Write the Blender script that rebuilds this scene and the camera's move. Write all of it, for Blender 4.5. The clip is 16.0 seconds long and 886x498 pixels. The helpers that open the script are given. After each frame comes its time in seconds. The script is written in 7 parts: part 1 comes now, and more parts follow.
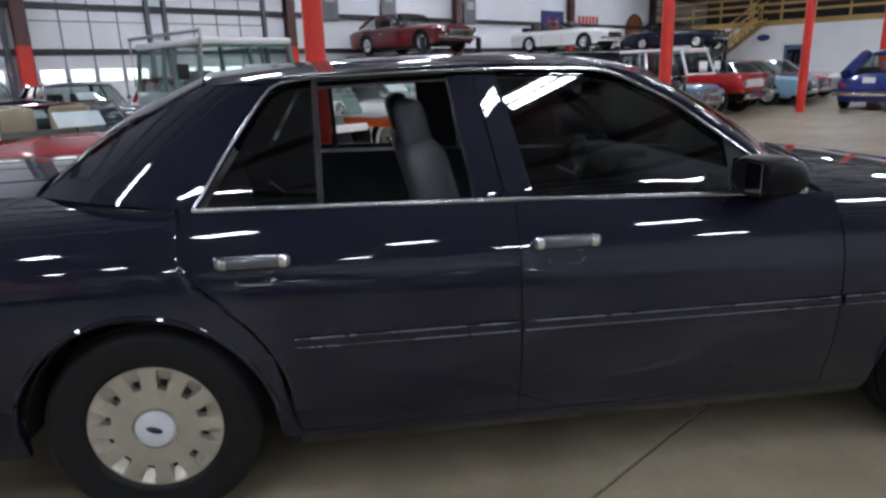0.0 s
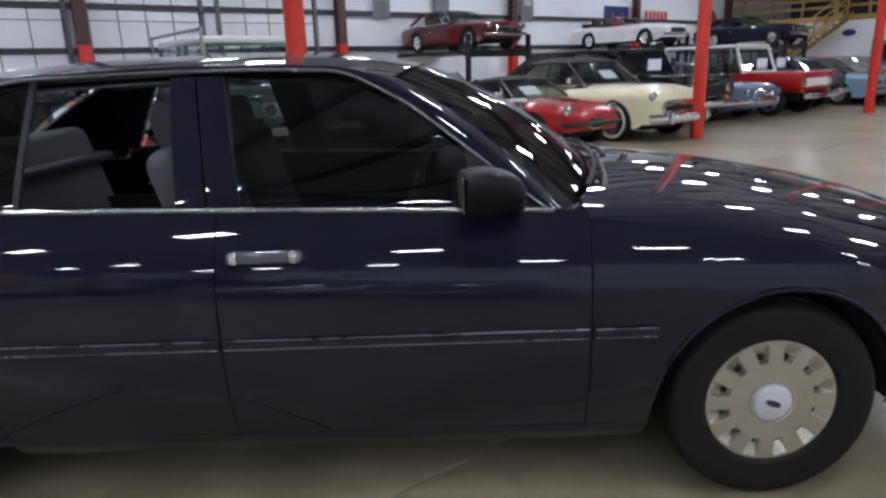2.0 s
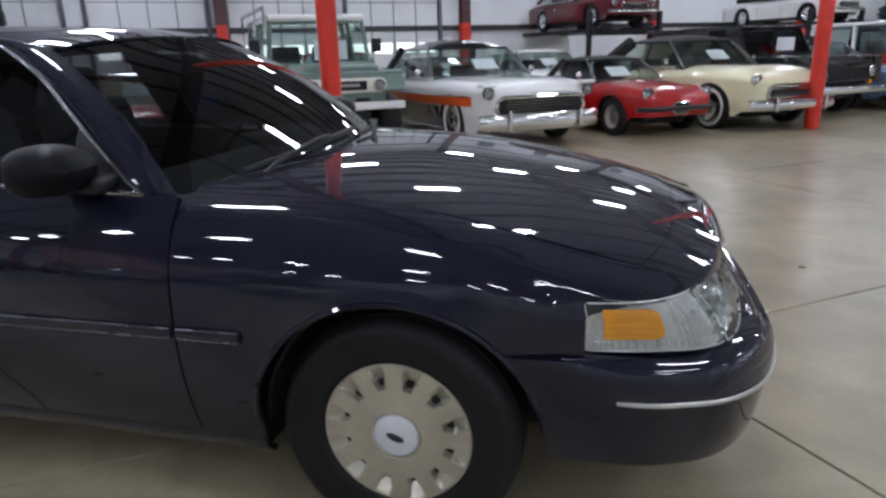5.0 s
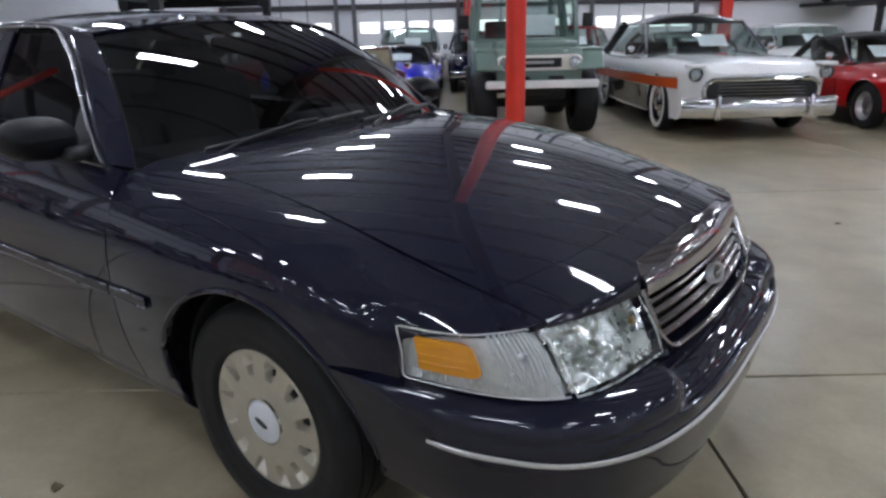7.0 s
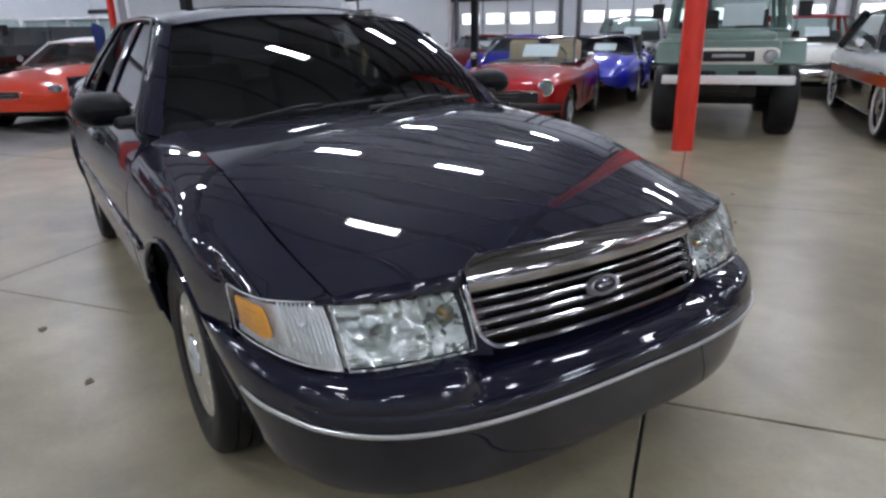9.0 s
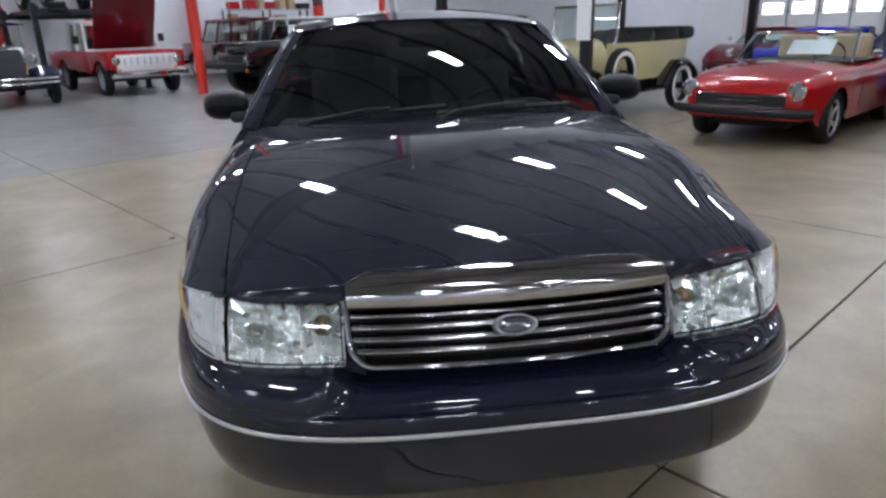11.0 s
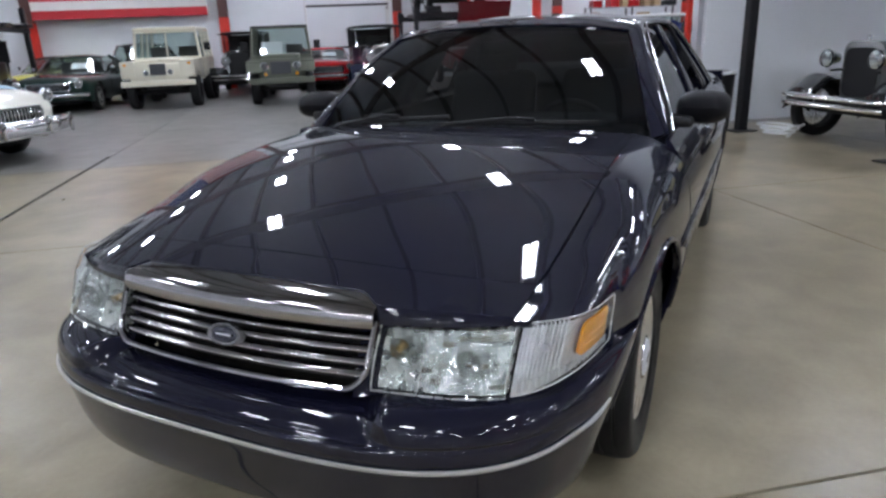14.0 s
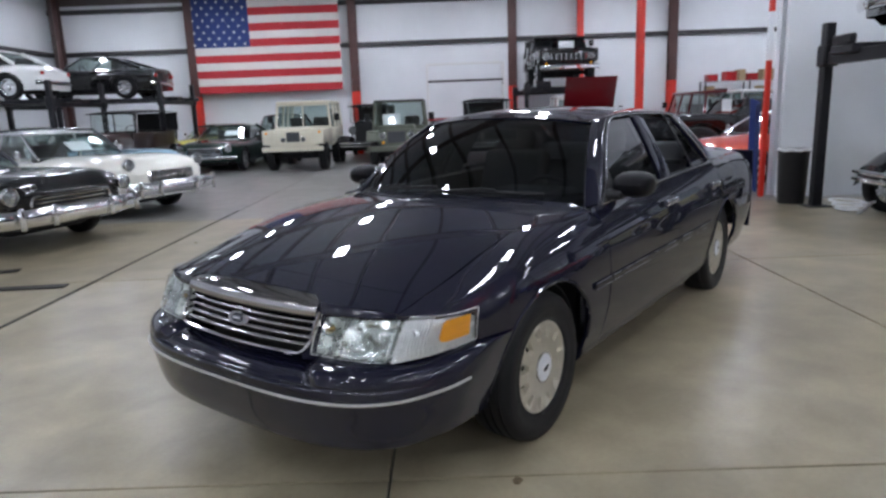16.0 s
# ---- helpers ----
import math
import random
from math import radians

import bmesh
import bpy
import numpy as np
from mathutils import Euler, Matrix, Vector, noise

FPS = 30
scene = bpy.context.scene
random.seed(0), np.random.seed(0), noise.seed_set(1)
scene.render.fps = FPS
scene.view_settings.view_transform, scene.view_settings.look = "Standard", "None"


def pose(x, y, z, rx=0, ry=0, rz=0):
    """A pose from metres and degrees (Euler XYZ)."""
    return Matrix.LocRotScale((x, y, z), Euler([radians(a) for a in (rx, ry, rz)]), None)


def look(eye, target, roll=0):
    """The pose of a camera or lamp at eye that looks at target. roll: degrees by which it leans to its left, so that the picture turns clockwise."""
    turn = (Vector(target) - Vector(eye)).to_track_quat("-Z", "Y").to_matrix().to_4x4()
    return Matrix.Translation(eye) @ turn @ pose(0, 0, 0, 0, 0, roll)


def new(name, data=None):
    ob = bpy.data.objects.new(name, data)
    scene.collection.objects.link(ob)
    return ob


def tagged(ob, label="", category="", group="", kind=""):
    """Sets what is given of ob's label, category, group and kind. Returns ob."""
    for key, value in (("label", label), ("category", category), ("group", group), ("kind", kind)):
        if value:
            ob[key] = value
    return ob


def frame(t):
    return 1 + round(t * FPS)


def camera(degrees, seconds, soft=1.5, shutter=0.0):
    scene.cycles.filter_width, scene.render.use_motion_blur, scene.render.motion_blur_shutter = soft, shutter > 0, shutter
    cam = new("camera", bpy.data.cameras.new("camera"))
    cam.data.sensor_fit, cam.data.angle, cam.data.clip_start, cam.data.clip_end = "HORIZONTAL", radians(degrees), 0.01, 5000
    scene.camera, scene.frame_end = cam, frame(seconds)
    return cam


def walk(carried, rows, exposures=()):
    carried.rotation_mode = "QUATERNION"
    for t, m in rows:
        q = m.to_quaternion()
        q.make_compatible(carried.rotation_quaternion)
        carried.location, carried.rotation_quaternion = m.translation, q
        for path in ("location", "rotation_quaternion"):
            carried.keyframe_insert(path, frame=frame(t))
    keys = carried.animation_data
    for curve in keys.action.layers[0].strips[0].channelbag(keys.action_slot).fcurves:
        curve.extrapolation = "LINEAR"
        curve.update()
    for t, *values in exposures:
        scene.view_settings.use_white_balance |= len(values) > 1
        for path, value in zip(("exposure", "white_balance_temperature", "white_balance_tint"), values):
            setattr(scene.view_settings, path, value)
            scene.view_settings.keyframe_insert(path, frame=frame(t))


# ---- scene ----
cam = camera(68.1, 16.0, soft=2.7, shutter=0.0)
PATH = [
    (0, (-0.748, -2.907, 1.43), (-0.515, -0.992, 0.901), -1.8),
    (0.5, (-0.449, -2.897, 1.429), (-0.266, -0.977, 0.898), -1.8),
    (1, (-0.148, -2.905, 1.435), (-0.034, -0.981, 0.902), -1.8),
    (1.5, (0.136, -2.855, 1.411), (0.189, -0.927, 0.88), -1.7),
    (2, (0.413, -2.814, 1.41), (0.412, -0.886, 0.88), -1.8),
    (2.5, (0.723, -2.781, 1.398), (0.679, -0.854, 0.867), -1.8),
    (3, (1.03, -2.748, 1.392), (0.933, -0.822, 0.861), -1.8),
    (5.5, (2.171, -2.293, 1.335), (1.54, -0.49, 0.743), -1.6),
    (6, (2.365, -2.174, 1.345), (1.548, -0.452, 0.739), -1.6),
    (6.5, (2.606, -2.039, 1.356), (1.618, -0.414, 0.737), -1.6),
    (7, (2.82, -1.884, 1.36), (1.682, -0.362, 0.734), -1.4),
    (7.5, (2.997, -1.713, 1.355), (1.725, -0.304, 0.723), -1.4),
    (8, (3.185, -1.552, 1.36), (1.789, -0.271, 0.72), -1.4),
    (8.5, (3.403, -1.413, 1.377), (1.899, -0.264, 0.732), -1.3),
    (9, (3.56, -1.262, 1.365), (1.961, -0.247, 0.721), -1.1),
    (9.5, (3.667, -1.081, 1.378), (1.97, -0.245, 0.728), -0.8),
    (12, (3.863, 0.209, 1.397), (1.971, 0.038, 0.771), -2.5),
    (12.5, (3.801, 0.471, 1.383), (1.932, 0.124, 0.761), -2.4),
    (13, (3.697, 0.695, 1.357), (1.865, 0.187, 0.736), -2.5),
    (13.5, (3.597, 0.917, 1.371), (1.818, 0.242, 0.753), -2.5),
    (14, (3.528, 1.184, 1.391), (1.816, 0.352, 0.776), -2.4),
    (14.5, (3.482, 1.451, 1.401), (1.845, 0.476, 0.79), -2.5),
    (15, (3.561, 1.711, 1.439), (1.973, 0.647, 0.851), -2.4),
    (15.5, (3.723, 1.965, 1.485), (2.154, 0.84, 0.965), -2.3),
    (16, (3.947, 2.237, 1.491), (2.382, 1.062, 1.078), -2.1),
]
EXPOSURES = [(0, -0.1), (3, -0.12), (6, -0.18), (7.5, -0.14), (9.5, 0.0), (12, 0.1), (16, 0.03)]
walk(cam, [(t, look(eye, target, roll)) for t, eye, target, roll in PATH], EXPOSURES)

# ---- world and exposure ----
world = bpy.data.worlds.new("night_outside")
scene.world = world
world.use_nodes = True
world.node_tree.nodes["Background"].inputs[0].default_value = (0.55, 0.62, 0.72, 1)
world.node_tree.nodes["Background"].inputs[1].default_value = 0.25
scene.view_settings.exposure = 0.0

TUBE_STRENGTH = 104.0

# ---- building axes: u along the bays, v across them ----
BANG = 36.5
BUILD = pose(0, 0, 0, 0, 0, BANG)


def uv(u, v, z=0.0):
    return BUILD @ Vector((u, v, z))


# ---- materials ----
MATS = {}


def mat(name, color, rough=0.5, metal=0.0, var=0.12, scale=6.0, bump=0.0, bscale=80.0, coat=0.0, flake=0.0, rvar=0.1, spec=0.5, emit=0.0, fine=40.0):
    """A procedural surface: base colour varied at two scales, uneven roughness and fine relief."""
    if name in MATS:
        return MATS[name]
    m = bpy.data.materials.new(name)
    m.use_nodes = True
    nt = m.node_tree
    b = nt.nodes["Principled BSDF"]
    tc = nt.nodes.new("ShaderNodeTexCoord")

    def noise_tex(sc, detail):
        n = nt.nodes.new("ShaderNodeTexNoise")
        n.inputs["Scale"].default_value, n.inputs["Detail"].default_value = sc, detail
        nt.links.new(tc.outputs["Object"], n.inputs["Vector"])
        return n

    n1, n2 = noise_tex(scale, 4), noise_tex(fine, 3)
    add = nt.nodes.new("ShaderNodeMath")
    add.operation = "ADD"
    half = nt.nodes.new("ShaderNodeMath")
    half.operation, half.inputs[1].default_value = "MULTIPLY", 0.5
    nt.links.new(n2.outputs["Fac"], half.inputs[0])
    nt.links.new(n1.outputs["Fac"], add.inputs[0])
    nt.links.new(half.outputs[0], add.inputs[1])
    mr = nt.nodes.new("ShaderNodeMapRange")
    mr.inputs["From Min"].default_value, mr.inputs["From Max"].default_value = 0.45, 1.05
    mr.inputs["To Min"].default_value, mr.inputs["To Max"].default_value = 1 - var, 1 + var
    nt.links.new(add.outputs[0], mr.inputs["Value"])
    mul = nt.nodes.new("ShaderNodeVectorMath")
    mul.operation = "SCALE"
    mul.inputs[0].default_value = color
    nt.links.new(mr.outputs[0], mul.inputs["Scale"])
    nt.links.new(mul.outputs[0], b.inputs["Base Color"])
    rr = nt.nodes.new("ShaderNodeMapRange")
    rr.inputs["From Min"].default_value, rr.inputs["From Max"].default_value = 0.3, 0.7
    rr.inputs["To Min"].default_value, rr.inputs["To Max"].default_value = max(0.0, rough * (1 - rvar)), min(1.0, rough * (1 + rvar))
    nt.links.new(n1.outputs["Fac"], rr.inputs["Value"])
    nt.links.new(rr.outputs[0], b.inputs["Roughness"])
    b.inputs["Metallic"].default_value = metal
    b.inputs["Specular IOR Level"].default_value = spec
    if coat:
        b.inputs["Coat Weight"].default_value = coat
        b.inputs["Coat Roughness"].default_value = 0.025
    if bump:
        nb = noise_tex(bscale, 3)
        bp = nt.nodes.new("ShaderNodeBump")
        bp.inputs["Strength"].default_value, bp.inputs["Distance"].default_value = bump, 0.01
        nt.links.new(nb.outputs["Fac"], bp.inputs["Height"])
        nt.links.new(bp.outputs[0], b.inputs["Normal"])
    if emit:
        b.inputs["Emission Color"].default_value = (*color, 1)
        b.inputs["Emission Strength"].default_value = emit
    MATS[name] = m
    return m


def paint(name, color, rough=0.35, metal=0.0, coat=1.0):
    return mat(name, color, rough, metal, var=0.05, scale=2.0, coat=coat, rvar=0.15, spec=0.15)


def pane(name, tint, gloss_ior=1.5):
    """Thin glass: tinted clear with a mirror sheen that grows at flat angles."""
    if name in MATS:
        return MATS[name]
    m = bpy.data.materials.new(name)
    m.use_nodes = True
    nt = m.node_tree
    nt.nodes.remove(nt.nodes["Principled BSDF"])
    out = nt.nodes["Material Output"]
    tr, gl, lw, mx = (nt.nodes.new("ShaderNode" + k) for k in ("BsdfTransparent", "BsdfGlossy", "LayerWeight", "MixShader"))
    tr.inputs["Color"].default_value = (*tint, 1)
    gl.inputs["Roughness"].default_value = 0.015
    lw.inputs["Blend"].default_value = 0.5
    pw, mr = nt.nodes.new("ShaderNodeMath"), nt.nodes.new("ShaderNodeMapRange")
    pw.operation, pw.inputs[1].default_value = "POWER", 4.0
    f0 = 2 * ((gloss_ior - 1) / (gloss_ior + 1)) ** 2
    mr.inputs["To Min"].default_value, mr.inputs["To Max"].default_value = f0, 0.95
    nt.links.new(lw.outputs["Facing"], pw.inputs[0])
    nt.links.new(pw.outputs[0], mr.inputs["Value"])
    nt.links.new(mr.outputs[0], mx.inputs[0])
    nt.links.new(tr.outputs[0], mx.inputs[1])
    nt.links.new(gl.outputs[0], mx.inputs[2])
    nt.links.new(mx.outputs[0], out.inputs["Surface"])
    MATS[name] = m
    return m


CHROME = mat("chrome", (0.78, 0.79, 0.8), 0.06, 1.0, var=0.06, scale=9)
STEEL = mat("brushed_steel", (0.5, 0.51, 0.52), 0.3, 1.0, var=0.1, scale=14)
RUBBER = mat("tyre_rubber", (0.012, 0.012, 0.013), 0.5, var=0.25, scale=14, bump=0.15, bscale=120, spec=0.2)
BLACK = mat("black_plastic", (0.014, 0.014, 0.016), 0.45, var=0.15, scale=12, bump=0.1, bscale=300, spec=0.3)
DARK = mat("dark_underbody", (0.012, 0.012, 0.013), 0.8, var=0.3, scale=8)
BLACK_STEEL = mat("black_painted_steel", (0.012, 0.012, 0.015), 0.4, spec=0.3, var=0.2, scale=5, bump=0.05)
WHITEWALL = mat("whitewall_rubber", (0.75, 0.74, 0.7), 0.6, var=0.06)
GLASS_CLEAR = pane("clear_car_glass", (0.72, 0.8, 0.78))
GLASS_TINT = pane("tinted_car_glass", (0.15, 0.165, 0.175))
GLASS_DARK = pane("dark_car_glass", (0.12, 0.13, 0.14))
LENS = pane("clear_lens", (0.86, 0.88, 0.88), 1.45)
PAPER = mat("white_paper", (0.8, 0.82, 0.84), 0.7, var=0.03)
LEATHER = mat("dark_leather", (0.03, 0.028, 0.026), 0.5, var=0.2, scale=10, bump=0.15)


# ---- mesh helpers ----
def knots(xs, ys):
    """A smooth curve through a few knots."""
    xs, ys = np.asarray(xs, float), np.asarray(ys, float)
    d = np.diff(ys) / np.diff(xs)
    m = np.zeros_like(ys)
    m[0], m[-1] = d[0], d[-1]
    for i in range(1, len(xs) - 1):
        m[i] = 0.0 if d[i - 1] * d[i] <= 0 else 2 * d[i - 1] * d[i] / (d[i - 1] + d[i])

    def f(x):
        x = min(max(x, xs[0]), xs[-1])
        i = int(min(np.searchsorted(xs, x, side="right") - 1, len(xs) - 2))
        h = xs[i + 1] - xs[i]
        t = (x - xs[i]) / h
        return float((2 * t**3 - 3 * t**2 + 1) * ys[i] + (t**3 - 2 * t**2 + t) * h * m[i] + (-2 * t**3 + 3 * t**2) * ys[i + 1] + (t**3 - t**2) * h * m[i + 1])

    return f


def spline(xs, ys):
    """A natural cubic through a few knots: its curvature runs on without a break."""
    xs, ys = np.asarray(xs, float), np.asarray(ys, float)
    n, h = len(xs), np.diff(xs)
    A, r = np.eye(n), np.zeros(n)
    for i in range(1, n - 1):
        A[i, i - 1], A[i, i], A[i, i + 1] = h[i - 1], 2 * (h[i - 1] + h[i]), h[i]
        r[i] = 6 * ((ys[i + 1] - ys[i]) / h[i] - (ys[i] - ys[i - 1]) / h[i - 1])
    m = np.linalg.solve(A, r)

    def f(x):
        x = min(max(x, xs[0]), xs[-1])
        i = int(min(np.searchsorted(xs, x, side="right") - 1, n - 2))
        a, b = xs[i + 1] - x, x - xs[i]
        return float((m[i] * a**3 + m[i + 1] * b**3) / (6 * h[i]) + (ys[i] / h[i] - m[i] * h[i] / 6) * a + (ys[i + 1] / h[i] - m[i + 1] * h[i] / 6) * b)

    return f


def soft_step(a, b, x):
    t = min(max((x - a) / (b - a), 0.0), 1.0)
    return t**3 * (t * (6 * t - 15) + 10)


def step(a, b, x):
    t = min(max((x - a) / (b - a), 0.0), 1.0)
    return t * t * (3 - 2 * t)


def mesh_of(name, bm, material, sharp=38):
    me = bpy.data.meshes.new(name)
    bm.to_mesh(me)
    bm.free()
    me.materials.append(material)
    me.shade_smooth()
    me.set_sharp_from_angle(angle=radians(sharp))
    return me


def part(name, bm, material, parent, label="", sharp=38, m=None):
    ob = new(name, mesh_of(name, bm, material, sharp))
    ob.parent = parent
    if m is not None:
        ob.matrix_basis = m
    return tagged(ob, label) if label else ob


def shared(name, mesh, parent, m=None, label=""):
    ob = new(name, mesh)
    ob.parent = parent
    if m is not None:
        ob.matrix_basis = m
    return tagged(ob, label) if label else ob


def thing(name, label, category, m, group="", kind=""):
    ob = new(name)
    ob.empty_display_size = 0.2
    ob.matrix_basis = m
    return tagged(ob, label, category, group, kind)


def join(*bms):
    out = bmesh.new()
    for b in bms:
        me = bpy.data.meshes.new("tmp")
        b.to_mesh(me)
        b.free()
        out.from_mesh(me)
        bpy.data.meshes.remove(me)
    return out


def sheet(fn, nu, nv, mirror=False, thick=0.0, flip=False, us=None, vs=None):
    """A grid of fn(a, b), a and b from 0 to 1; mirrored over y = 0 if asked; thick > 0 gives it a back."""
    bm = bmesh.new()
    us = us or [i / nu for i in range(nu + 1)]
    vs = vs or [j / nv for j in range(nv + 1)]
    for side in ((1, -1) if mirror else (1,)):
        rows = [[bm.verts.new(Vector((p[0], p[1] * side, p[2]))) for p in (fn(a, b) for b in vs)] for a in us]
        turn = (side < 0) != flip
        for i in range(len(us) - 1):
            for j in range(len(vs) - 1):
                q = [rows[i][j], rows[i + 1][j], rows[i + 1][j + 1], rows[i][j + 1]]
                bm.faces.new(q[::-1] if turn else q)
    bmesh.ops.remove_doubles(bm, verts=bm.verts, dist=1e-5)
    bm.normal_update()
    if thick:
        bmesh.ops.solidify(bm, geom=bm.faces[:], thickness=thick)
    return bm


def box(sx, sy, sz, c=(0, 0, 0), bevel=0.0, seg=2, m=None):
    bm = bmesh.new()
    bmesh.ops.create_cube(bm, size=1.0, matrix=Matrix.Translation(c) @ Matrix.Diagonal((sx, sy, sz, 1)))
    if bevel:
        bmesh.ops.bevel(bm, geom=bm.edges[:], offset=min(bevel, 0.49 * min(sx, sy, sz)), segments=seg, affect="EDGES", profile=0.5)
    if m is not None:
        bm.transform(m)
    return bm


def lathe(profile, seg=32, axis="y", close=False):
    """Turns (radius, along) pairs about an axis."""
    bm = bmesh.new()
    rings = []
    for r, h in profile:
        ring = []
        for i in range(seg):
            a = 2 * math.pi * i / seg
            c, s = r * math.cos(a), r * math.sin(a)
            ring.append(bm.verts.new((c, h, s) if axis == "y" else ((h, c, s) if axis == "x" else (c, s, h))))
        rings.append(ring)
    for a, b in zip(rings, rings[1:] + (rings[:1] if close else [])):
        for i in range(seg):
            j = (i + 1) % seg
            bm.faces.new((a[i], a[j], b[j], b[i]))
    bmesh.ops.remove_doubles(bm, verts=bm.verts, dist=1e-6)
    bmesh.ops.dissolve_degenerate(bm, dist=1e-7, edges=bm.edges[:])
    bmesh.ops.recalc_face_normals(bm, faces=bm.faces)
    return bm


def tube(points, r, seg=8, closed=False, flat=1.0):
    """A rod along points. flat < 1 squeezes it along its side."""
    bm = bmesh.new()
    pts = [Vector(p) for p in points]
    n = len(pts)
    rings = []
    for i, p in enumerate(pts):
        a = pts[(i - 1) % n] if closed or i else p
        b = pts[(i + 1) % n] if closed or i < n - 1 else p
        d = (b - a).normalized()
        up = Vector((0, 0, 1)) if abs(d.z) < 0.9 else Vector((1, 0, 0))
        s = d.cross(up).normalized()
        w = s.cross(d)
        rings.append([bm.verts.new(p + r * (s * flat * math.cos(2 * math.pi * k / seg) + w * math.sin(2 * math.pi * k / seg))) for k in range(seg)])
    pairs = list(zip(rings, rings[1:])) + ([(rings[-1], rings[0])] if closed else [])
    for a, b in pairs:
        for k in range(seg):
            bm.faces.new((a[k], a[(k + 1) % seg], b[(k + 1) % seg], b[k]))
    if not closed:
        bm.faces.new(rings[0]), bm.faces.new(rings[-1][::-1])
    bmesh.ops.recalc_face_normals(bm, faces=bm.faces)
    return bm


def prism(outline, depth, axis="y", bevel=0.0):
    """A plate: an outline of (a, b) pairs pushed to a depth centred on 0. axis y: (x, z); x: (y, z); z: (x, y)."""
    bm = bmesh.new()
    put = {"y": lambda a, b, d: (a, d, b), "x": lambda a, b, d: (d, a, b), "z": lambda a, b, d: (a, b, d)}[axis]
    lo = [bm.verts.new(put(a, b, -depth / 2)) for a, b in outline]
    hi = [bm.verts.new(put(a, b, depth / 2)) for a, b in outline]
    bm.faces.new(lo), bm.faces.new(hi[::-1])
    n = len(outline)
    for i in range(n):
        bm.faces.new((lo[i], hi[i], hi[(i + 1) % n], lo[(i + 1) % n]))
    bmesh.ops.recalc_face_normals(bm, faces=bm.faces)
    if bevel:
        bmesh.ops.bevel(bm, geom=bm.edges[:], offset=bevel, segments=2, affect="EDGES", profile=0.5)
    return bm


def moved(bm, x=0, y=0, z=0, rx=0, ry=0, rz=0):
    bm.transform(pose(x, y, z, rx, ry, rz))
    return bm


def both(make):
    """make(side) for the two sides of a car."""
    return [make(s) for s in (1, -1)]

# ---- the hall ----
U0, U1, V0, V1, TOP = -21.0, 40.0, -15.0, 18.0, 6.4



def concrete(name, color, dark):
    """Sealed concrete: broad cloudy tone, faint trowel mottling, fine grain, an even satin gloss."""
    m = bpy.data.materials.new(name)
    m.use_nodes = True
    nt = m.node_tree
    bs = nt.nodes["Principled BSDF"]
    geo = nt.nodes.new("ShaderNodeNewGeometry")

    def cloud(scale, detail, lo, hi, to0, to1):
        n, r = nt.nodes.new("ShaderNodeTexNoise"), nt.nodes.new("ShaderNodeMapRange")
        n.inputs["Scale"].default_value, n.inputs["Detail"].default_value = scale, detail
        n.inputs["Distortion"].default_value = 0.4
        nt.links.new(geo.outputs["Position"], n.inputs["Vector"])
        nt.links.new(n.outputs["Fac"], r.inputs["Value"])
        for k, v in (("From Min", lo), ("From Max", hi), ("To Min", to0), ("To Max", to1)):
            r.inputs[k].default_value = v
        return r.outputs[0]

    mix = nt.nodes.new("ShaderNodeMix")
    mix.data_type = "RGBA"
    mix.inputs[6].default_value, mix.inputs[7].default_value = (*dark, 1), (*color, 1)
    nt.links.new(cloud(0.6, 4.0, 0.32, 0.66, 0.0, 1.0), mix.inputs[0])
    a = nt.nodes.new("ShaderNodeMath")
    a.operation = "MULTIPLY"
    nt.links.new(cloud(3.1, 5.0, 0.3, 0.7, 0.82, 1.15), a.inputs[0])
    nt.links.new(cloud(38.0, 2.0, 0.2, 0.8, 0.94, 1.06), a.inputs[1])
    sc = nt.nodes.new("ShaderNodeVectorMath")
    sc.operation = "SCALE"
    nt.links.new(mix.outputs[2], sc.inputs[0])
    nt.links.new(a.outputs[0], sc.inputs["Scale"])
    nt.links.new(sc.outputs[0], bs.inputs["Base Color"])
    nt.links.new(cloud(2.2, 5.0, 0.15, 0.85, 0.27, 0.34), bs.inputs["Roughness"])
    return m


FLOOR_TAN = concrete("tan_sealed_concrete", (0.355, 0.308, 0.212), (0.215, 0.180, 0.118))
FLOOR_GREY = concrete("grey_sealed_concrete", (0.245, 0.24, 0.226), (0.20, 0.196, 0.182))
JOINT = mat("dark_floor_joint", (0.05, 0.048, 0.042), 0.8)
WALL_WHITE = mat("white_insulation_facing", (0.78, 0.80, 0.83), 0.42, var=0.05, scale=1.1, bump=0.5, bscale=1.6)
WALL_PANEL = mat("white_ribbed_liner", (0.76, 0.79, 0.83), 0.45, var=0.04, scale=1.0)
# grey tone keeps the roof dim where bonnet and windscreen mirror it
CEIL = mat("grey_roof_liner", (0.43, 0.455, 0.505), 0.55, var=0.07, scale=0.7, bump=0.4, bscale=2.0)
BROWN = mat("oxide_brown_steel", (0.075, 0.03, 0.026), 0.5, var=0.25, scale=2.5)
RED = mat("red_enamel_steel", (0.62, 0.035, 0.02), 0.32, var=0.12, scale=3.0, bump=0.04, bscale=30)
ROOF_STEEL = mat("primed_roof_steel", (0.115, 0.09, 0.088), 0.5, var=0.2, scale=2.5)
GIRT = mat("dark_girt_steel", (0.03, 0.028, 0.032), 0.5, var=0.2, scale=3)
DOOR_WHITE = mat("white_door_section", (0.72, 0.73, 0.74), 0.4, var=0.05, scale=2.0)
SEAM = mat("door_seam", (0.11, 0.11, 0.12), 0.6)
TIMBER = mat("yellow_pine", (0.4, 0.26, 0.085), 0.55, var=0.2, scale=5, bump=0.1)
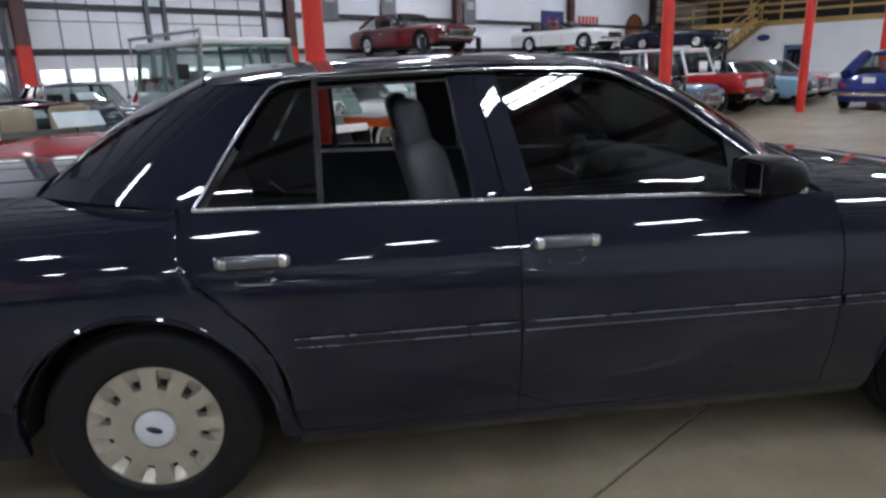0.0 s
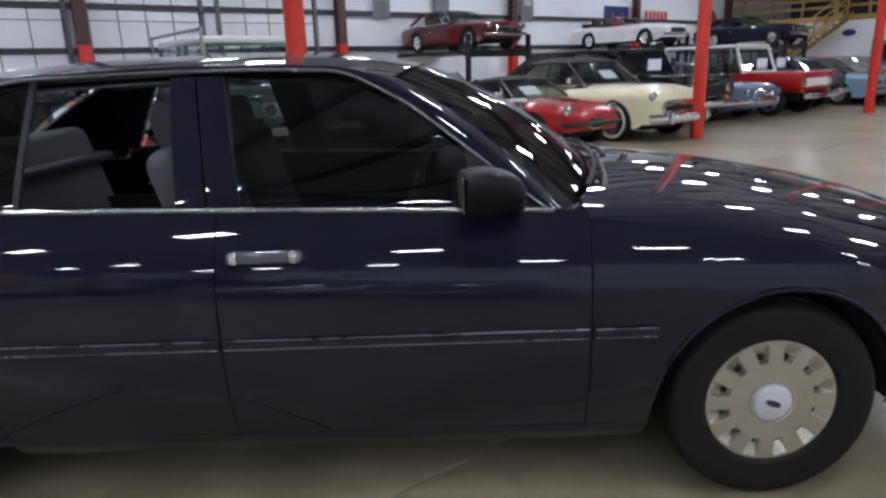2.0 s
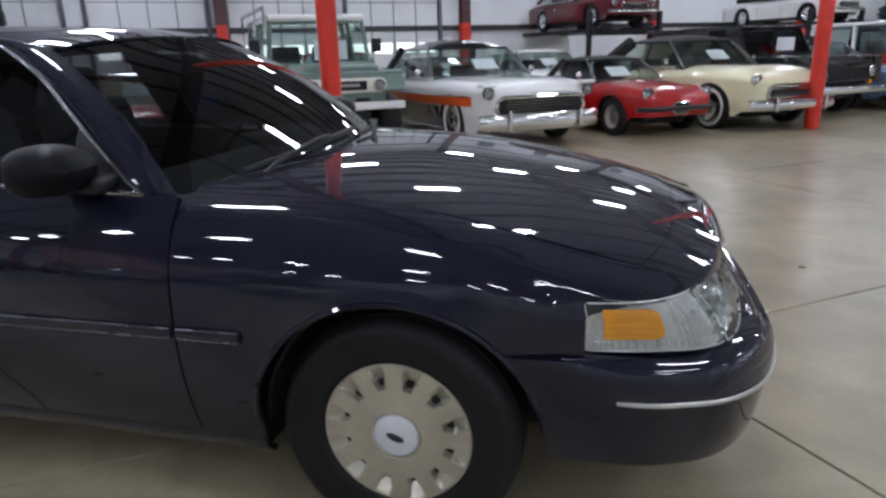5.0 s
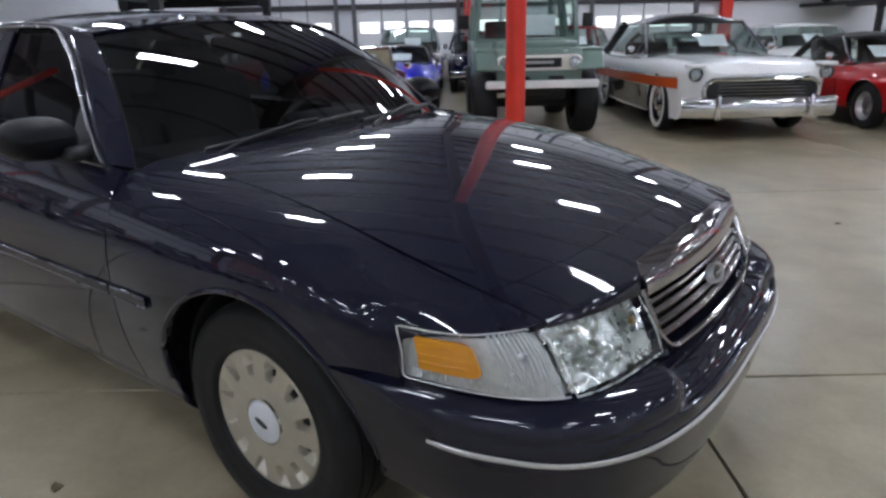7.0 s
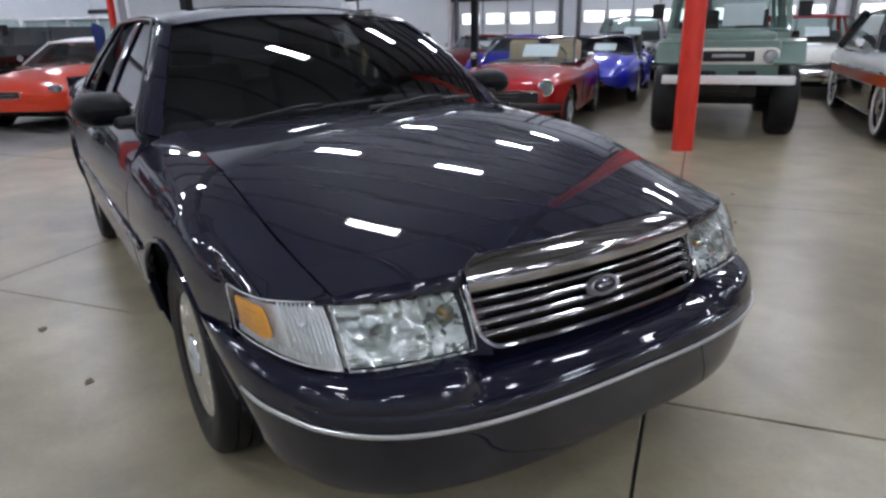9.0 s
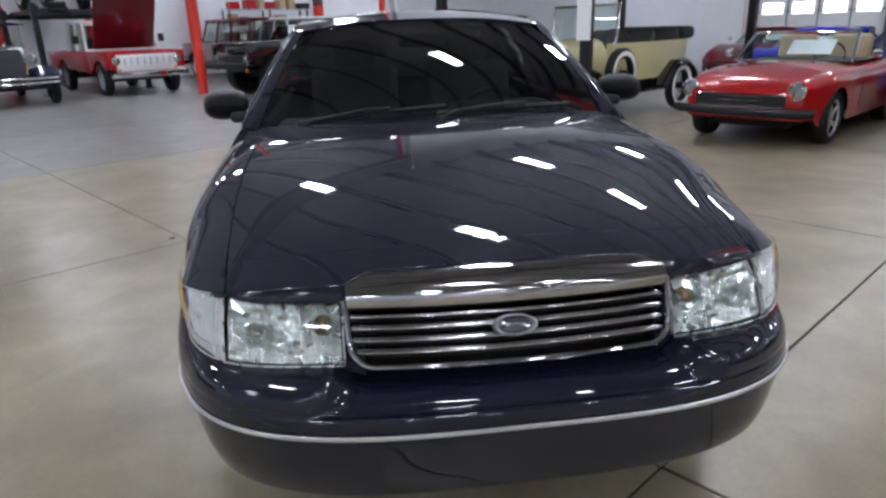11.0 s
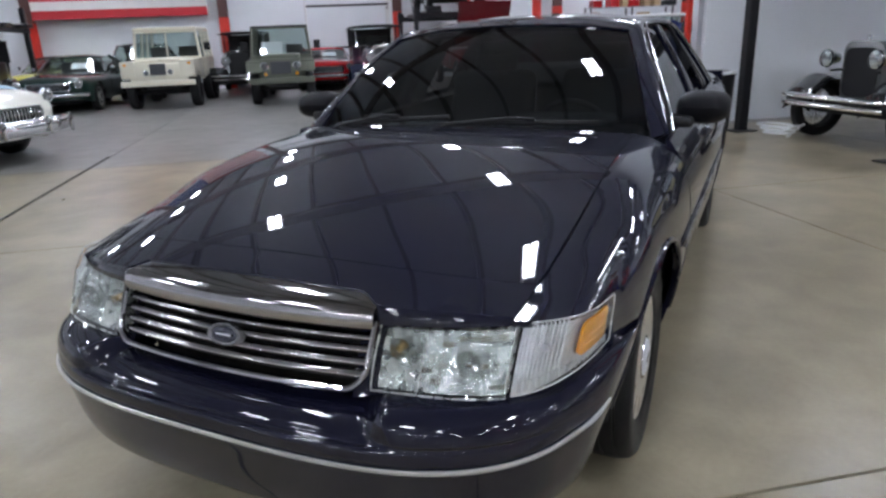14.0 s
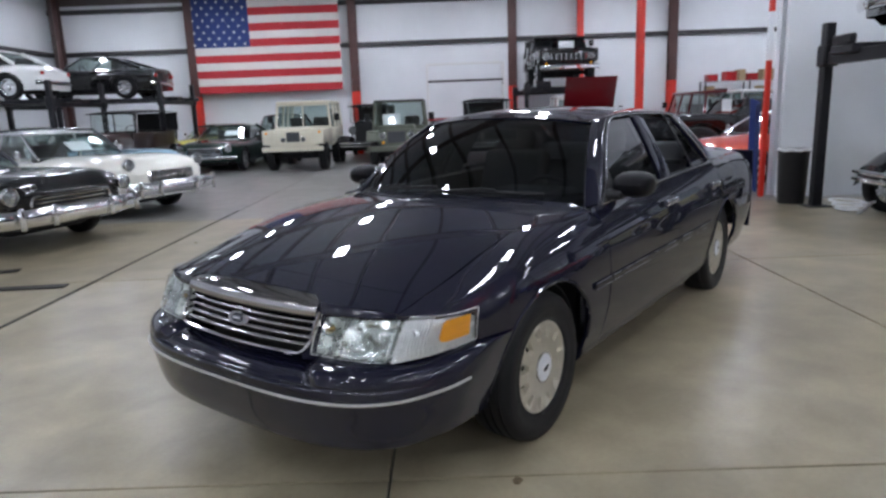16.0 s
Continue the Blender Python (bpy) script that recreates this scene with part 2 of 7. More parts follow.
DAYLIGHT = mat("daylit_pane", (0.95, 0.98, 1.0), 0.3, var=0.02, emit=2.2)

# floor: a bed with slabs on it, joints left open
bed = tagged(new("floor", mesh_of("floor", moved(box(U1 - U0 + 2, V1 - V0 + 2, 0.3, ((U0 + U1) / 2, (V0 + V1) / 2, -0.162)), rz=BANG), JOINT)), "polished concrete floor with sawn joints between slabs", "floor", kind="structure")
GU, GV, DU, DV = 2.04, -0.82, 3.66, 3.12
slab_tan = mesh_of("slab", box(DU - 0.012, DV - 0.012, 0.1, (DU / 2, DV / 2, -0.05), 0.002, 1), FLOOR_TAN)
slab_grey = mesh_of("slab", box(DU - 0.012, DV - 0.012, 0.1, (DU / 2, DV / 2, -0.05), 0.002, 1), FLOOR_GREY)
for i in range(-7, 11):
    for j in range(-5, 6):
        shared("slab", slab_grey if i < -2 or (j < -3) else slab_tan, bed, BUILD @ pose(GU + i * DU, GV + j * DV, 0))


# a wider filled joint along the aisle
part("joint_filler", moved(box(9.2, 0.032, 0.006, (0, 0, 0)), *BUILD @ Vector((-1.6, -3.96, 0.001)), rz=BANG), JOINT, bed, "dark filled joint in the concrete")


def wall(name, u0, v0, u1, v1, z0, z1, t, material, label):
    """A wall whose inner face runs from (u0, v0) to (u1, v1); t thick to its right-hand side."""
    d = Vector((u1 - u0, v1 - v0, 0))
    bm = box(d.length, t, z1 - z0, (d.length / 2, -t / 2, (z0 + z1) / 2))
    ob = new(name, mesh_of(name, bm, material))
    ob.matrix_basis = BUILD @ pose(u0, v0, 0, 0, 0, math.degrees(math.atan2(d.y, d.x)))
    return tagged(ob, label, "wall", kind="structure")


w_north = wall("wall_north", U1, V1, U0, V1, 0, TOP, 0.25, WALL_WHITE, "white insulated metal wall with dark steel girts")
w_west = wall("wall_west", U0, V1, U0, V0, 0, TOP, 0.25, WALL_WHITE, "white insulated metal wall behind the hung flag")
w_south = wall("wall_south", U0, V0, U1, V0, 0, TOP, 0.25, WALL_WHITE, "white insulated metal wall of the hall")
# dark surface stands for the unlit space over the mezzanine
w_east = wall("wall_east", U1, V0, U1, V1, 0, TOP, 0.25, GIRT, "end wall above the timber mezzanine, coloured dark for the unlit space")
w_part = wall("wall_partition", -5.75, V1, -5.75, 4.55, 0, TOP, 0.14, WALL_PANEL, "white ribbed metal partition wall")
w_part2 = wall("wall_partition_face", -5.61, 4.55, -5.61, V1, 0, TOP, 0.06, WALL_PANEL, "white ribbed metal partition wall")
rib = mesh_of("panel", box(0.035, 0.02, TOP, (0, 0, TOP / 2), 0.008, 1), WALL_PANEL)
for k in range(44):
    shared("panel", rib, w_part2, pose(0.15 + 0.305 * k, 0.008, 0))

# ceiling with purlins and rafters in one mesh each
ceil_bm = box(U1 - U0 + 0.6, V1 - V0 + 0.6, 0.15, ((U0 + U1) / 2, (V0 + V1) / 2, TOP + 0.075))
ceiling = tagged(new("ceiling", mesh_of("ceiling", moved(ceil_bm, rz=BANG), CEIL)), "grey lined roof over steel purlins", "ceiling", kind="structure")
frames = []
for k in range(22):
    frames.append(box(U1 - U0, 0.09, 0.22, ((U0 + U1) / 2, V0 + 0.7 + 1.5 * k, TOP - 0.12)))
for k in range(-3, 6):
    frames.append(box(0.25, V1 - V0, 0.55, (2.0 + 7.7 * k, (V0 + V1) / 2, TOP - 0.4)))
purlins = new("trim_roof_steel", mesh_of("trim_roof_steel", moved(join(*frames), rz=BANG), ROOF_STEEL))
tagged(purlins, "dark brown steel rafters and purlins under the roof", "roof steel", kind="structure")


def girts(parent, length, heights, d=0.12):
    for z in heights:
        part("girt", box(length, d, 0.16, (length / 2, d / 2 + 0.003, z), 0.01, 1), GIRT, parent)


girts(w_north, U1 - U0, (2.16, 3.3, 4.9))
girts(w_west, V1 - V0, (4.0, 5.5))
girts(w_south, U1 - U0, (2.2, 4.0))


def wall_column(u, v, turn=0, red_to=2.3, w=0.3):
    ob = thing("wall_column", "dark brown steel column painted red at its foot, against the wall", "column", BUILD @ pose(u, v, 0, 0, 0, turn), "wall columns")
    web = join(box(w, 0.02, TOP - red_to, (0, 0.12, (TOP + red_to) / 2)), box(w, 0.02, TOP - red_to, (0, -0.12, (TOP + red_to) / 2)), box(0.02, 0.22, TOP - red_to, (0, 0, (TOP + red_to) / 2)))
    part("shaft", web, BROWN, ob)
    web = join(box(w + 0.006, 0.026, red_to, (0, 0.12, red_to / 2)), box(w + 0.006, 0.026, red_to, (0, -0.12, red_to / 2)), box(0.026, 0.22, red_to, (0, 0, red_to / 2)))
    part("red_foot", web, RED, ob, "red painted foot of the column")
    return ob


for k in range(-2, 5):
    wall_column(2.0 + 7.7 * k, V1 - 0.3)
for v in (-9.7, -3.75, 2.1, 8.0, 13.2):
    wall_column(U0 + 0.32, v, 90)
wall_column(U0 + 0.32, 4.6, 90, TOP - 0.1, 0.2)
wall_column(U0 + 0.5, V0 + 0.5, 45, 0.3, 0.55)

# the free-standing red posts of the middle line
post_bm = lathe([(0.0, 0.0), (0.115, 0.0), (0.115, TOP)], 24, "z")
post_mesh = mesh_of("shaft", post_bm, RED)
for u, v in ((-21 + 7.9, 4.6), (2.0, 4.68), (9.95, 4.63), (17.45, 4.58), (25.1, 4.6), (32.8, 4.6)):
    ob = thing("roof_post", "round red enamelled steel post standing on the concrete", "post", BUILD @ pose(u, v, 0), "red roof posts")
    shared("shaft", post_mesh, ob)


corner = thing("corner_post", "slim steel post in red and white bands at the partition", "post", BUILD @ pose(-5.70, 4.37, 0))
for z0, z1, mt in ((0, 2.05, RED), (2.05, 2.75, WALL_PANEL), (2.75, TOP, RED)):
    part("band", box(0.065, 0.065, z1 - z0, (0, 0, (z0 + z1) / 2)), mt, corner)

# overhead doors in the north wall
def overhead_door(u, width, n, height=4.4):
    door = thing("door_%d" % n, "closed white sectional overhead door with a row of small windows", "door", BUILD @ pose(u, V1 - 0.05, 0), kind="structure")
    rows, sec = 6, height / 6
    cols = 4
    for r in range(rows):
        part("panel", box(width, 0.05, sec - 0.02, (0, 0, sec * (r + 0.5)), 0.008, 1), DOOR_WHITE, door)
    for c in range(1, cols):
        part("stile", box(0.03, 0.012, height, (-width / 2 + width * c / cols, -0.032, height / 2)), SEAM, door)
    for r in range(1, rows):
        part("seam", box(width, 0.012, 0.022, (0, -0.03, sec * r)), SEAM, door)
    for c in range(cols):
        part("window", box(0.56, 0.02, 0.3, (-width / 2 + width * (c + 0.5) / cols, -0.035, 1.56), 0.02), DAYLIGHT, door, "small daylit window pane")
    for s in (-1, 1):
        part("track", box(0.12, 0.12, height + 0.3, (s * (width / 2 + 0.08), -0.06, height / 2 + 0.15), 0.01, 1), SEAM, door)


overhead_door(3.7, 2.9, 1)
overhead_door(7.3, 3.0, 2)
overhead_door(-3.7, 3.2, 3)
overhead_door(0.1, 3.0, 4)

# east end: office box, mezzanine deck, rail and stair in pine
EU = 33.0
office = thing("office_block", "white boarded office block carrying a timber mezzanine", "office", BUILD @ pose(EU, 0, 0), kind="structure")
part("front", box(0.2, V1 - V0 - 0.2, 3.0, (0.1, (V0 + V1) / 2, 1.5)), WALL_WHITE, office)
part("deck", box(U1 - EU - 0.1, V1 - V0 - 0.2, 0.25, ((U1 - EU) / 2, (V0 + V1) / 2, 3.13)), TIMBER, office)
rail = thing("mezzanine_rail", "yellow pine guard rail along the mezzanine edge", "railing", BUILD @ pose(EU, 0, 3.26))
for k in range(22):
    part("post", box(0.09, 0.09, 1.1, (0.1, V0 + 0.5 + 1.5 * k, 0.55), 0.005, 1), TIMBER, rail)
for z in (0.4, 0.75, 1.1):
    part("board", box(0.05, V1 - V0 - 0.5, 0.12, (0.04, (V0 + V1) / 2, z), 0.005, 1), TIMBER, rail)

# lamps: tube fittings hung under the purlins, long side along the bays
TUBE = bpy.data.materials.new("lit_tube")
TUBE.use_nodes = True
TUBE.node_tree.nodes["Principled BSDF"].inputs["Emission Color"].default_value = (0.90, 0.96, 1.10, 1)
TUBE.node_tree.nodes["Principled BSDF"].inputs["Emission Strength"].default_value = TUBE_STRENGTH
FIT_WHITE = mat("white_fitting_enamel", (0.75, 0.75, 0.75), 0.4)
fit_body = mesh_of("housing", box(1.15, 0.32, 0.07, (0, 0, 0.05), 0.01, 1), FIT_WHITE)
fit_tube = mesh_of("tube", box(1.0, 0.1, 0.014, (0, 0, 0.004), 0.005, 2), TUBE)
LAMP_Z = 5.7
spots = []
for i in range(-4, 7):
    for j in range(-3, 4):
        u, v = -0.6 + 4.8 * i + (0.5 if i > 0 and j % 2 else 0.0), 1.6 + 4.65 * j
        if u > 31.5 or u < -17 or (abs(u + 5.7) < 1.0 and v > 4):
            continue
        spots.append((u, v))
# extra fittings off the regular grid, added to brighten west wall and partition
spots += [(-18.3, 1.6 + 4.65 * j) for j in range(-3, 4)] + [(-3.4, 6.25), (-3.4, 10.9), (-8.0, 6.25), (-8.0, 10.9)]
for u, v in spots:
    ob = thing("ceiling_lamp", "white twin tube ceiling fitting, switched on", "lamp", BUILD @ pose(u, v, LAMP_Z), "ceiling lamps")
    shared("housing", fit_body, ob)
    for s in (-1, 1):
        shared("tube", fit_tube, ob, pose(0, 0.08 * s, 0.002), "lit white tube")

# ---- the dark blue sedan: x forward, y to its left, wheel line at x = +-1.4565 ----
NAVY = mat("dark_blue_metallic", (0.0066, 0.0071, 0.0178), 0.45, 0.0, var=0.06, scale=3, coat=1.0, rvar=0.08, spec=0.05, fine=400)
CLOTH = mat("grey_seat_cloth", (0.10, 0.103, 0.11), 0.85, var=0.12, scale=14, bump=0.2, bscale=220)
DASH = mat("charcoal_vinyl", (0.03, 0.032, 0.036), 0.55, var=0.12, scale=10, bump=0.12, bscale=200)
CAP = mat("warm_silver_wheel_cover", (0.56, 0.53, 0.45), 0.32, 0.75, var=0.1, scale=12)
MIRROR_SHELL = mat("black_mirror_shell", (0.006, 0.006, 0.008), 0.38, var=0.06, spec=0.12)
MIRROR_GLASS = mat("dark_mirror_glass", (0.22, 0.23, 0.25), 0.04, 1.0, var=0.04)
CAP_WHITE = mat("white_silver_cap", (0.72, 0.74, 0.78), 0.35, 0.2, var=0.04)
AMBER = mat("amber_lens", (0.9, 0.36, 0.012), 0.15, var=0.1, scale=30, coat=1.0)
REFLECTOR = mat("lamp_reflector", (0.50, 0.53, 0.50), 0.28, 0.80, var=0.25, scale=40, bump=0.6, bscale=60)
BULB_AMBER = mat("amber_bulb_glass", (0.30, 0.20, 0.08), 0.2, var=0.1, coat=1.0)
REFLECTOR_HARD = mat("bright_reflector_facets", (0.68, 0.71, 0.68), 0.24, 0.90, var=0.08, scale=30, bump=0.15, bscale=90)
BOWL = mat("lamp_side_prisms", (0.80, 0.81, 0.80), 0.25, 0.40, var=0.12, scale=20, bump=0.5, bscale=60)
EMBLEM_BLUE = mat("blue_oval_enamel", (0.022, 0.028, 0.06), 0.2, 0.5, coat=1.0)
STRIP_GREY = mat("bumper_strip_silver", (0.55, 0.55, 0.54), 0.32, 0.5)

WB, HUB, TYRE = 1.4565, 0.341, 0.345
ARCH = 0.397

sedan = thing("sedan", "dark navy blue four-door sedan with a chrome grille and tinted windows", "car", pose(0, 0, 0))

yw = spline([-2.86, -2.7, -2.4, -1.9, -1.46, -0.3, 0.85, 1.46, 1.75, 1.94], [0.86, 0.895, 0.94, 0.968, 0.978, 0.982, 0.978, 0.966, 0.938, 0.897])


def dside(z):
    """How far the flank draws in from its widest line at 0.62 m."""
    return 1.9 * (z - 0.62) ** 3.25 if z > 0.62 else 0.56 * (0.62 - z) ** 2.0


belt = spline([-1.4, -0.4, 0.86], [1.04, 1.022, 0.985])
SILL = 0.265


def side_y(x, z):
    """Half width of the doors and quarters at a height."""
    return yw(x) - dside(z + (1.03 - belt(x)) * soft_step(0.60, 0.90, z))


def low_edge(x):
    """Lower edge of the side: the sill, lifted over the wheels."""
    z = SILL + 0.0
    for c in (WB, -WB):
        d = abs(x - c)
        if d < ARCH:
            z = max(z, HUB + math.sqrt(ARCH**2 - d**2))
    return z


def stations(a, b, n):
    """Stations from a to b, thick where the wheel arches end."""
    xs = {a, b}
    for i in range(n + 1):
        xs.add(a + (b - a) * i / n)
    for c in (WB, -WB):
        for k in range(0, 25):
            t = math.pi * k / 24
            x = c + ARCH * math.cos(t)
            if min(a, b) < x < max(a, b):
                xs.add(x)
            for e in (ARCH + 0.001,):
                for q in (c + e, c - e):
                    if min(a, b) < q < max(a, b):
                        xs.add(q)
    xs = sorted(xs)
    out = [xs[0]]
    for x in xs[1:]:
        if x - out[-1] > 0.0008:
            out.append(x)
    return out


G = 0.0019  # half a shut line


def door_rear(z):
    return knots([0.3, 0.5, 0.64, 0.78, 0.88, 1.1], [-1.0, -1.02, -1.085, -1.21, -1.298, -1.305])(z)


def door_bm(front):
    def fn(a, b):
        x = (-0.265 + G) + (0.853 - G + 0.265 - G) * a if front else None
        if front:
            zt = belt(x)
            z = zt + (SILL + 0.03 - zt) * b
            return (x, side_y(x, z), z)
        zt = belt(-0.8)
        z = zt + (SILL + 0.03 - zt) * b
        r = door_rear(z) + G
        x = r + (-0.265 - G - r) * a
        zz = z + (belt(x) - zt) * (1 - b)
        return (x, side_y(x, zz), zz)

    return sheet(fn, 26, 26)


def mirrored(bm, s):
    if s < 0:
        bmesh.ops.scale(bm, vec=(1, -1, 1), verts=bm.verts)
        bmesh.ops.reverse_faces(bm, faces=bm.faces)
    return bm


def thicken(bm, t):
    """Gives a sheet a back face t behind it, along smooth normals, and closes the rim."""
    bm.normal_update()
    verts, faces = list(bm.verts), list(bm.faces)
    rim = [e for e in bm.edges if e.is_boundary]
    twin = {v: bm.verts.new(v.co - v.normal * t) for v in verts}
    for e in rim:
        f = e.link_faces[0]
        a, b = (lo.vert for lo in e.link_loops[0].edge.link_loops[:1] for lo in (lo, lo.link_loop_next))
        try:
            bm.faces.new((b, a, twin[a], twin[b]))
        except ValueError:
            pass
    for f in faces:
        try:
            bm.faces.new([twin[v] for v in reversed(f.verts)])
        except ValueError:
            pass
    return bm


def add_panel(name, bm, s, material=None, parent=None, thick=0.02, label="", sharp=35):
    """A body panel on side s, with thickness inwards."""
    # outward is away from the car's middle line
    bm.normal_update()
    c = sum((f.normal.y * f.calc_area() for f in bm.faces))
    up = sum((f.normal.z * f.calc_area() for f in bm.faces))
    if c + up < 0:
        bmesh.ops.reverse_faces(bm, faces=bm.faces)
        bm.normal_update()
    if thick:
        thicken(bm, thick)
    mirrored(bm, s)
    return part(name, bm, material or NAVY, parent or sedan, label, sharp)


# front end in plan: the lamps' line and the bumper's line
nose_curve = spline([0.0, 0.39, 0.60, 0.72, 0.79, 0.835, 0.862, 0.880, 0.889], [2.34, 2.318, 2.27, 2.215, 2.168, 2.122, 2.07, 2.0, 1.94])


def nose_x(y):
    return nose_curve(min(abs(y), 0.889))


def bump_pt(a, out=0.0):
    """The bumper's line in plan: a from 0 (middle) to 1 (its end on the flank)."""
    t = a * math.pi / 2
    n = 2 / 3.2
    x = 1.847 + (0.6575 + out) * abs(math.cos(t)) ** n
    y = (0.893 + out) * abs(math.sin(t)) ** n
    return x, y


shut_y = spline([0.85, 1.3, 1.7, 2.0, 2.2, 2.34], [0.735, 0.752, 0.755, 0.748, 0.735, 0.72])
shut_z = spline([0.85, 1.3, 1.7, 2.0, 2.2, 2.34], [1.0, 0.968, 0.915, 0.854, 0.806, 0.768])
crown = spline([0.85, 1.3, 1.7, 2.0, 2.2, 2.34], [1.035, 1.018, 0.972, 0.915, 0.861, 0.810])


def bend(X):
    return soft_step(1.15, 2.5, X) / soft_step(1.15, 2.5, 2.34)


def fender_section(X, n=34):
    """Points of the front wing from the bonnet's shut line down to the lower edge, at station X."""
    c = bend(X)
    xs_side = X - c * 0.40
    ys, zs = shut_y(X), shut_z(X)
    w = yw(xs_side)
    drop = 0.075 - 0.045 * c
    raw = [(ys + 0.004, zs), (ys + 0.035, zs - 0.002), (ys + 0.075, zs - 0.012)]
    zt = zs - drop
    for k in range(12):
        q = k / 11
        zz = 0.985 - 0.365 * q
        zr = 0.62 + (zt + 0.02 - 0.62) * (zz - 0.62) / 0.365
        raw.append((w - dside(zz) * (1 - 0.85 * c), zr))
    for k in range(1, 10):
        z = 0.62 - (0.62 - SILL) * k / 9
        raw.append((w - dside(z), z))
    # even spacing, then smoothed until the shoulder rolls over without a kink
    raw = np.array(raw)
    run = np.concatenate(([0.0], np.cumsum(np.linalg.norm(np.diff(raw, axis=0), axis=1))))
    even = np.linspace(0, run[-1], 64)
    pts = np.stack([np.interp(even, run, raw[:, 0]), np.interp(even, run, raw[:, 1])], 1)
    for _ in range(26):
        pts[1:-1] = 0.25 * pts[:-2] + 0.5 * pts[1:-1] + 0.25 * pts[2:]
    return xs_side, [p for p in pts]


def fender_bm():
    """The front wing: an upper sheet along its whole length and lower ones before and behind the wheel."""
    LOW = 0.603
    half = math.sqrt(ARCH**2 - (LOW - HUB) ** 2)
    extra = [(X, X - bend(X) * 0.40) for X in np.linspace(0.8562, 2.353, 1600)]
    want = sorted(stations(0.8562, 1.952, 30) + [WB - half, WB + half])
    Xs = []
    for w in want:
        X = min(extra, key=lambda e: abs(e[1] - w))[0]
        if not Xs or X - Xs[-1] > 0.0008:
            Xs.append(X)

    def at(X, z_from, z_to, b):
        """A point of the section at X, evenly between two heights (None: its upper end)."""
        pts = fender_section(X)[1]
        poly = []
        for p, q in zip(pts, pts[1:]):
            if (z_from is None or p[1] <= z_from) and p[1] >= z_to:
                poly.append(p)
            for cut in (z_from, z_to):
                if cut is not None and p[1] > cut > q[1]:
                    poly.append(p + (q - p) * (p[1] - cut) / (p[1] - q[1]))
        if pts[-1][1] >= z_to:
            poly.append(pts[-1])
        ln = [0.0]
        for p, q in zip(poly, poly[1:]):
            ln.append(ln[-1] + float(np.linalg.norm(q - p)))
        want_l = ln[-1] * b
        k = max(0, min(int(np.searchsorted(ln, want_l, side="right")) - 1, len(poly) - 2))
        if len(poly) < 2:
            p = poly[0]
        else:
            f = 0 if ln[k + 1] == ln[k] else (want_l - ln[k]) / (ln[k + 1] - ln[k])
            p = poly[k] + (poly[k + 1] - poly[k]) * f
        y, z = float(p[0]), float(p[1])
        # drawn back to the lamps' line at the front edge, more evenly behind it
        exact, even = min(2.34 - nose_x(min(y, 0.889)), 0.40), 0.15 + 0.25 * soft_step(0.68, 0.97, y)
        w = soft_step(1.85, 2.34, X)
        return (X - bend(X) * (even + (exact - even) * w), y, z)

    def side_x(X):
        return X - bend(X) * 0.40

    def strip(cols, lower):
        def fn(a, b):
            X = cols[int(round(a * (len(cols) - 1)))]
            lo = low_edge(side_x(X))
            return at(X, LOW, min(lo, LOW - 0.001), b) if lower else at(X, None, max(lo, LOW), b)

        return sheet(fn, len(cols) - 1, 14 if lower else 30, us=[i / (len(cols) - 1) for i in range(len(cols))])

    bm = join(strip(Xs, False), strip([X for X in Xs if side_x(X) < WB - half + 0.001], True))
    bmesh.ops.remove_doubles(bm, verts=bm.verts, dist=0.0004)
    return bm


def hood_z(X, y):
    zc, zs, ys = crown(X), shut_z(X), shut_y(X)
    q = min(abs(y) / ys, 1.0)
    return zc - (zc - zs) * (0.82 * q**2 + 0.18 * q**4)


def hood_pt(X, y):
    c = bend(X)
    back = 0.16 * (1 - (y / 0.74) ** 2) * soft_step(1.75, 0.75, X)
    return (X - c * (2.34 - nose_x(y)) + back, y, hood_z(X, y))


SEAM_X = 2.205
GRILLE_TOP = 0.792
lamp_top = knots([0.40, 0.60, 0.72, 0.82, 0.884], [0.757, 0.757, 0.760, 0.765, 0.762])
lamp_lean = knots([0.0, 0.44, 0.735, 0.80, 0.85, 0.884], [0.085, 0.075, 0.10, 0.085, 0.05, 0.012])


def hood_bm():
    def fn(a, b):
        X = 0.868 + (SEAM_X - 0.0012 - 0.868) * a
        y = (shut_y(X) - 0.001) * (2 * b - 1)
        return hood_pt(X, y)

    return sheet(fn, 60, 130)


BAND_X = 2.300


def nose_end(y):
    """Where the nose panel stops: at the lamps' line, further back over the grille."""
    return 2.34 - (2.34 - BAND_X) * step(0.425, 0.35, abs(y))


def header_bm():
    def fn(a, b):
        y0 = 2 * b - 1
        end = nose_end(0.72 * y0)
        X = SEAM_X + 0.0012 + (end - SEAM_X - 0.0012) * min(a / 0.8, 1.0)
        y = (shut_y(X) - 0.001) * y0
        p = hood_pt(X, y)
        if a > 0.8:  # the lip over the lamps and the grille's band
            q, over = (a - 0.8) / 0.2, step(0.432, 0.405, abs(y))
            zl = (lamp_top(abs(y)) - 0.004) * (1 - over) + (p[2] - 0.018) * over
            return (p[0] + (0.012 - 0.010 * over) * math.sin(q * math.pi / 2), p[1], p[2] + (zl - p[2]) * q)
        return p

    return sheet(fn, 24, 160)


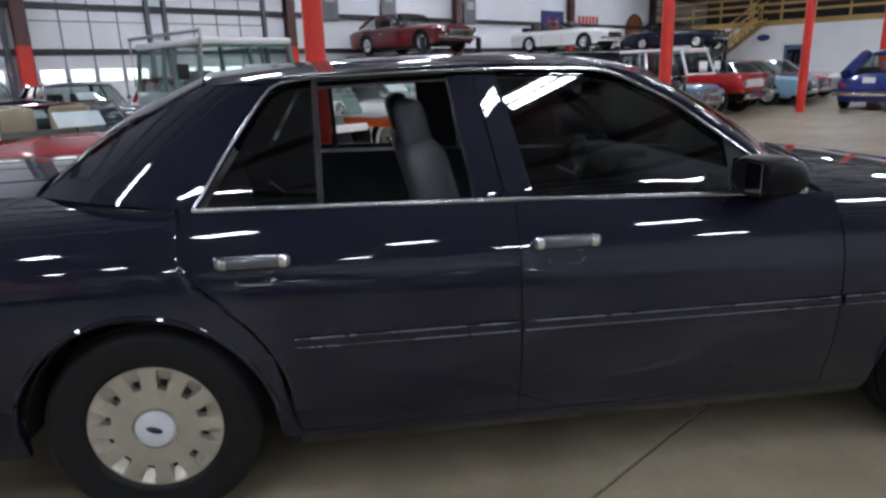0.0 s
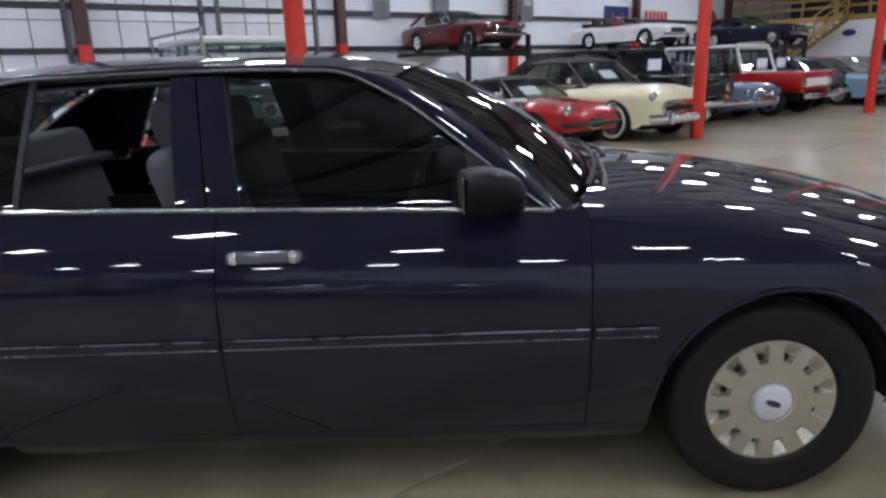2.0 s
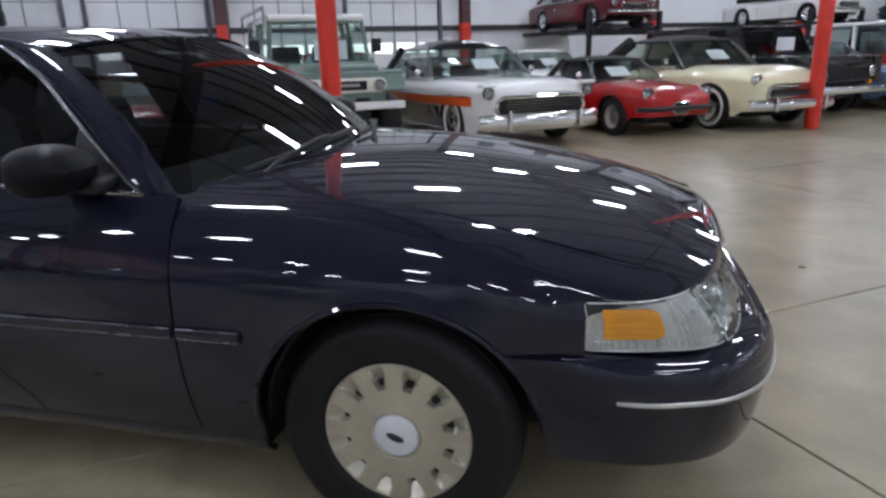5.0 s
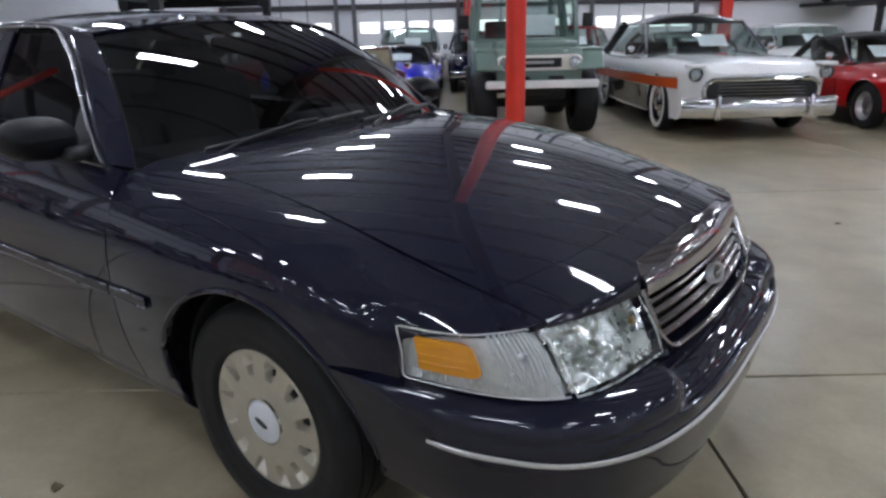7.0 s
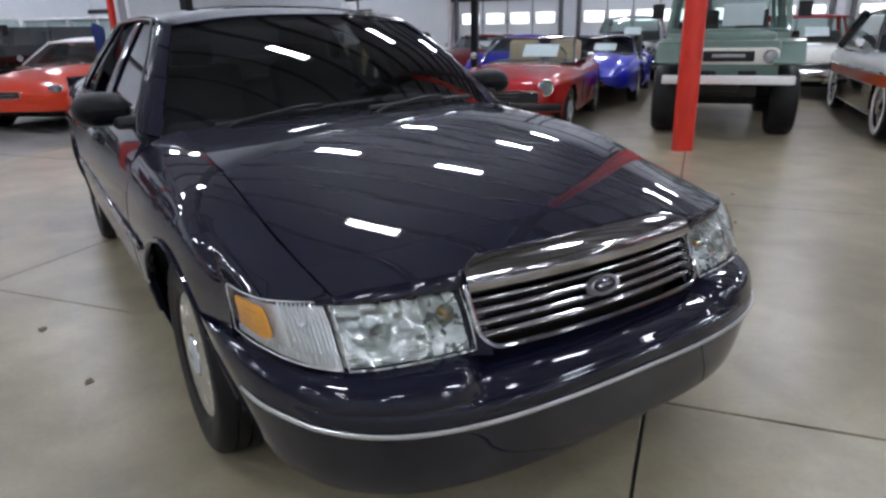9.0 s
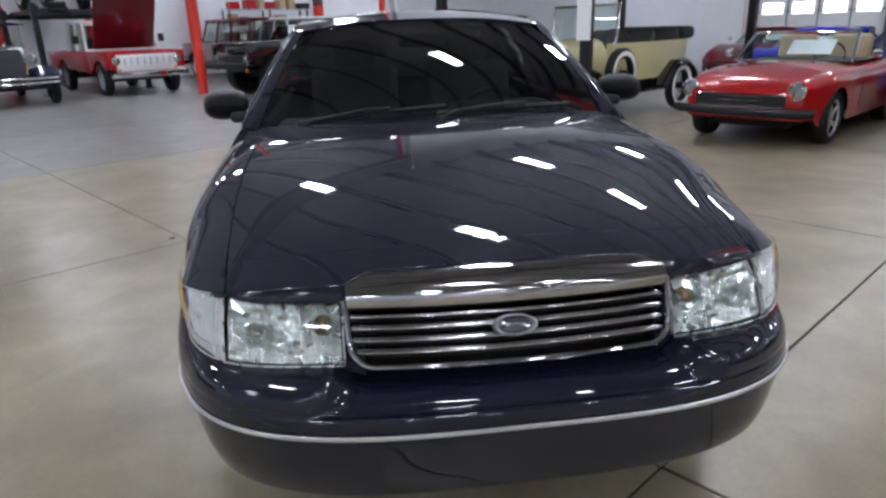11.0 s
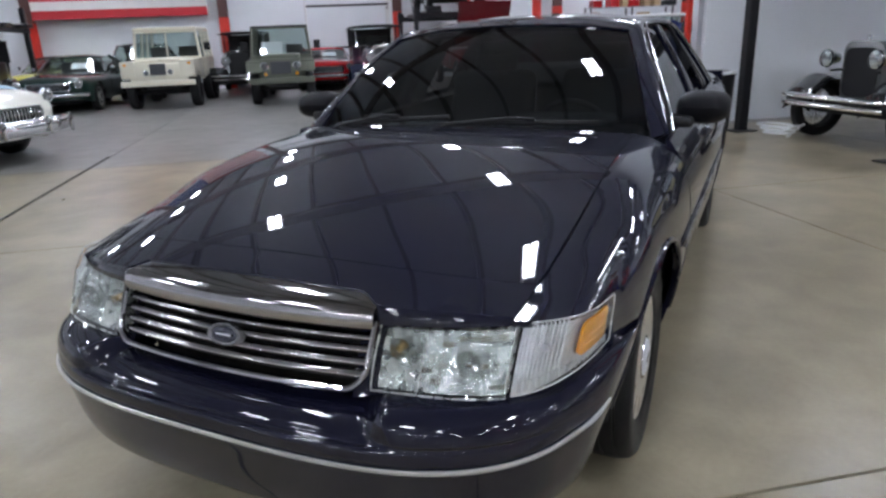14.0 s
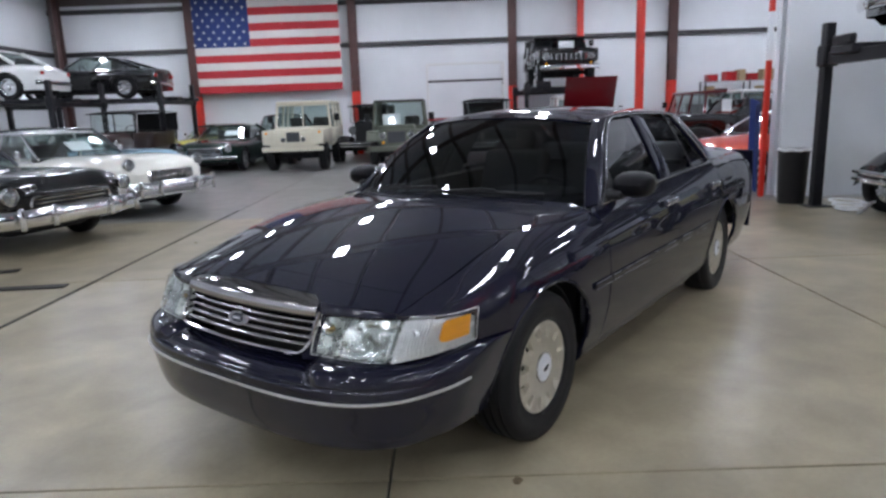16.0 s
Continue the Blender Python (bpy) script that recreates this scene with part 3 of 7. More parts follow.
for s in (1, -1):
    add_panel("front_door", door_bm(True), s)
    add_panel("rear_door", door_bm(False), s)
    add_panel("front_wing", fender_bm(), s)
    rocker = sheet(lambda a, b: (-1.0 + 2.05 * a, side_y(-1.0 + 2.05 * a, 0.30) - 0.004 - 0.065 * b * b, 0.292 - 0.092 * b), 20, 8)
    add_panel("rocker_panel", rocker, s)
hood = add_panel("bonnet", hood_bm(), 1, thick=0.025)
add_panel("nose_panel", header_bm(), 1, thick=0.02)

# rear quarters and boot
deck_y = knots([-2.8, -2.4, -1.75, -1.3], [0.60, 0.64, 0.66, 0.66])
deck_z = knots([-2.8, -2.4, -1.75, -1.3], [1.035, 1.07, 1.072, 1.075])


def quarter_bm():
    xs = stations(-2.80, -1.0, 40)
    n = 36

    def fn(a, b):
        x = xs[int(round(a * (len(xs) - 1)))]
        lo = low_edge(x)
        yt, zt = deck_y(x), deck_z(x)
        zb = 1.005
        raw = [(yt, zt), ((yt + side_y(x, zb)) / 2 + 0.02, zt - 0.006)] if x < -1.32 else []
        top = zb if x < -1.32 else belt(x)
        for k in range(20):
            z = top + (lo - top) * k / 19
            raw.append((side_y(x, z), z))
        pts = [np.array(p) for p in raw]
        for _ in range(2):
            pts = [pts[0]] + [0.25 * p + 0.5 * q + 0.25 * r for p, q, r in zip(pts, pts[1:], pts[2:])] + [pts[-1]]
        if x > -1.305:  # only what lies behind the door's edge
            pts = [p for p in pts if x < door_rear(float(p[1])) - G] or [pts[-1]]
            if len(pts) < 2:
                pts = [pts[-1], pts[-1] + np.array([0, -0.0001])]
        f = b * (len(pts) - 1)
        k = min(int(f), len(pts) - 2)
        p = pts[k] + (pts[k + 1] - pts[k]) * (f - k)
        return (x, float(p[0]), float(p[1]))

    return sheet(fn, len(xs) - 1, n, us=[i / (len(xs) - 1) for i in range(len(xs))])


for s in (1, -1):
    add_panel("rear_quarter", quarter_bm(), s)


def boot_fn(a, b):
    x = -1.80 - 0.86 * a - 0.10 * (1 - (2 * b - 1) ** 2)
    y = (deck_y(x) - 0.004) * (2 * b - 1)
    return (x, y, deck_z(x) + 0.028 * (1 - (2 * b - 1) ** 2) * step(-2.85, -2.5, x))


add_panel("boot_lid", sheet(boot_fn, 16, 24), 1, thick=0.02)


def tail_fn(a, b):
    t = (2 * b - 1)
    y = 0.86 * t
    x = -2.80 - 0.07 * (1 - abs(t) ** 3)
    z = 1.02 - 0.72 * a
    return (x - 0.05 * math.sin(math.pi * a), y, z)


add_panel("tail_panel", sheet(tail_fn, 12, 20), 1, thick=0.02)


# ---- glasshouse ----
def top_line(x):
    return knots([-1.26, -1.12, -1.0, -0.88, -0.3, 0.06, 0.293, 0.447, 0.73], [1.03, 1.25, 1.393, 1.410, 1.42, 1.41, 1.315, 1.205, 0.985])(x)


def upper_y(x, z):
    zb = belt(x)
    q = max(0.0, (z - zb) / (1.425 - zb))
    return 0.868 - 0.238 * q**1.12


roof_c = knots([-1.32, -0.8, -0.3, 0.1, 0.37], [1.448, 1.484, 1.492, 1.475, 1.432])
roof_e = knots([-1.32, -0.9, -0.3, 0.1, 0.30], [1.392, 1.428, 1.444, 1.425, 1.385])
ROOF_Y = 0.60


def roof_fn(a, b):
    t = 2 * b - 1
    x0, x1 = -1.24 - 0.07 * (1 - t * t), 0.268 + 0.095 * (1 - t * t)
    x = x0 + (x1 - x0) * a
    return (x, ROOF_Y * t, roof_c(x) - (roof_c(x) - roof_e(min(x, 0.3))) * abs(t) ** 2.4)


add_panel("roof", sheet(roof_fn, 34, 32), 1, thick=0.03)


def rail_up(s):
    """Upper edge of the roof rail and windscreen pillar."""
    if s < 0.6:
        x = -1.24 + (0.268 + 1.24) * s / 0.6
        return Vector((x, ROOF_Y + 0.001, roof_e(x)))
    q = (s - 0.6) / 0.4
    a, b = Vector((0.268, ROOF_Y + 0.001, roof_e(0.268))), Vector((0.80, 0.805, 0.972))
    p = a.lerp(b, q)
    p.z += 0.025 * math.sin(math.pi * q)
    p.x += 0.02 * math.sin(math.pi * q)
    return p


def rail_low(s):
    if s < 0.6:
        x = -1.0 + (0.12 + 1.0) * s / 0.6
    else:
        x = 0.12 + (0.735 - 0.12) * ((s - 0.6) / 0.4) ** 1.02
    z = top_line(x)
    return Vector((x, upper_y(x, z), z))


def rail_fn(a, b):
    p, q = rail_up(a), rail_low(a)
    r = p.lerp(q, b)
    out = 0.020 * math.sin(math.pi * b)
    return (r.x, r.y + out, r.z + out * 0.5)


def c_pillar_fn(a, b):
    # a: top to bottom, b: window edge to back glass
    xw = -1.0 - 0.262 * a**0.9
    zw = top_line(xw) if a < 0.98 else belt(xw)
    p = Vector((xw, upper_y(xw, max(zw, belt(xw))), max(zw, belt(xw))))
    top = Vector((-1.24, ROOF_Y, roof_e(-1.24)))
    bot = Vector((-1.79, 0.655, 1.07))
    q = top.lerp(bot, a)
    q.z += 0.02 * math.sin(math.pi * a)
    r = p.lerp(q, b)
    out = (0.03 + 0.07 * a) * math.sin(math.pi * b) * (0.75)
    return (r.x, r.y + out * 0.9, r.z + out * 0.12)


def b_pillar_fn(a, b):
    z = belt(-0.3) - 0.01 + (1.418 - belt(-0.3)) * a
    xf, xr = -0.195 - 0.08 * a, -0.388 - 0.056 * a
    x = xf + (xr - xf) * b
    return (x, upper_y(x, z) + 0.008 * math.sin(math.pi * b), z)


for s in (1, -1):
    add_panel("roof_rail", sheet(rail_fn, 48, 8), s, thick=0.018)
    add_panel("rear_pillar", sheet(c_pillar_fn, 18, 14), s, thick=0.018)
    for lo, hi in ((0.0, 0.48), (0.52, 1.0)):
        add_panel("centre_pillar", sheet(lambda a, b: b_pillar_fn(a, lo + (hi - lo) * b), 12, 5), s, thick=0.015)


def win(xb0, xb1, xt0, xt1, inset=0.012):
    def fn(a, b):
        xb, xt = xb0 + (xb1 - xb0) * a, xt0 + (xt1 - xt0) * a
        zb, zt = belt(xb) - 0.01, max(top_line(xt), belt(xb) - 0.008)
        x, z = xb + (xt - xb) * b, zb + (zt - zb) * b
        return (x, upper_y(x, z) - inset, z)

    return fn


BRIGHT = mat("bright_window_trim", (0.42, 0.43, 0.45), 0.25, 1.0, var=0.05)
for s in (1, -1):
    for nm, w in (("front_window", (-0.195, 0.725, -0.275, 0.725)), ("rear_window", (-0.391, -0.872, -0.444, -0.878)), ("quarter_window", (-0.884, -1.235, -0.888, -1.005))):
        glass = add_panel(nm, sheet((lambda a, b: win(*w)(a, 0.045 * b)) if nm == "rear_window" else win(*w), 20, 12), s, GLASS_DARK if nm == "quarter_window" else GLASS_TINT, thick=0.0, label="tinted side glass wound down" if nm == "rear_window" else "dark tinted side glass")
        glass.visible_shadow = False
    # bright reveal along the top of the doors and down the rear corner
    pts = []
    for k in range(60):
        x = 0.73 - (0.73 + 1.26) * k / 59
        z = top_line(x)
        pts.append((x, (upper_y(x, max(z, belt(x))) + 0.010), max(z, belt(x)) + 0.006))
    add_panel("window_reveal", tube(pts, 0.006, 6), s, BRIGHT, thick=0)
    pts = [(x, side_y(x, belt(x)) + 0.006, belt(x) + 0.002) for x in np.linspace(-1.262, 0.75, 30)]
    add_panel("belt_moulding", tube(pts, 0.008, 6, flat=0.7), s, BRIGHT, thick=0)
    add_panel("window_divider", sheet(lambda a, b: (-0.868 - 0.02 * b - 0.006 * a, upper_y(-0.88, belt(-0.88) + 0.385 * a) - 0.004, belt(-0.88) + 0.385 * a), 8, 2), s, BLACK, thick=0.01)
    # inner black frames so that the pillars have depth
    add_panel("pillar_lining", sheet(lambda a, b: tuple(Vector(b_pillar_fn(a, b)) - Vector((0, 0.05, 0))), 6, 3), s, DASH, thick=0.01)


def screen_fn(a, b):
    t = 2 * b - 1
    top = Vector((0.262 + 0.095 * (1 - t * t), 0.595 * t, 1.384 + 0.045 * (1 - abs(t) ** 2.4)))
    bot = Vector((0.795 + 0.245 * (1 - t * t), 0.80 * t, 0.968 + 0.055 * (1 - t * t)))
    p = top.lerp(bot, a)
    bulge = 0.03 * math.sin(math.pi * a)
    return (p.x + bulge, p.y, p.z + bulge)


screen = add_panel("windscreen", sheet(screen_fn, 20, 30), 1, GLASS_TINT, thick=0, label="tinted windscreen")
screen.visible_shadow = False


def back_fn(a, b):
    t = 2 * b - 1
    top = Vector((-1.25 - 0.07 * (1 - t * t), 0.585 * t, 1.39 + 0.05 * (1 - abs(t) ** 2.4)))
    bot = Vector((-1.79 - 0.10 * (1 - t * t), 0.645 * t, 1.07 + 0.02 * (1 - t * t)))
    p = top.lerp(bot, a)
    return (p.x - 0.02 * math.sin(math.pi * a), p.y, p.z + 0.03 * math.sin(math.pi * a))


back = add_panel("back_window", sheet(back_fn, 16, 26), 1, GLASS_DARK, thick=0, label="dark tinted back glass")
back.visible_shadow = False


# scuttle between bonnet and glass
def scuttle_fn(a, b):
    t = 2 * b - 1
    p = Vector(screen_fn(1.0, b))
    q = Vector(hood_pt(0.868, 0.735 * t))
    q.z -= 0.02
    p.z -= 0.012
    return tuple(p.lerp(q, a))


add_panel("scuttle", sheet(scuttle_fn, 4, 24), 1, BLACK, thick=0.01)


# ---- bumper: a profile carried round the nose ----
def bumper_fn(a, b):
    s = 2 * a - 1
    prof_o = [-0.062, -0.038, -0.020, -0.005, 0.003, 0.006, 0.004, 0.0, -0.010, -0.034, -0.075, -0.145]
    prof_z = [0.268, 0.276, 0.325, 0.41, 0.462, 0.495, 0.525, 0.548, 0.572, 0.590, 0.601, 0.606]
    f = b * (len(prof_o) - 1)
    o, z = knots(range(len(prof_o)), prof_o)(f), knots(range(len(prof_z)), prof_z)(f)
    x, y = bump_pt(abs(s), o)
    z += 0.03 * abs(s) ** 4 * (1 - b)
    z += 0.009 * step(0.7, 0.92, abs(s)) * step(0.7, 0.9, b)
    # towards its end the cover lies flush with the wing and follows the wheel arch
    end = soft_step(0.72, 1.0, abs(s))
    xe = WB + math.sqrt(max(0.0, (ARCH + 0.002) ** 2 - (z - HUB) ** 2))
    ye = yw(xe) - dside(z) + 0.002
    x, y = x + (xe - 1.847) * end, y + (ye - y) * end
    # the top is lower and set back under the grille, with raised shoulders under the lamps
    edge = 0.425 + 0.11 * (1 - min(max((b - 0.5) / 0.45, 0.0), 1.0))
    mid = soft_step(edge + 0.045, edge - 0.045, y) * step(0.50, 0.72, b)
    z -= 0.040 * mid
    x -= 0.020 * mid
    # a shallow groove above the strip
    x -= 0.0035 * math.exp(-(((z - 0.527) / 0.007) ** 2)) * step(0.95, 0.8, abs(s)) * (1 - mid)
    return (x, y * (1 if s >= 0 else -1), z)


bm = sheet(bumper_fn, 220, 96)
bmesh.ops.recalc_face_normals(bm, faces=bm.faces)
front_bumper = part("front_bumper", bm, NAVY, sedan, "body-coloured bumper cover")
pts = []
for k in range(73):
    s = 2 * k / 72 - 1
    if abs(s) > 0.93:
        continue
    x, y = bump_pt(abs(s), 0.010)
    flush = soft_step(0.72, 1.0, abs(s))
    y += (yw(1.85) - dside(0.49) + 0.004 - y) * flush
    pts.append((x, y * (1 if s >= 0 else -1), 0.475 + 0.034 * abs(s) ** 3))
part("bumper_strip", tube(pts, 0.0062, 8, flat=0.7), STRIP_GREY, front_bumper, "silver strip along the bumper")
lip = sheet(lambda a, b: (lambda p: (p[0], p[1] * (1 if a >= 0.5 else -1), 0.295 - 0.045 * b))(bump_pt(abs(2 * a - 1) * 0.8, -0.075 - 0.03 * b)), 40, 4)
bmesh.ops.recalc_face_normals(lip, faces=lip.faces)
part("chin_spoiler", lip, BLACK, sedan, "matt black plastic chin lip")


# ---- grille ----
def oval_outline(y0, y1, zb, zt, r, n=7):
    out = []
    for cy, cz, a0 in ((y1 - r, zt - r, 0), (y0 + r, zt - r, 90), (y0 + r, zb + r, 180), (y1 - r, zb + r, 270)):
        for k in range(n + 1):
            a = radians(a0 + 90 * k / n)
            out.append((cy + r * math.cos(a), cz + r * math.sin(a)))
    return out


def grille_x(y, z):
    return 2.425 - 0.085 * (z - 0.60) / 0.19 - 0.035 * (y / 0.42) ** 2


GT, GB = 0.788, 0.608
GRILLE_CHROME = mat("grille_chrome", (0.44, 0.43, 0.44), 0.09, 1.0, var=0.08, scale=9)


def grille_half(z):
    """Half width of the grille: straight at the top, drawn in round the lower corners."""
    q = max(0.0, (GB + 0.055 - z) / 0.055)
    return 0.352 + 0.055 * math.sqrt(max(0.0, 1 - q * q)) + 0.012 * (z - GB) / (GT - GB)


ring = []
for k in range(15):
    z = GT - 0.028 - (GT - 0.028 - GB) * (1 - (1 - k / 14) ** 1.8)
    ring.append((z, grille_half(z)))
line = [(grille_x(w, z) + 0.004, -w, z) for z, w in ring] + [(grille_x(y, GB) + 0.004, y, GB) for y in np.linspace(-0.33, 0.33, 23)] + [(grille_x(w, z) + 0.004, w, z) for z, w in ring[::-1]]
grille = part("grille", tube(line, 0.0078, 8), GRILLE_CHROME, sedan, "chrome grille with horizontal bars")
part("backing", sheet(lambda a, b: (lambda z: (grille_x((2 * b - 1) * grille_half(z), z) - 0.05, (2 * b - 1) * grille_half(z), z))(GB + (GT - 0.03 - GB) * a), 10, 12, thick=0.008), DARK, grille)
for k in range(4):
    z0 = GB + 0.0295 + 0.0272 * k

    def bar_fn(a, b):
        ang = math.pi * (b - 0.08) / 0.84
        z = z0 - 0.0085 * math.cos(min(max(ang, 0.0), math.pi))
        y = (2 * a - 1) * (grille_half(z0) - 0.008)
        return (grille_x(y, z) - 0.026 + 0.022 * math.sin(min(max(ang, 0.0), math.pi)) ** 0.7, y, z)

    part("bar", sheet(bar_fn, 32, 12), GRILLE_CHROME, grille)


def band_fn(a, b):
    """A broad chrome brow from the bars up and back to the nose panel."""
    y = (2 * a - 1) * (grille_half(GT) - 0.006)
    lo, hi = Vector((grille_x(y, 0.744) + 0.008, y, 0.744)), Vector(hood_pt(nose_end(y), y)) - Vector((0, 0, 0.004))
    mid = Vector((lo.x + 0.004, y, lo.z + 0.78 * (hi.z - lo.z)))
    return tuple(lo * (1 - b) ** 2 + mid * 2 * b * (1 - b) + hi * b * b)


part("top_band", sheet(band_fn, 48, 18), GRILLE_CHROME, grille, "broad bright band over the bars")
EX = grille_x(0, 0.688)
em = lathe([(0.042, 0.004), (0.047, 0.009), (0.052, 0.009), (0.056, 0.003), (0.056, -0.012)], 40, "x")
bmesh.ops.scale(em, vec=(1, 1, 0.50), verts=em.verts)
emblem = part("emblem", moved(em, EX + 0.004, 0, 0.688, 0, -22, 0), mat("worn_badge_metal", (0.30, 0.30, 0.31), 0.28, 0.9, var=0.15), grille, "bright oval badge ring with a dark field")
em = lathe([(0.0, 0.006), (0.040, 0.005), (0.042, -0.004)], 32, "x")
bmesh.ops.scale(em, vec=(1, 1, 0.46), verts=em.verts)
part("badge_field", moved(em, EX + 0.003, 0, 0.688, 0, -22, 0), mat("dark_badge_field", (0.05, 0.05, 0.07), 0.25, 0.6, coat=1.0), emblem)
part("badge_mark", moved(box(0.004, 0.052, 0.008, (0.009, 0, 0), 0.002, 1), EX + 0.003, 0, 0.688, 0, -22, 0), CHROME, emblem)


# body-coloured cheeks between grille and lamps
for s in (1, -1):
    cheek = sheet(lambda a, b: (lambda y, z: (grille_x(y, z) - 0.014 - 0.03 * a, y, z))(0.375 + 0.06 * a, 0.585 + 0.185 * b), 6, 8)
    add_panel("grille_cheek", cheek, s, thick=0.01)

# ---- lamps ----
LB = 0.612


def lamp_pt(y, t, out=0.0):
    """The lamps' face at half width y; t from 0 (foot) to 1 (top)."""
    x = nose_x(y) - 0.004 + lamp_lean(y) * (1 - t) + 0.010 * math.sin(math.pi * t)
    z = LB + 0.012 * step(0.75, 0.884, y) + (lamp_top(y) - 0.006 - LB - 0.012 * step(0.75, 0.884, y)) * t
    n = Vector((1.0, 2.2 * step(0.7, 0.889, y), 0.5)).normalized()
    # round the corner the lamp's upper part stands proud of the wing
    proud = (0.019 - 0.009 * step(0.83, 0.884, y)) * step(0.735, 0.775, y) * min(1.0, 1.3 * t)
    return Vector((x, y, z)) + n * (out + proud)


def lamp_patch(y0, y1, t0, t1, out, round_end=0.0, both_ends=False):
    """A patch of the lamp face between two half widths; the outer end may be rounded."""

    def fn(a, b):
        q = a if y1 < 0.8 else 1 - (1 - a) ** 2.2
        y = y0 + (y1 - y0) * q
        t = t0 + (t1 - t0) * b
        if round_end:
            k = max(0.0, (a - (1 - round_end)) / round_end)
            mid = (t0 + t1) / 2
            if both_ends:
                k = max(k, (round_end * 0.6 - a) / (round_end * 0.6))
            t = mid + (t - mid) * math.sqrt(max(0.0, 1 - 0.55 * k**3))
        return tuple(lamp_pt(y, t, out))

    return fn


for s in (1, -1):
    head = add_panel("headlamp", sheet(lamp_patch(0.425, 0.728, 0.0, 1.0, -0.045), 14, 8), s, REFLECTOR, thick=0.005, label="clear headlamp with faceted reflector")
    gl = add_panel("lens", sheet(lamp_patch(0.425, 0.728, 0.0, 1.0, 0.0), 18, 10), s, LENS, head, thick=0, label="clear lens")
    gl.visible_shadow = False
    rim_pts = [lamp_pt(y, 0.0, 0.002) for y in np.linspace(0.425, 0.728, 10)] + [lamp_pt(0.728, t, 0.002) for t in np.linspace(0.1, 1, 6)] + [lamp_pt(y, 1.0, 0.002) for y in np.linspace(0.728, 0.425, 10)] + [lamp_pt(0.425, t, 0.002) for t in np.linspace(0.9, 0.1, 5)]
    add_panel("rim", tube(rim_pts, 0.0022, 6, closed=True), s, REFLECTOR, head, thick=0)
    # the main beam's cut facets, outboard, and the indicator bowl towards the grille
    cut = random.Random(21)

    def facets(y0, y1, nu, nv, depth, rough):
        jit = {}

        def fn(a, b):
            key = (round(a, 4), round(b, 4))
            if key not in jit:
                jit[key] = cut.uniform(-rough, rough)
            bulge = depth * (1 - (2 * a - 1) ** 2) * (1 - (2 * b - 1) ** 2)
            return tuple(lamp_pt(y0 + (y1 - y0) * a, 0.05 + 0.9 * b, -0.020 - bulge + jit[key]))

        return sheet(fn, nu, nv)

    add_panel("main_reflector", facets(0.530, 0.722, 16, 12, 0.020, 0.0048), s, REFLECTOR_HARD, head, thick=0, sharp=2, label="cut facets of the main reflector")
    add_panel("inner_reflector", facets(0.432, 0.527, 8, 10, 0.022, 0.003), s, REFLECTOR, head, thick=0, sharp=2)
    for yy, t, r in ((0.475, 0.66, 0.027), (0.640, 0.50, 0.030)):
        c = lamp_pt(yy, t, -0.012)
        add_panel("bowl", moved(lathe([(0.006, -0.028), (r * 0.6, -0.020), (r * 0.9, -0.008), (r, 0.0)], 20, "x"), c.x, c.y, c.z, 0, -14, 0), s, REFLECTOR_HARD, head, thick=0)
        add_panel("bulb", moved(lathe([(0.0, 0.012), (0.008, 0.008), (0.010, -0.004), (0.010, -0.02)], 14, "x"), c.x - 0.004, c.y, c.z), s, BULB_AMBER if yy < 0.5 else CHROME, head, thick=0)
    add_panel("divider", tube([lamp_pt(0.5285, 0.05, -0.012), lamp_pt(0.5285, 0.95, -0.012)], 0.004, 6), s, REFLECTOR, head, thick=0)
    corner = add_panel("corner_lamp", sheet(lamp_patch(0.738, 0.8888, 0.0, 1.0, -0.02, 0.16), 22, 8), s, BOWL, thick=0.005, label="clear ribbed corner lamp with amber insert")
    gl = add_panel("lens", sheet(lamp_patch(0.738, 0.8888, 0.0, 1.0, 0.0, 0.16), 26, 10), s, LENS, corner, thick=0, label="clear lens")
    gl.visible_shadow = False
    add_panel("amber_insert", sheet(lamp_patch(0.848, 0.8830, 0.25, 0.84, -0.003, 0.30, True), 22, 8), s, AMBER, corner, thick=0.006, label="amber indicator")
    for k in range(3):
        add_panel("amber_rib", tube([lamp_patch(0.854, 0.8830, 0.40 + 0.15 * k, 0.41 + 0.15 * k, -0.003)(q, 0) for q in np.linspace(0.03, 0.93, 11)], 0.002, 5), s, AMBER, corner, thick=0)
    for k in range(11):  # upright flutes of the clear part
        yy = 0.744 + 0.0080 * k
        add_panel("flute", tube([lamp_pt(yy, 0.24, -0.012), lamp_pt(yy, 0.60, -0.011), lamp_pt(yy, 0.95, -0.012)], 0.0036, 6), s, BOWL, corner, thick=0)
    for k in range(22):  # prisms along the foot
        q = (k + 0.5) / 22
        lo, hi = lamp_patch(0.742, 0.885, 0.07, 0.2, -0.009)(q, 0.0), lamp_patch(0.742, 0.885, 0.07, 0.2, -0.009)(q, 1.0)
        add_panel("prism", tube([lo, hi], 0.004, 5), s, BOWL, corner, thick=0)
    edge = lamp_patch(0.740, 0.8885, 0.0, 1.0, -0.001, 0.16)
    loop = [edge(q, 0.02) for q in np.linspace(0, 1, 16)] + [edge(1.0, q) for q in np.linspace(0.15, 0.85, 5)] + [edge(q, 0.98) for q in np.linspace(1, 0, 16)]
    add_panel("lens_rim", tube(loop, 0.0019, 6), s, BOWL, corner, thick=0, label="clear moulded rim")
    c = lamp_pt(0.79, 0.62, -0.012)
    add_panel("bulb", moved(lathe([(0.0, 0.008), (0.010, 0.005), (0.012, -0.01)], 12, "x"), c.x, c.y, c.z), s, STEEL, corner, thick=0)


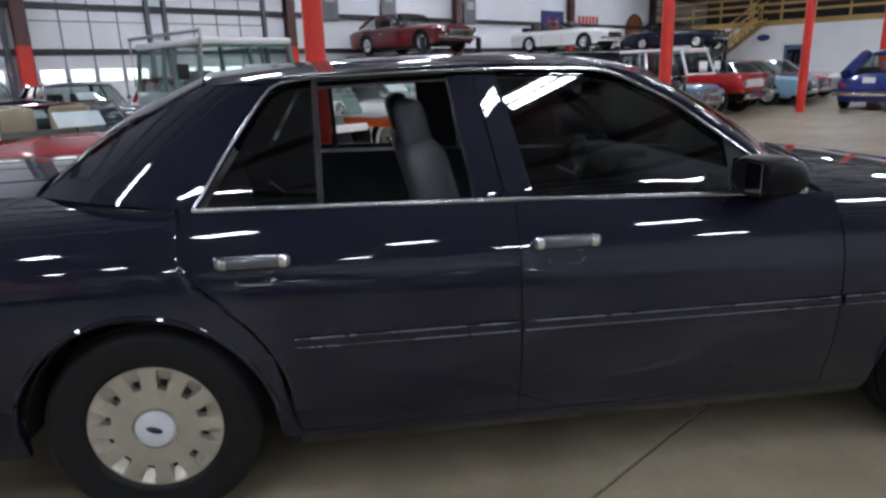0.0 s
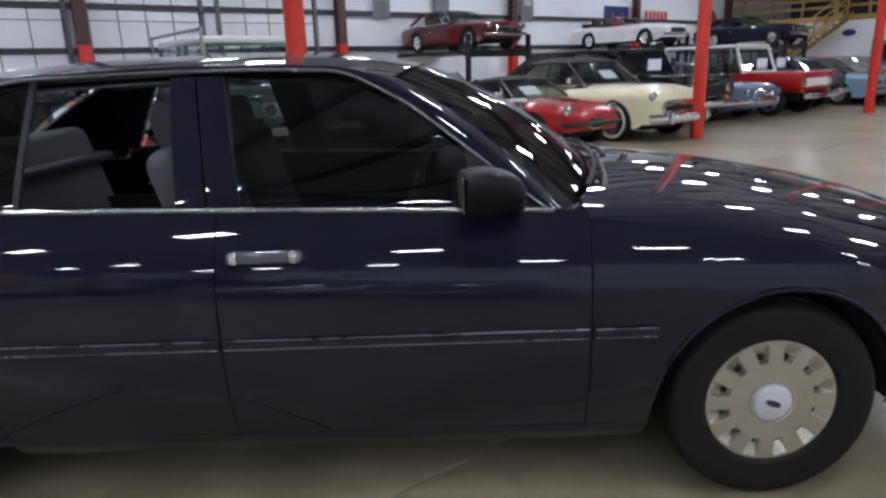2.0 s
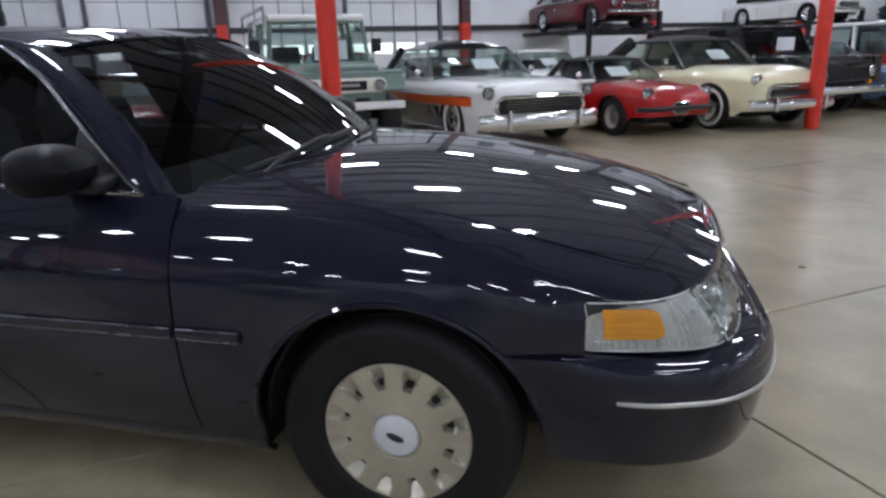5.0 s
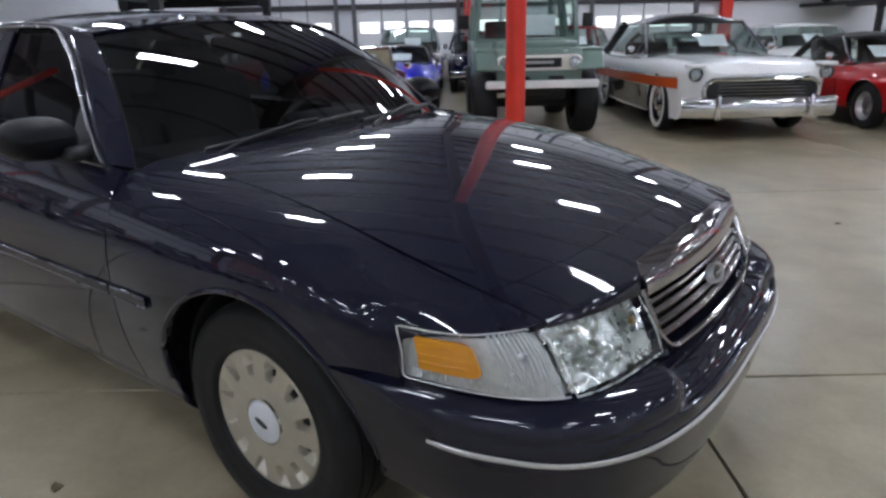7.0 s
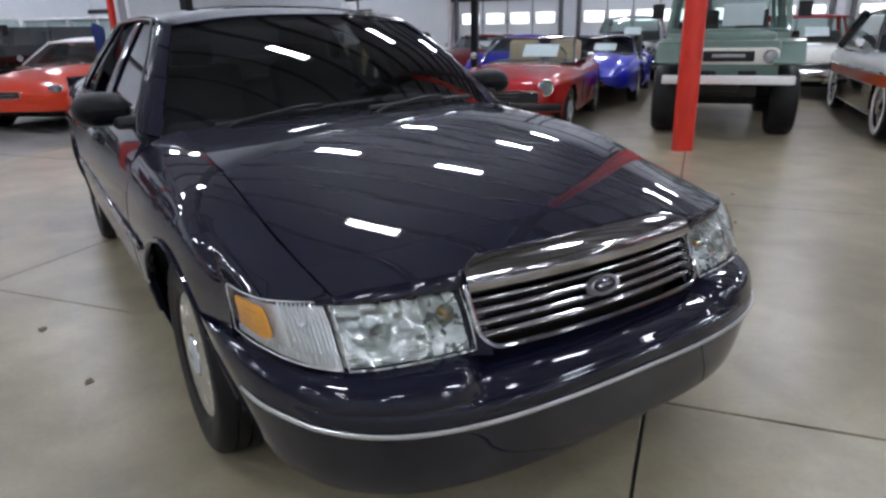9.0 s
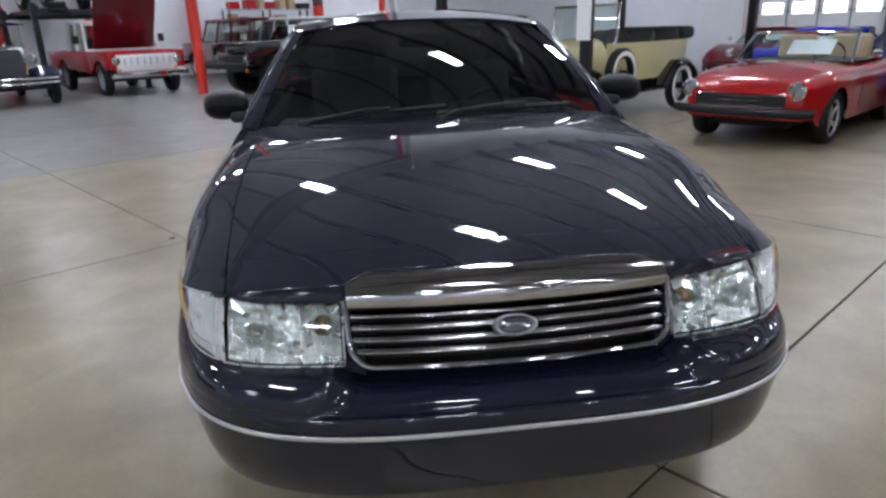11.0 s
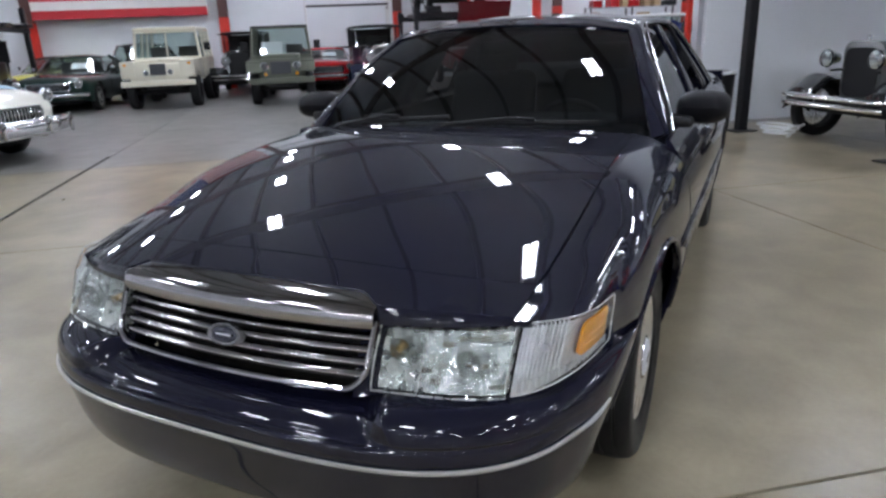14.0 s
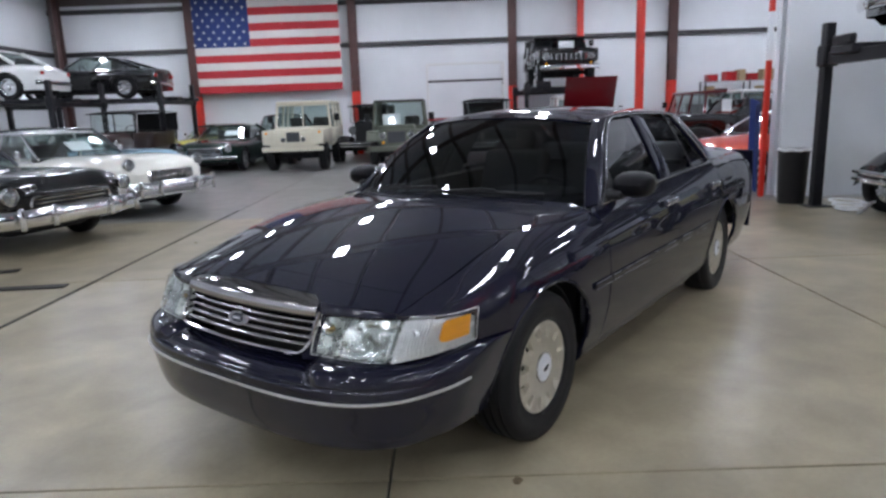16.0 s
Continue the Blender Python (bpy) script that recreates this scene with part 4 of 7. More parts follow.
# ---- trim on the flanks ----
STRIP_GLINT = mat("strip_edge_glint", (0.16, 0.16, 0.18), 0.28, 0.9, var=0.1)
def rub_strip(x0, x1, s):
    def fn(a, b):
        x = x0 + (x1 - x0) * a
        ang = math.pi * b
        z = 0.628 - 0.017 * math.cos(ang)
        return (x, side_y(x, z) + 0.001 + 0.010 * max(0.0, math.sin(ang)) ** 0.35, z)

    return sheet(fn, 20, 14)


for s in (1, -1):
    for x0, x1 in ((-0.985, -0.272), (-0.258, 0.846), (0.862, 1.055)):
        strip = add_panel("rub_strip", rub_strip(x0, x1, s), s, NAVY, thick=0, label="body-coloured rub strip")
        # lighter beads stand for the highlights along the strip's two edges
        for z in (0.6425, 0.6135):
            add_panel("edge", tube([(x, side_y(x, z) + 0.0090, z) for x in np.linspace(x0 + 0.004, x1 - 0.004, 12)], 0.0026, 8), s, STRIP_GLINT, strip, thick=0, label="thin lighter line standing for the edge highlight")

    def handle(x):
        y = side_y(x, 0.89)
        h = add_panel("door_handle", moved(box(0.225, 0.034, 0.041, (0, 0, 0), 0.015, 3), x, y + 0.014, 0.892), s, BLACK_HANDLE, thick=0, label="dark pull-up door handle")
        add_panel("cup", moved(box(0.13, 0.02, 0.05, (0, 0, 0), 0.02, 3), x + 0.0, y + 0.0, 0.842), s, BLACK, h, thick=0)
        add_panel("cup_lip", tube([(x - 0.06, y + 0.012, 0.835), (x - 0.045, y + 0.014, 0.82), (x + 0.045, y + 0.014, 0.82), (x + 0.06, y + 0.012, 0.835)], 0.006, 6), s, BLACK_HANDLE, h, thick=0)
        for e in (-0.088, 0.088):
            add_panel("boss", moved(box(0.034, 0.038, 0.042, (0, 0, 0), 0.014, 3), x + e, y + 0.014, 0.892), s, CHROME, h, thick=0)

    BLACK_HANDLE = mat("dark_metallic_handle", (0.14, 0.145, 0.17), 0.2, 0.6, coat=1.0)
    handle(-0.115)
    handle(-1.085)
    # mirror: a rounded pod on a short arm with a sail plate
    pod = bmesh.new()
    bmesh.ops.create_uvsphere(pod, u_segments=28, v_segments=18, radius=1.0)
    for v in pod.verts:
        e = 0.72
        v.co = Vector((math.copysign(abs(v.co.x) ** e, v.co.x) * 0.105, math.copysign(abs(v.co.y) ** e, v.co.y) * 0.104, math.copysign(abs(v.co.z) ** e, v.co.z) * 0.068))
        v.co.z += 0.25 * max(0.0, v.co.x) * (-1 if v.co.z > 0 else 0.4) * 0.6
        v.co.x = max(v.co.x, -0.072)
    mirror = add_panel("door_mirror", moved(pod, 0.545, 0.972, 1.07, 0, 0, -8), s, MIRROR_SHELL, thick=0, label="black door mirror")
    add_panel("arm", box(0.12, 0.12, 0.05, (0.60, 0.885, 1.02), 0.02, 3), s, BLACK, mirror, thick=0)
    add_panel("mirror_glass", box(0.006, 0.165, 0.10, (0.474, 0.965, 1.07), 0.002, 1), s, MIRROR_GLASS, mirror, thick=0)
    sail = sheet(lambda a, b: (0.49 + 0.235 * a, upper_y(0.5 + 0.2 * a, 1.0 + 0.17 * b * (1 - a)) + 0.004, belt(0.6) - 0.012 + (top_line(0.49 + 0.235 * a) - 0.97) * b * 0.95), 8, 6)
    add_panel("sail_plate", sail, s, BLACK, mirror, thick=0.008)

# ---- wheels ----
tyre_prof = [(0.205, 0.085), (0.222, 0.100), (0.235, 0.104), (0.24, 0.103), (0.27, 0.112), (0.315, 0.110), (0.322, 0.106), (0.335, 0.092), (0.342, 0.068), (0.335, 0.066), (0.335, 0.060), (0.344, 0.058), (TYRE, 0.026), (0.337, 0.024), (0.337, 0.017), (TYRE, 0.015), (TYRE, -0.015), (0.337, -0.017), (0.337, -0.024), (TYRE, -0.026), (0.3435, -0.06), (0.335, -0.092), (0.315, -0.110), (0.27, -0.112), (0.222, -0.10), (0.205, -0.085)]
tyre_mesh = mesh_of("tyre", lathe(tyre_prof, 72, "y", close=True), RUBBER)


SLOTS = 12


def cover_bm():
    """A wheel cover with a domed field, twelve scooped slots near the rim and a raised cap; outside is +y."""
    seg = SLOTS * 16
    radii = [0.066, 0.075, 0.10, 0.125, 0.138, 0.142, 0.148, 0.158, 0.164, 0.170, 0.180, 0.190, 0.198, 0.203, 0.209, 0.215, 0.219]

    def fn(a, b):
        r = radii[min(int(round(b * (len(radii) - 1))), len(radii) - 1)]
        ang = 2 * math.pi * a
        ph = abs((a * SLOTS) % 1.0 - 0.5) * 2
        y = 0.030 - 0.10 * (r - 0.062) ** 1.6
        wide = 0.34 + 0.16 * (r - 0.14) / 0.06
        inside = 1.0 if ph < wide - 0.04 else 0.0
        if 0.140 < r < 0.204:
            fall = 0.030 if r < 0.160 else 0.030 * (1 - ((r - 0.160) / 0.044)) ** 0.9
            y -= fall * inside
        if r > 0.21:
            y -= 0.014 * ((r - 0.21) / 0.009) ** 1.5
        return (r * math.cos(ang), y, r * math.sin(ang))

    bm = sheet(fn, seg, len(radii) - 1, us=[i / seg for i in range(seg + 1)])
    bmesh.ops.remove_doubles(bm, verts=bm.verts, dist=1e-5)
    bmesh.ops.recalc_face_normals(bm, faces=bm.faces)
    return bm


cover_mesh = mesh_of("wheel_cover", cover_bm(), CAP, 24)
hole_mesh = mesh_of("slot", prism([(0.141, -0.0085), (0.141, 0.0085), (0.150, 0.0115), (0.1615, 0.0125), (0.1615, -0.0125), (0.150, -0.0115)], 0.006, "y", 0.001), DARK)
collar_mesh = mesh_of("collar", lathe([(0.064, 0.024), (0.066, 0.034), (0.072, 0.034), (0.076, 0.022)], 40, "y"), CHROME)
cap_mesh = mesh_of("hub_cap", lathe([(0.0, 0.043), (0.052, 0.041), (0.061, 0.037), (0.065, 0.024)], 40, "y"), CAP_WHITE)
ovl = lathe([(0.0, 0.0445), (0.026, 0.0435), (0.027, 0.041)], 28, "y")
bmesh.ops.scale(ovl, vec=(1, 1, 0.42), verts=ovl.verts)
oval_mesh = mesh_of("badge", ovl, EMBLEM_BLUE)
rim_mesh = mesh_of("rim", lathe([(0.0, -0.02), (0.19, -0.02), (0.205, 0.0), (0.21, 0.085), (0.222, 0.09)], 48, "y"), DARK)
for x in (WB, -WB):
    for s in (1, -1):
        w = shared("wheel", rim_mesh, sedan, pose(x, s * 0.815, HUB, 0, 0, 0 if s > 0 else 180))
        shared("tyre", tyre_mesh, w, None, "black tyre")
        shared("wheel_cover", cover_mesh, w, pose(0, 0.068, 0), "silver slotted wheel cover")
        for k in range(SLOTS):
            shared("slot", hole_mesh, w, pose(0, 0.068 + 0.003, 0, 0, -360 * (k + 0.5) / SLOTS, 0))
        shared("collar", collar_mesh, w, pose(0, 0.068, 0))
        shared("hub_cap", cap_mesh, w, pose(0, 0.068, 0))
        shared("badge", oval_mesh, w, pose(0, 0.068, 0, 0, 20 * s, 0))

for c in (WB, -WB):
    for s in (1, -1):
        pts = []
        for k in range(41):
            ang = math.pi * (0.02 + 0.96 * k / 40)
            x, z = c + (ARCH + 0.004) * math.cos(ang), HUB + (ARCH + 0.004) * math.sin(ang)
            pts.append((x, side_y(x, z) - 0.002, z))
        add_panel("arch_lip", tube(pts, 0.009, 8), s, NAVY, thick=0)

# wheel houses, floor pan and inner body: dark, so that nothing shows through
for x in (WB, -WB):
    for s in (1, -1):
        house = sheet(lambda a, b: (x + (ARCH + 0.012) * math.cos(math.pi * a), 0.55 + 0.325 * b, HUB + (ARCH + 0.012) * math.sin(math.pi * a) - 0.02), 20, 3)
        add_panel("wheel_house", house, s, DARK, thick=0.01)
        add_panel("wheel_house_wall", box(0.86, 0.02, 0.62, (x, 0.545, 0.52)), s, DARK, thick=0)
part("floor_pan", join(box(2.06, 1.72, 0.10, (0, 0, 0.255), 0.02), box(4.7, 1.05, 0.14, (-0.15, 0, 0.27), 0.02), box(0.3, 1.2, 0.3, (1.98, 0, 0.5), 0.02), box(0.9, 1.5, 0.4, (-2.3, 0, 0.6), 0.05)), DARK, sedan)
for s in (1, -1):
    inner = sheet(lambda a, b: (-1.02 + 1.86 * a, side_y(-1.02 + 1.86 * a, 0.28 + (belt(-1.02 + 1.86 * a) - 0.29) * b) - 0.075, 0.28 + (belt(-1.02 + 1.86 * a) - 0.29) * b), 12, 8)
    add_panel("door_lining", inner, s, DASH, thick=0.03)
part("bulkhead", box(0.05, 1.6, 0.62, (0.86, 0, 0.62)), DARK, sedan)
part("rear_shelf", box(0.5, 1.3, 0.04, (-1.55, 0, 1.03), 0.01), DASH, sedan)
part("head_lining", sheet(lambda a, b: (lambda p: (p[0], p[1] * 0.97, p[2] - 0.045))(roof_fn(0.03 + 0.93 * a, b)), 10, 12, thick=0.008), CLOTH, sedan)


# seats, dash, wheel
def seat(x, y, w):
    base = box(0.52, w, 0.2, (x + 0.02, y, 0.56), 0.07, 3)
    bk = moved(box(0.15, w, 0.62, (0, 0, 0.31), 0.06, 3), x - 0.24, y, 0.58, 0, -16, 0)
    st = part("seat", base, CLOTH, sedan, "grey cloth seat")
    part("backrest", bk, CLOTH, st)
    return st


for y in (0.36, -0.36):
    st = seat(-0.12, y, 0.54)
    part("headrest", moved(box(0.11, 0.26, 0.2, (0, 0, 0.1), 0.045, 3), -0.52, y, 1.13, 0, -14, 0), CLOTH, st)
seat(-1.08, 0, 1.3)
part("dashboard", join(box(0.4, 1.5, 0.22, (0.66, 0, 0.88), 0.06, 3), moved(box(0.25, 0.5, 0.12, (0, 0, 0), 0.04, 3), 0.52, 0.36, 0.97)), DASH, sedan)
ring = [(0.30 + 0.075 * math.sin(a), 0.36 + 0.19 * math.cos(a), 0.90 + 0.175 * math.sin(a)) for a in [2 * math.pi * k / 32 for k in range(32)]]
part("steering_wheel", join(tube(ring, 0.014, 8, closed=True), box(0.05, 0.34, 0.05, (0.31, 0.36, 0.89), 0.02)), DASH, sedan)
part("rear_view_mirror", box(0.03, 0.24, 0.07, (0.30, 0, 1.33), 0.015), BLACK, sedan)

# wipers
for y0, y1 in ((-0.62, 0.02), (-0.02, 0.62)):
    pts = []
    for k in range(9):
        t = y0 + (y1 - y0) * k / 8
        a = 0.99 - 0.055 * (k / 8) ** 1.0
        p = Vector(screen_fn(a, (t / 0.80 + 1) / 2))
        pts.append(p + Vector((0.018, 0, 0.018)))
    wp = part("wiper", tube(pts, 0.010, 6), BLACK, sedan)
    arm = [pts[0] + Vector((0.06, 0, -0.015)), pts[1] + Vector((0.05, 0, 0.008)), pts[4] + Vector((0.012, 0, 0.02)), pts[5] + Vector((0.006, 0, 0.014))]
    part("arm", tube(arm, 0.008, 6), BLACK, wp)

# ---- kit for the parked cars: x forward, origin on the ground under the front axle ----
SOUTH, EAST, NORTH, WEST = -90.0, 0.0, 90.0, 180.0
HEADGLASS = mat("headlamp_glass", (0.34, 0.36, 0.37), 0.12, 0.7, var=0.2, scale=18, coat=1.0)
TAIL_RED = mat("red_tail_lens", (0.4, 0.01, 0.01), 0.2, coat=1.0)
CANVAS = mat("black_hood_canvas", (0.02, 0.02, 0.022), 0.8, var=0.2, scale=20, bump=0.2)
WHEELS = {}


def wheel_meshes(R, width, style):
    """Tyre, rim and trim of one wheel pattern; outside is +y."""
    key = (R, width, style)
    if key in WHEELS:
        return WHEELS[key]
    h = width / 2
    r = R * (0.62 if style in ("chrome", "steel", "disc") else 0.58 if style == "offroad" else 0.7)
    prof = [(r, h * 0.8), (r + 0.03 * R, h), (R * 0.86, h * 1.05), (R * 0.95, h * 0.92), (R, h * 0.6), (R, -h * 0.6), (R * 0.95, -h * 0.92), (R * 0.86, -h * 1.05), (r, -h * 0.8)]
    tyre = mesh_of("tyre", lathe(prof, 40, "y", close=True), RUBBER)
    extra = []
    if style in ("whitewall", "wire"):
        extra.append(("whitewall", mesh_of("whitewall", lathe([(r * 1.0, h * 0.86), (r + 0.03 * R, h + 0.006), (R * 0.84, h * 1.05 + 0.006), (R * 0.88, h * 1.0)], 40, "y"), WHITEWALL), "white sidewall"))
    if style == "wire":
        bms = [lathe([(r * 0.9, h * 0.9), (r, h * 0.95), (r, -h * 0.5), (r * 0.92, -h * 0.5)], 32, "y"), lathe([(0.0, h * 1.15), (0.05, h * 1.1), (0.055, 0.0)], 16, "y")]
        for k in range(24):
            a = 2 * math.pi * k / 24
            b = a + (0.3 if k % 2 else -0.3)
            bms.append(tube([(0.05 * math.cos(b), h * (0.9 if k % 2 else 0.1), 0.05 * math.sin(b)), (r * 0.95 * math.cos(a), h * 0.2, r * 0.95 * math.sin(a))], 0.004, 4))
        rim = mesh_of("wheel", join(*bms), CHROME if R < 0.36 else BLACK)
    elif style in ("steel", "offroad"):
        rim = mesh_of("wheel", lathe([(0.0, h * 0.55), (r * 0.32, h * 0.55), (r * 0.36, h * 0.3), (r * 0.75, h * 0.2), (r * 0.88, h * 0.7), (r * 1.02, h * 0.85)], 32, "y"), STEEL if style == "steel" else DARK)
    elif style == "alloy":
        bms = [lathe([(r * 0.86, h * 0.7), (r * 0.94, h * 0.92), (r * 1.02, h * 0.9), (r * 1.0, -h * 0.5)], 36, "y"), lathe([(0.0, h * 0.8), (r * 0.22, h * 0.78), (r * 0.25, h * 0.3)], 20, "y")]
        for k in range(5):
            bms.append(moved(box(r * 0.72, h * 0.3, r * 0.2, (r * 0.52, h * 0.62, 0), 0.01, 1), 0, 0, 0, 0, 72 * k, 0))
        rim = mesh_of("wheel", join(*bms), STEEL)
        extra.append(("brake_disc", mesh_of("brake_disc", lathe([(0.0, h * 0.1), (r * 0.8, h * 0.1)], 24, "y"), DARK), ""))
    else:
        rim = mesh_of("wheel", lathe([(0.0, h * 1.1), (r * 0.3, h * 1.05), (r * 0.42, h * 0.75), (r * 0.8, h * 0.78), (r * 0.9, h * 0.95), (r * 1.02, h * 0.9)], 36, "y"), CHROME)
    WHEELS[key] = (rim, tyre, extra)
    return WHEELS[key]


def add_wheels(car, wb, track, R, width=0.19, style="chrome", steer=0.0):
    rim, tyre, extra = wheel_meshes(R, width, style)
    for x in (0.0, -wb):
        for s in (1, -1):
            w = shared("wheel", rim, car, pose(x, s * track / 2, R, 0, 0, (0 if s > 0 else 180) + (steer if x == 0 else 0)))
            shared("tyre", tyre, w)
            for nm, me, lb in extra:
                shared(nm, me, w, None, lb)


def headlamps(car, x, y, z, r, rim=CHROME, tilt=0.0):
    for s in (1, -1):
        ring = part("headlamp", moved(lathe([(r * 0.9, -r * 0.6), (r * 1.15, -0.01), (r * 1.12, 0.02), (r * 0.98, 0.025)], 28, "x"), x, s * y, z, 0, tilt, 0), rim, car, "round headlamp in a bright ring")
        part("lens", moved(lathe([(0.0, 0.035), (r * 0.5, 0.03), (r, 0.012)], 28, "x"), x, s * y, z, 0, tilt, 0), HEADGLASS, ring)


def bar_bumper(car, x, width, z, h=0.14, sweep=0.12, name="front_bumper", guards=(0.35,), mt=CHROME, d=1):
    def fn(a, b):
        t = 2 * a - 1
        ang = math.pi * (b - 0.5)
        return (x + d * (-sweep * abs(t) ** 3 + 0.05 * math.cos(ang)), width / 2 * t, z + h / 2 * math.sin(ang))

    bp = part(name, sheet(fn, 20, 8, thick=0.006), mt, car, "bright bumper bar")
    for g in guards:
        for s in (1, -1):
            part("overrider", box(0.06, 0.055, h * 1.3, (x + d * 0.05, s * g * width / 2 * 1.4, z + 0.01), 0.024, 3), mt, bp)
    return bp


def smooth_body(S):
    """Body below the glass. S: front and rear reach from the front axle, widths, and knots of its top line."""
    f, r, wb, R, W = S["front"], S["rear"], S["wb"], S["R"], S["W"]
    top = knots(*S["top"])
    plan = knots([-r, -r + 0.12, -r + 0.5, -wb, -wb / 2, 0, f - 0.35, f - 0.08, f], [W * 0.36, W * 0.42, W * 0.47, W * 0.495, W * 0.5, W * 0.495, W * 0.455, W * 0.40, W * 0.34])
    sill, arch, n = S.get("sill", 0.24), R + S.get("gap", 0.045), S.get("square", 3.2)
    mid = S.get("mid", 0.62)

    def low(x):
        z = sill
        if x > f - 0.3:
            z = sill + 0.08
        for c, cover in ((0.0, 0.0), (-wb, S.get("skirt", 0.0))):
            if abs(x - c) < arch:
                z = max(z, R + math.sqrt(arch**2 - (x - c) ** 2) - cover)
        return z

    xs = {-r, f}
    xs.update(np.linspace(-r, f, 44).tolist())
    for c in (0.0, -wb):
        xs.update(c + arch * math.cos(math.pi * k / 14) for k in range(15))
        xs.update((c + arch + 0.002, c - arch - 0.002))
    xs = sorted(x for x in xs if -r <= x <= f)

    def fn(a, b):
        x = xs[int(round(a * (len(xs) - 1)))]
        w, zt, zl = plan(x), top(x), low(x)
        zm = min(mid, zt - 0.04)
        if b < 0.55:
            th = (b / 0.55) * math.pi / 2
            z = zm + (zt - zm) * math.cos(th) ** (2 / n)
            y = w * math.sin(th) ** (2 / n)
            # raised wings beside the bonnet
            ridge = S.get("ridge", 0.0) * math.exp(-((y / w - 0.86) / 0.12) ** 2) * step(-wb * 0.4, 0.0, x) * (1 - step(0.0, 0.2, zt - 2))
            z += ridge
        else:
            q = (b - 0.55) / 0.45
            z = zm + (zl - zm) * q
            y = w - 0.06 * max(0.0, (mid - z)) ** 1.5 * 1.5
        if z < zl:
            z = zl
        return (x, y, z)

    vs = [0.0, 0.06, 0.12, 0.18, 0.24, 0.30, 0.35, 0.40, 0.44, 0.48, 0.51, 0.53, 0.55, 0.62, 0.7, 0.78, 0.86, 0.94, 1.0]
    bm = sheet(fn, len(xs) - 1, 1, mirror=True, us=[i / (len(xs) - 1) for i in range(len(xs))], vs=vs)
    bmesh.ops.recalc_face_normals(bm, faces=bm.faces)
    # close nose and tail
    for x in (-r, f):
        ring = [e for e in bm.edges if e.is_boundary and all(abs(v.co.x - x) < 1e-4 for v in e.verts)]
        if ring:
            bmesh.ops.holes_fill(bm, edges=ring)
            vs_end = sorted({v for e in ring for v in e.verts}, key=lambda v: math.atan2(v.co.z - 0.5, v.co.y))
            try:
                bm.faces.new(vs_end)
            except ValueError:
                pass
    bmesh.ops.recalc_face_normals(bm, faces=bm.faces)
    return bm, top, plan, low


def cabin(car, S, top, plan, roof_mat, glass=GLASS_CLEAR):
    """Pillars, roof and glass: four base points and four roof points along the car."""
    xb0, xr0, xr1, xb1 = S["cab"]  # screen foot, screen head, rear head, rear foot
    H, W = S["H"], S["W"]
    in_b, in_t = S.get("tuck", (0.06, 0.2))
    yb, yt = W / 2 - in_b, W / 2 - in_t

    def base(x):
        return top(x) - 0.02

    zh = H - S.get("crown", 0.07)

    def roof_fn2(a, b):
        t = 2 * b - 1
        x = xr1 - 0.03 + (xr0 + 0.05 - xr1 + 0.03) * a
        x += 0.06 * (1 - t * t) * (2 * a - 1)
        return (x, (yt + 0.012) * t, zh + (H - zh) * (1 - abs(t) ** 2.6) * math.sin(math.pi * min(max(a, 0.0), 1.0)) ** 0.4)

    part("roof", sheet(roof_fn2, 24, 16, thick=0.03), roof_mat, car)
    sc = part("windscreen", sheet(lambda a, b: (xb0 + (xr0 - xb0) * a + 0.10 * (1 - (2 * b - 1) ** 2), (yb + (yt - yb) * a) * (2 * b - 1), base(xb0) + (zh - base(xb0)) * a), 6, 14), glass, car, "clear windscreen")
    bw = part("back_window", sheet(lambda a, b: (xb1 + (xr1 - xb1) * a - 0.06 * (1 - (2 * b - 1) ** 2), (yb + (yt - yb) * a) * (2 * b - 1), base(xb1) + (zh - base(xb1)) * a), 6, 14), glass, car)
    for w in (sc, bw):
        w.visible_shadow = False
    posts = S.get("posts", (0.5,))
    for s in (1, -1):
        sg = part("side_window", sheet(lambda a, b: ((xb1 + (xb0 - xb1) * a) + ((xr1 + (xr0 - xr1) * a) - (xb1 + (xb0 - xb1) * a)) * b, s * (yb + (yt - yb) * b), base(xb1 + (xb0 - xb1) * a) + (zh - base(xb1 + (xb0 - xb1) * a)) * b), 10, 5), glass, car)
        sg.visible_shadow = False
        for q, rad, mt in [(0.0, S.get("cpost", 0.05), roof_mat), (1.0, 0.024, CHROME)] + [(p, 0.026, roof_mat) for p in posts]:
            lo = Vector((xb1 + (xb0 - xb1) * q, s * yb, base(xb1 + (xb0 - xb1) * q)))
            hi = Vector((xr1 + (xr0 - xr1) * q, s * yt, zh))
            part("pillar", tube([lo, lo.lerp(hi, 0.5) + Vector((0, s * 0.01, 0)), hi], rad, 8), mt, car)
        part("belt_trim", tube([(x, s * (plan(x) - 0.02), top(x) - 0.055) for x in np.linspace(xb1, xb0, 8)], 0.012, 6), CHROME, car)
    if S.get("paper"):
        t = 0.42
        part("notice", moved(box(0.004, 0.42, 0.26, (0, 0, 0), 0.001, 1), xb0 + (xr0 - xb0) * t - 0.02, S["paper"] * 0.28, base(xb0) + (zh - base(xb0)) * t, 0, -math.degrees(math.atan2(xb0 - xr0, zh - base(xb0))), 0), PAPER, car, "white sale sheet inside the windscreen")
    interior(car, S, top)


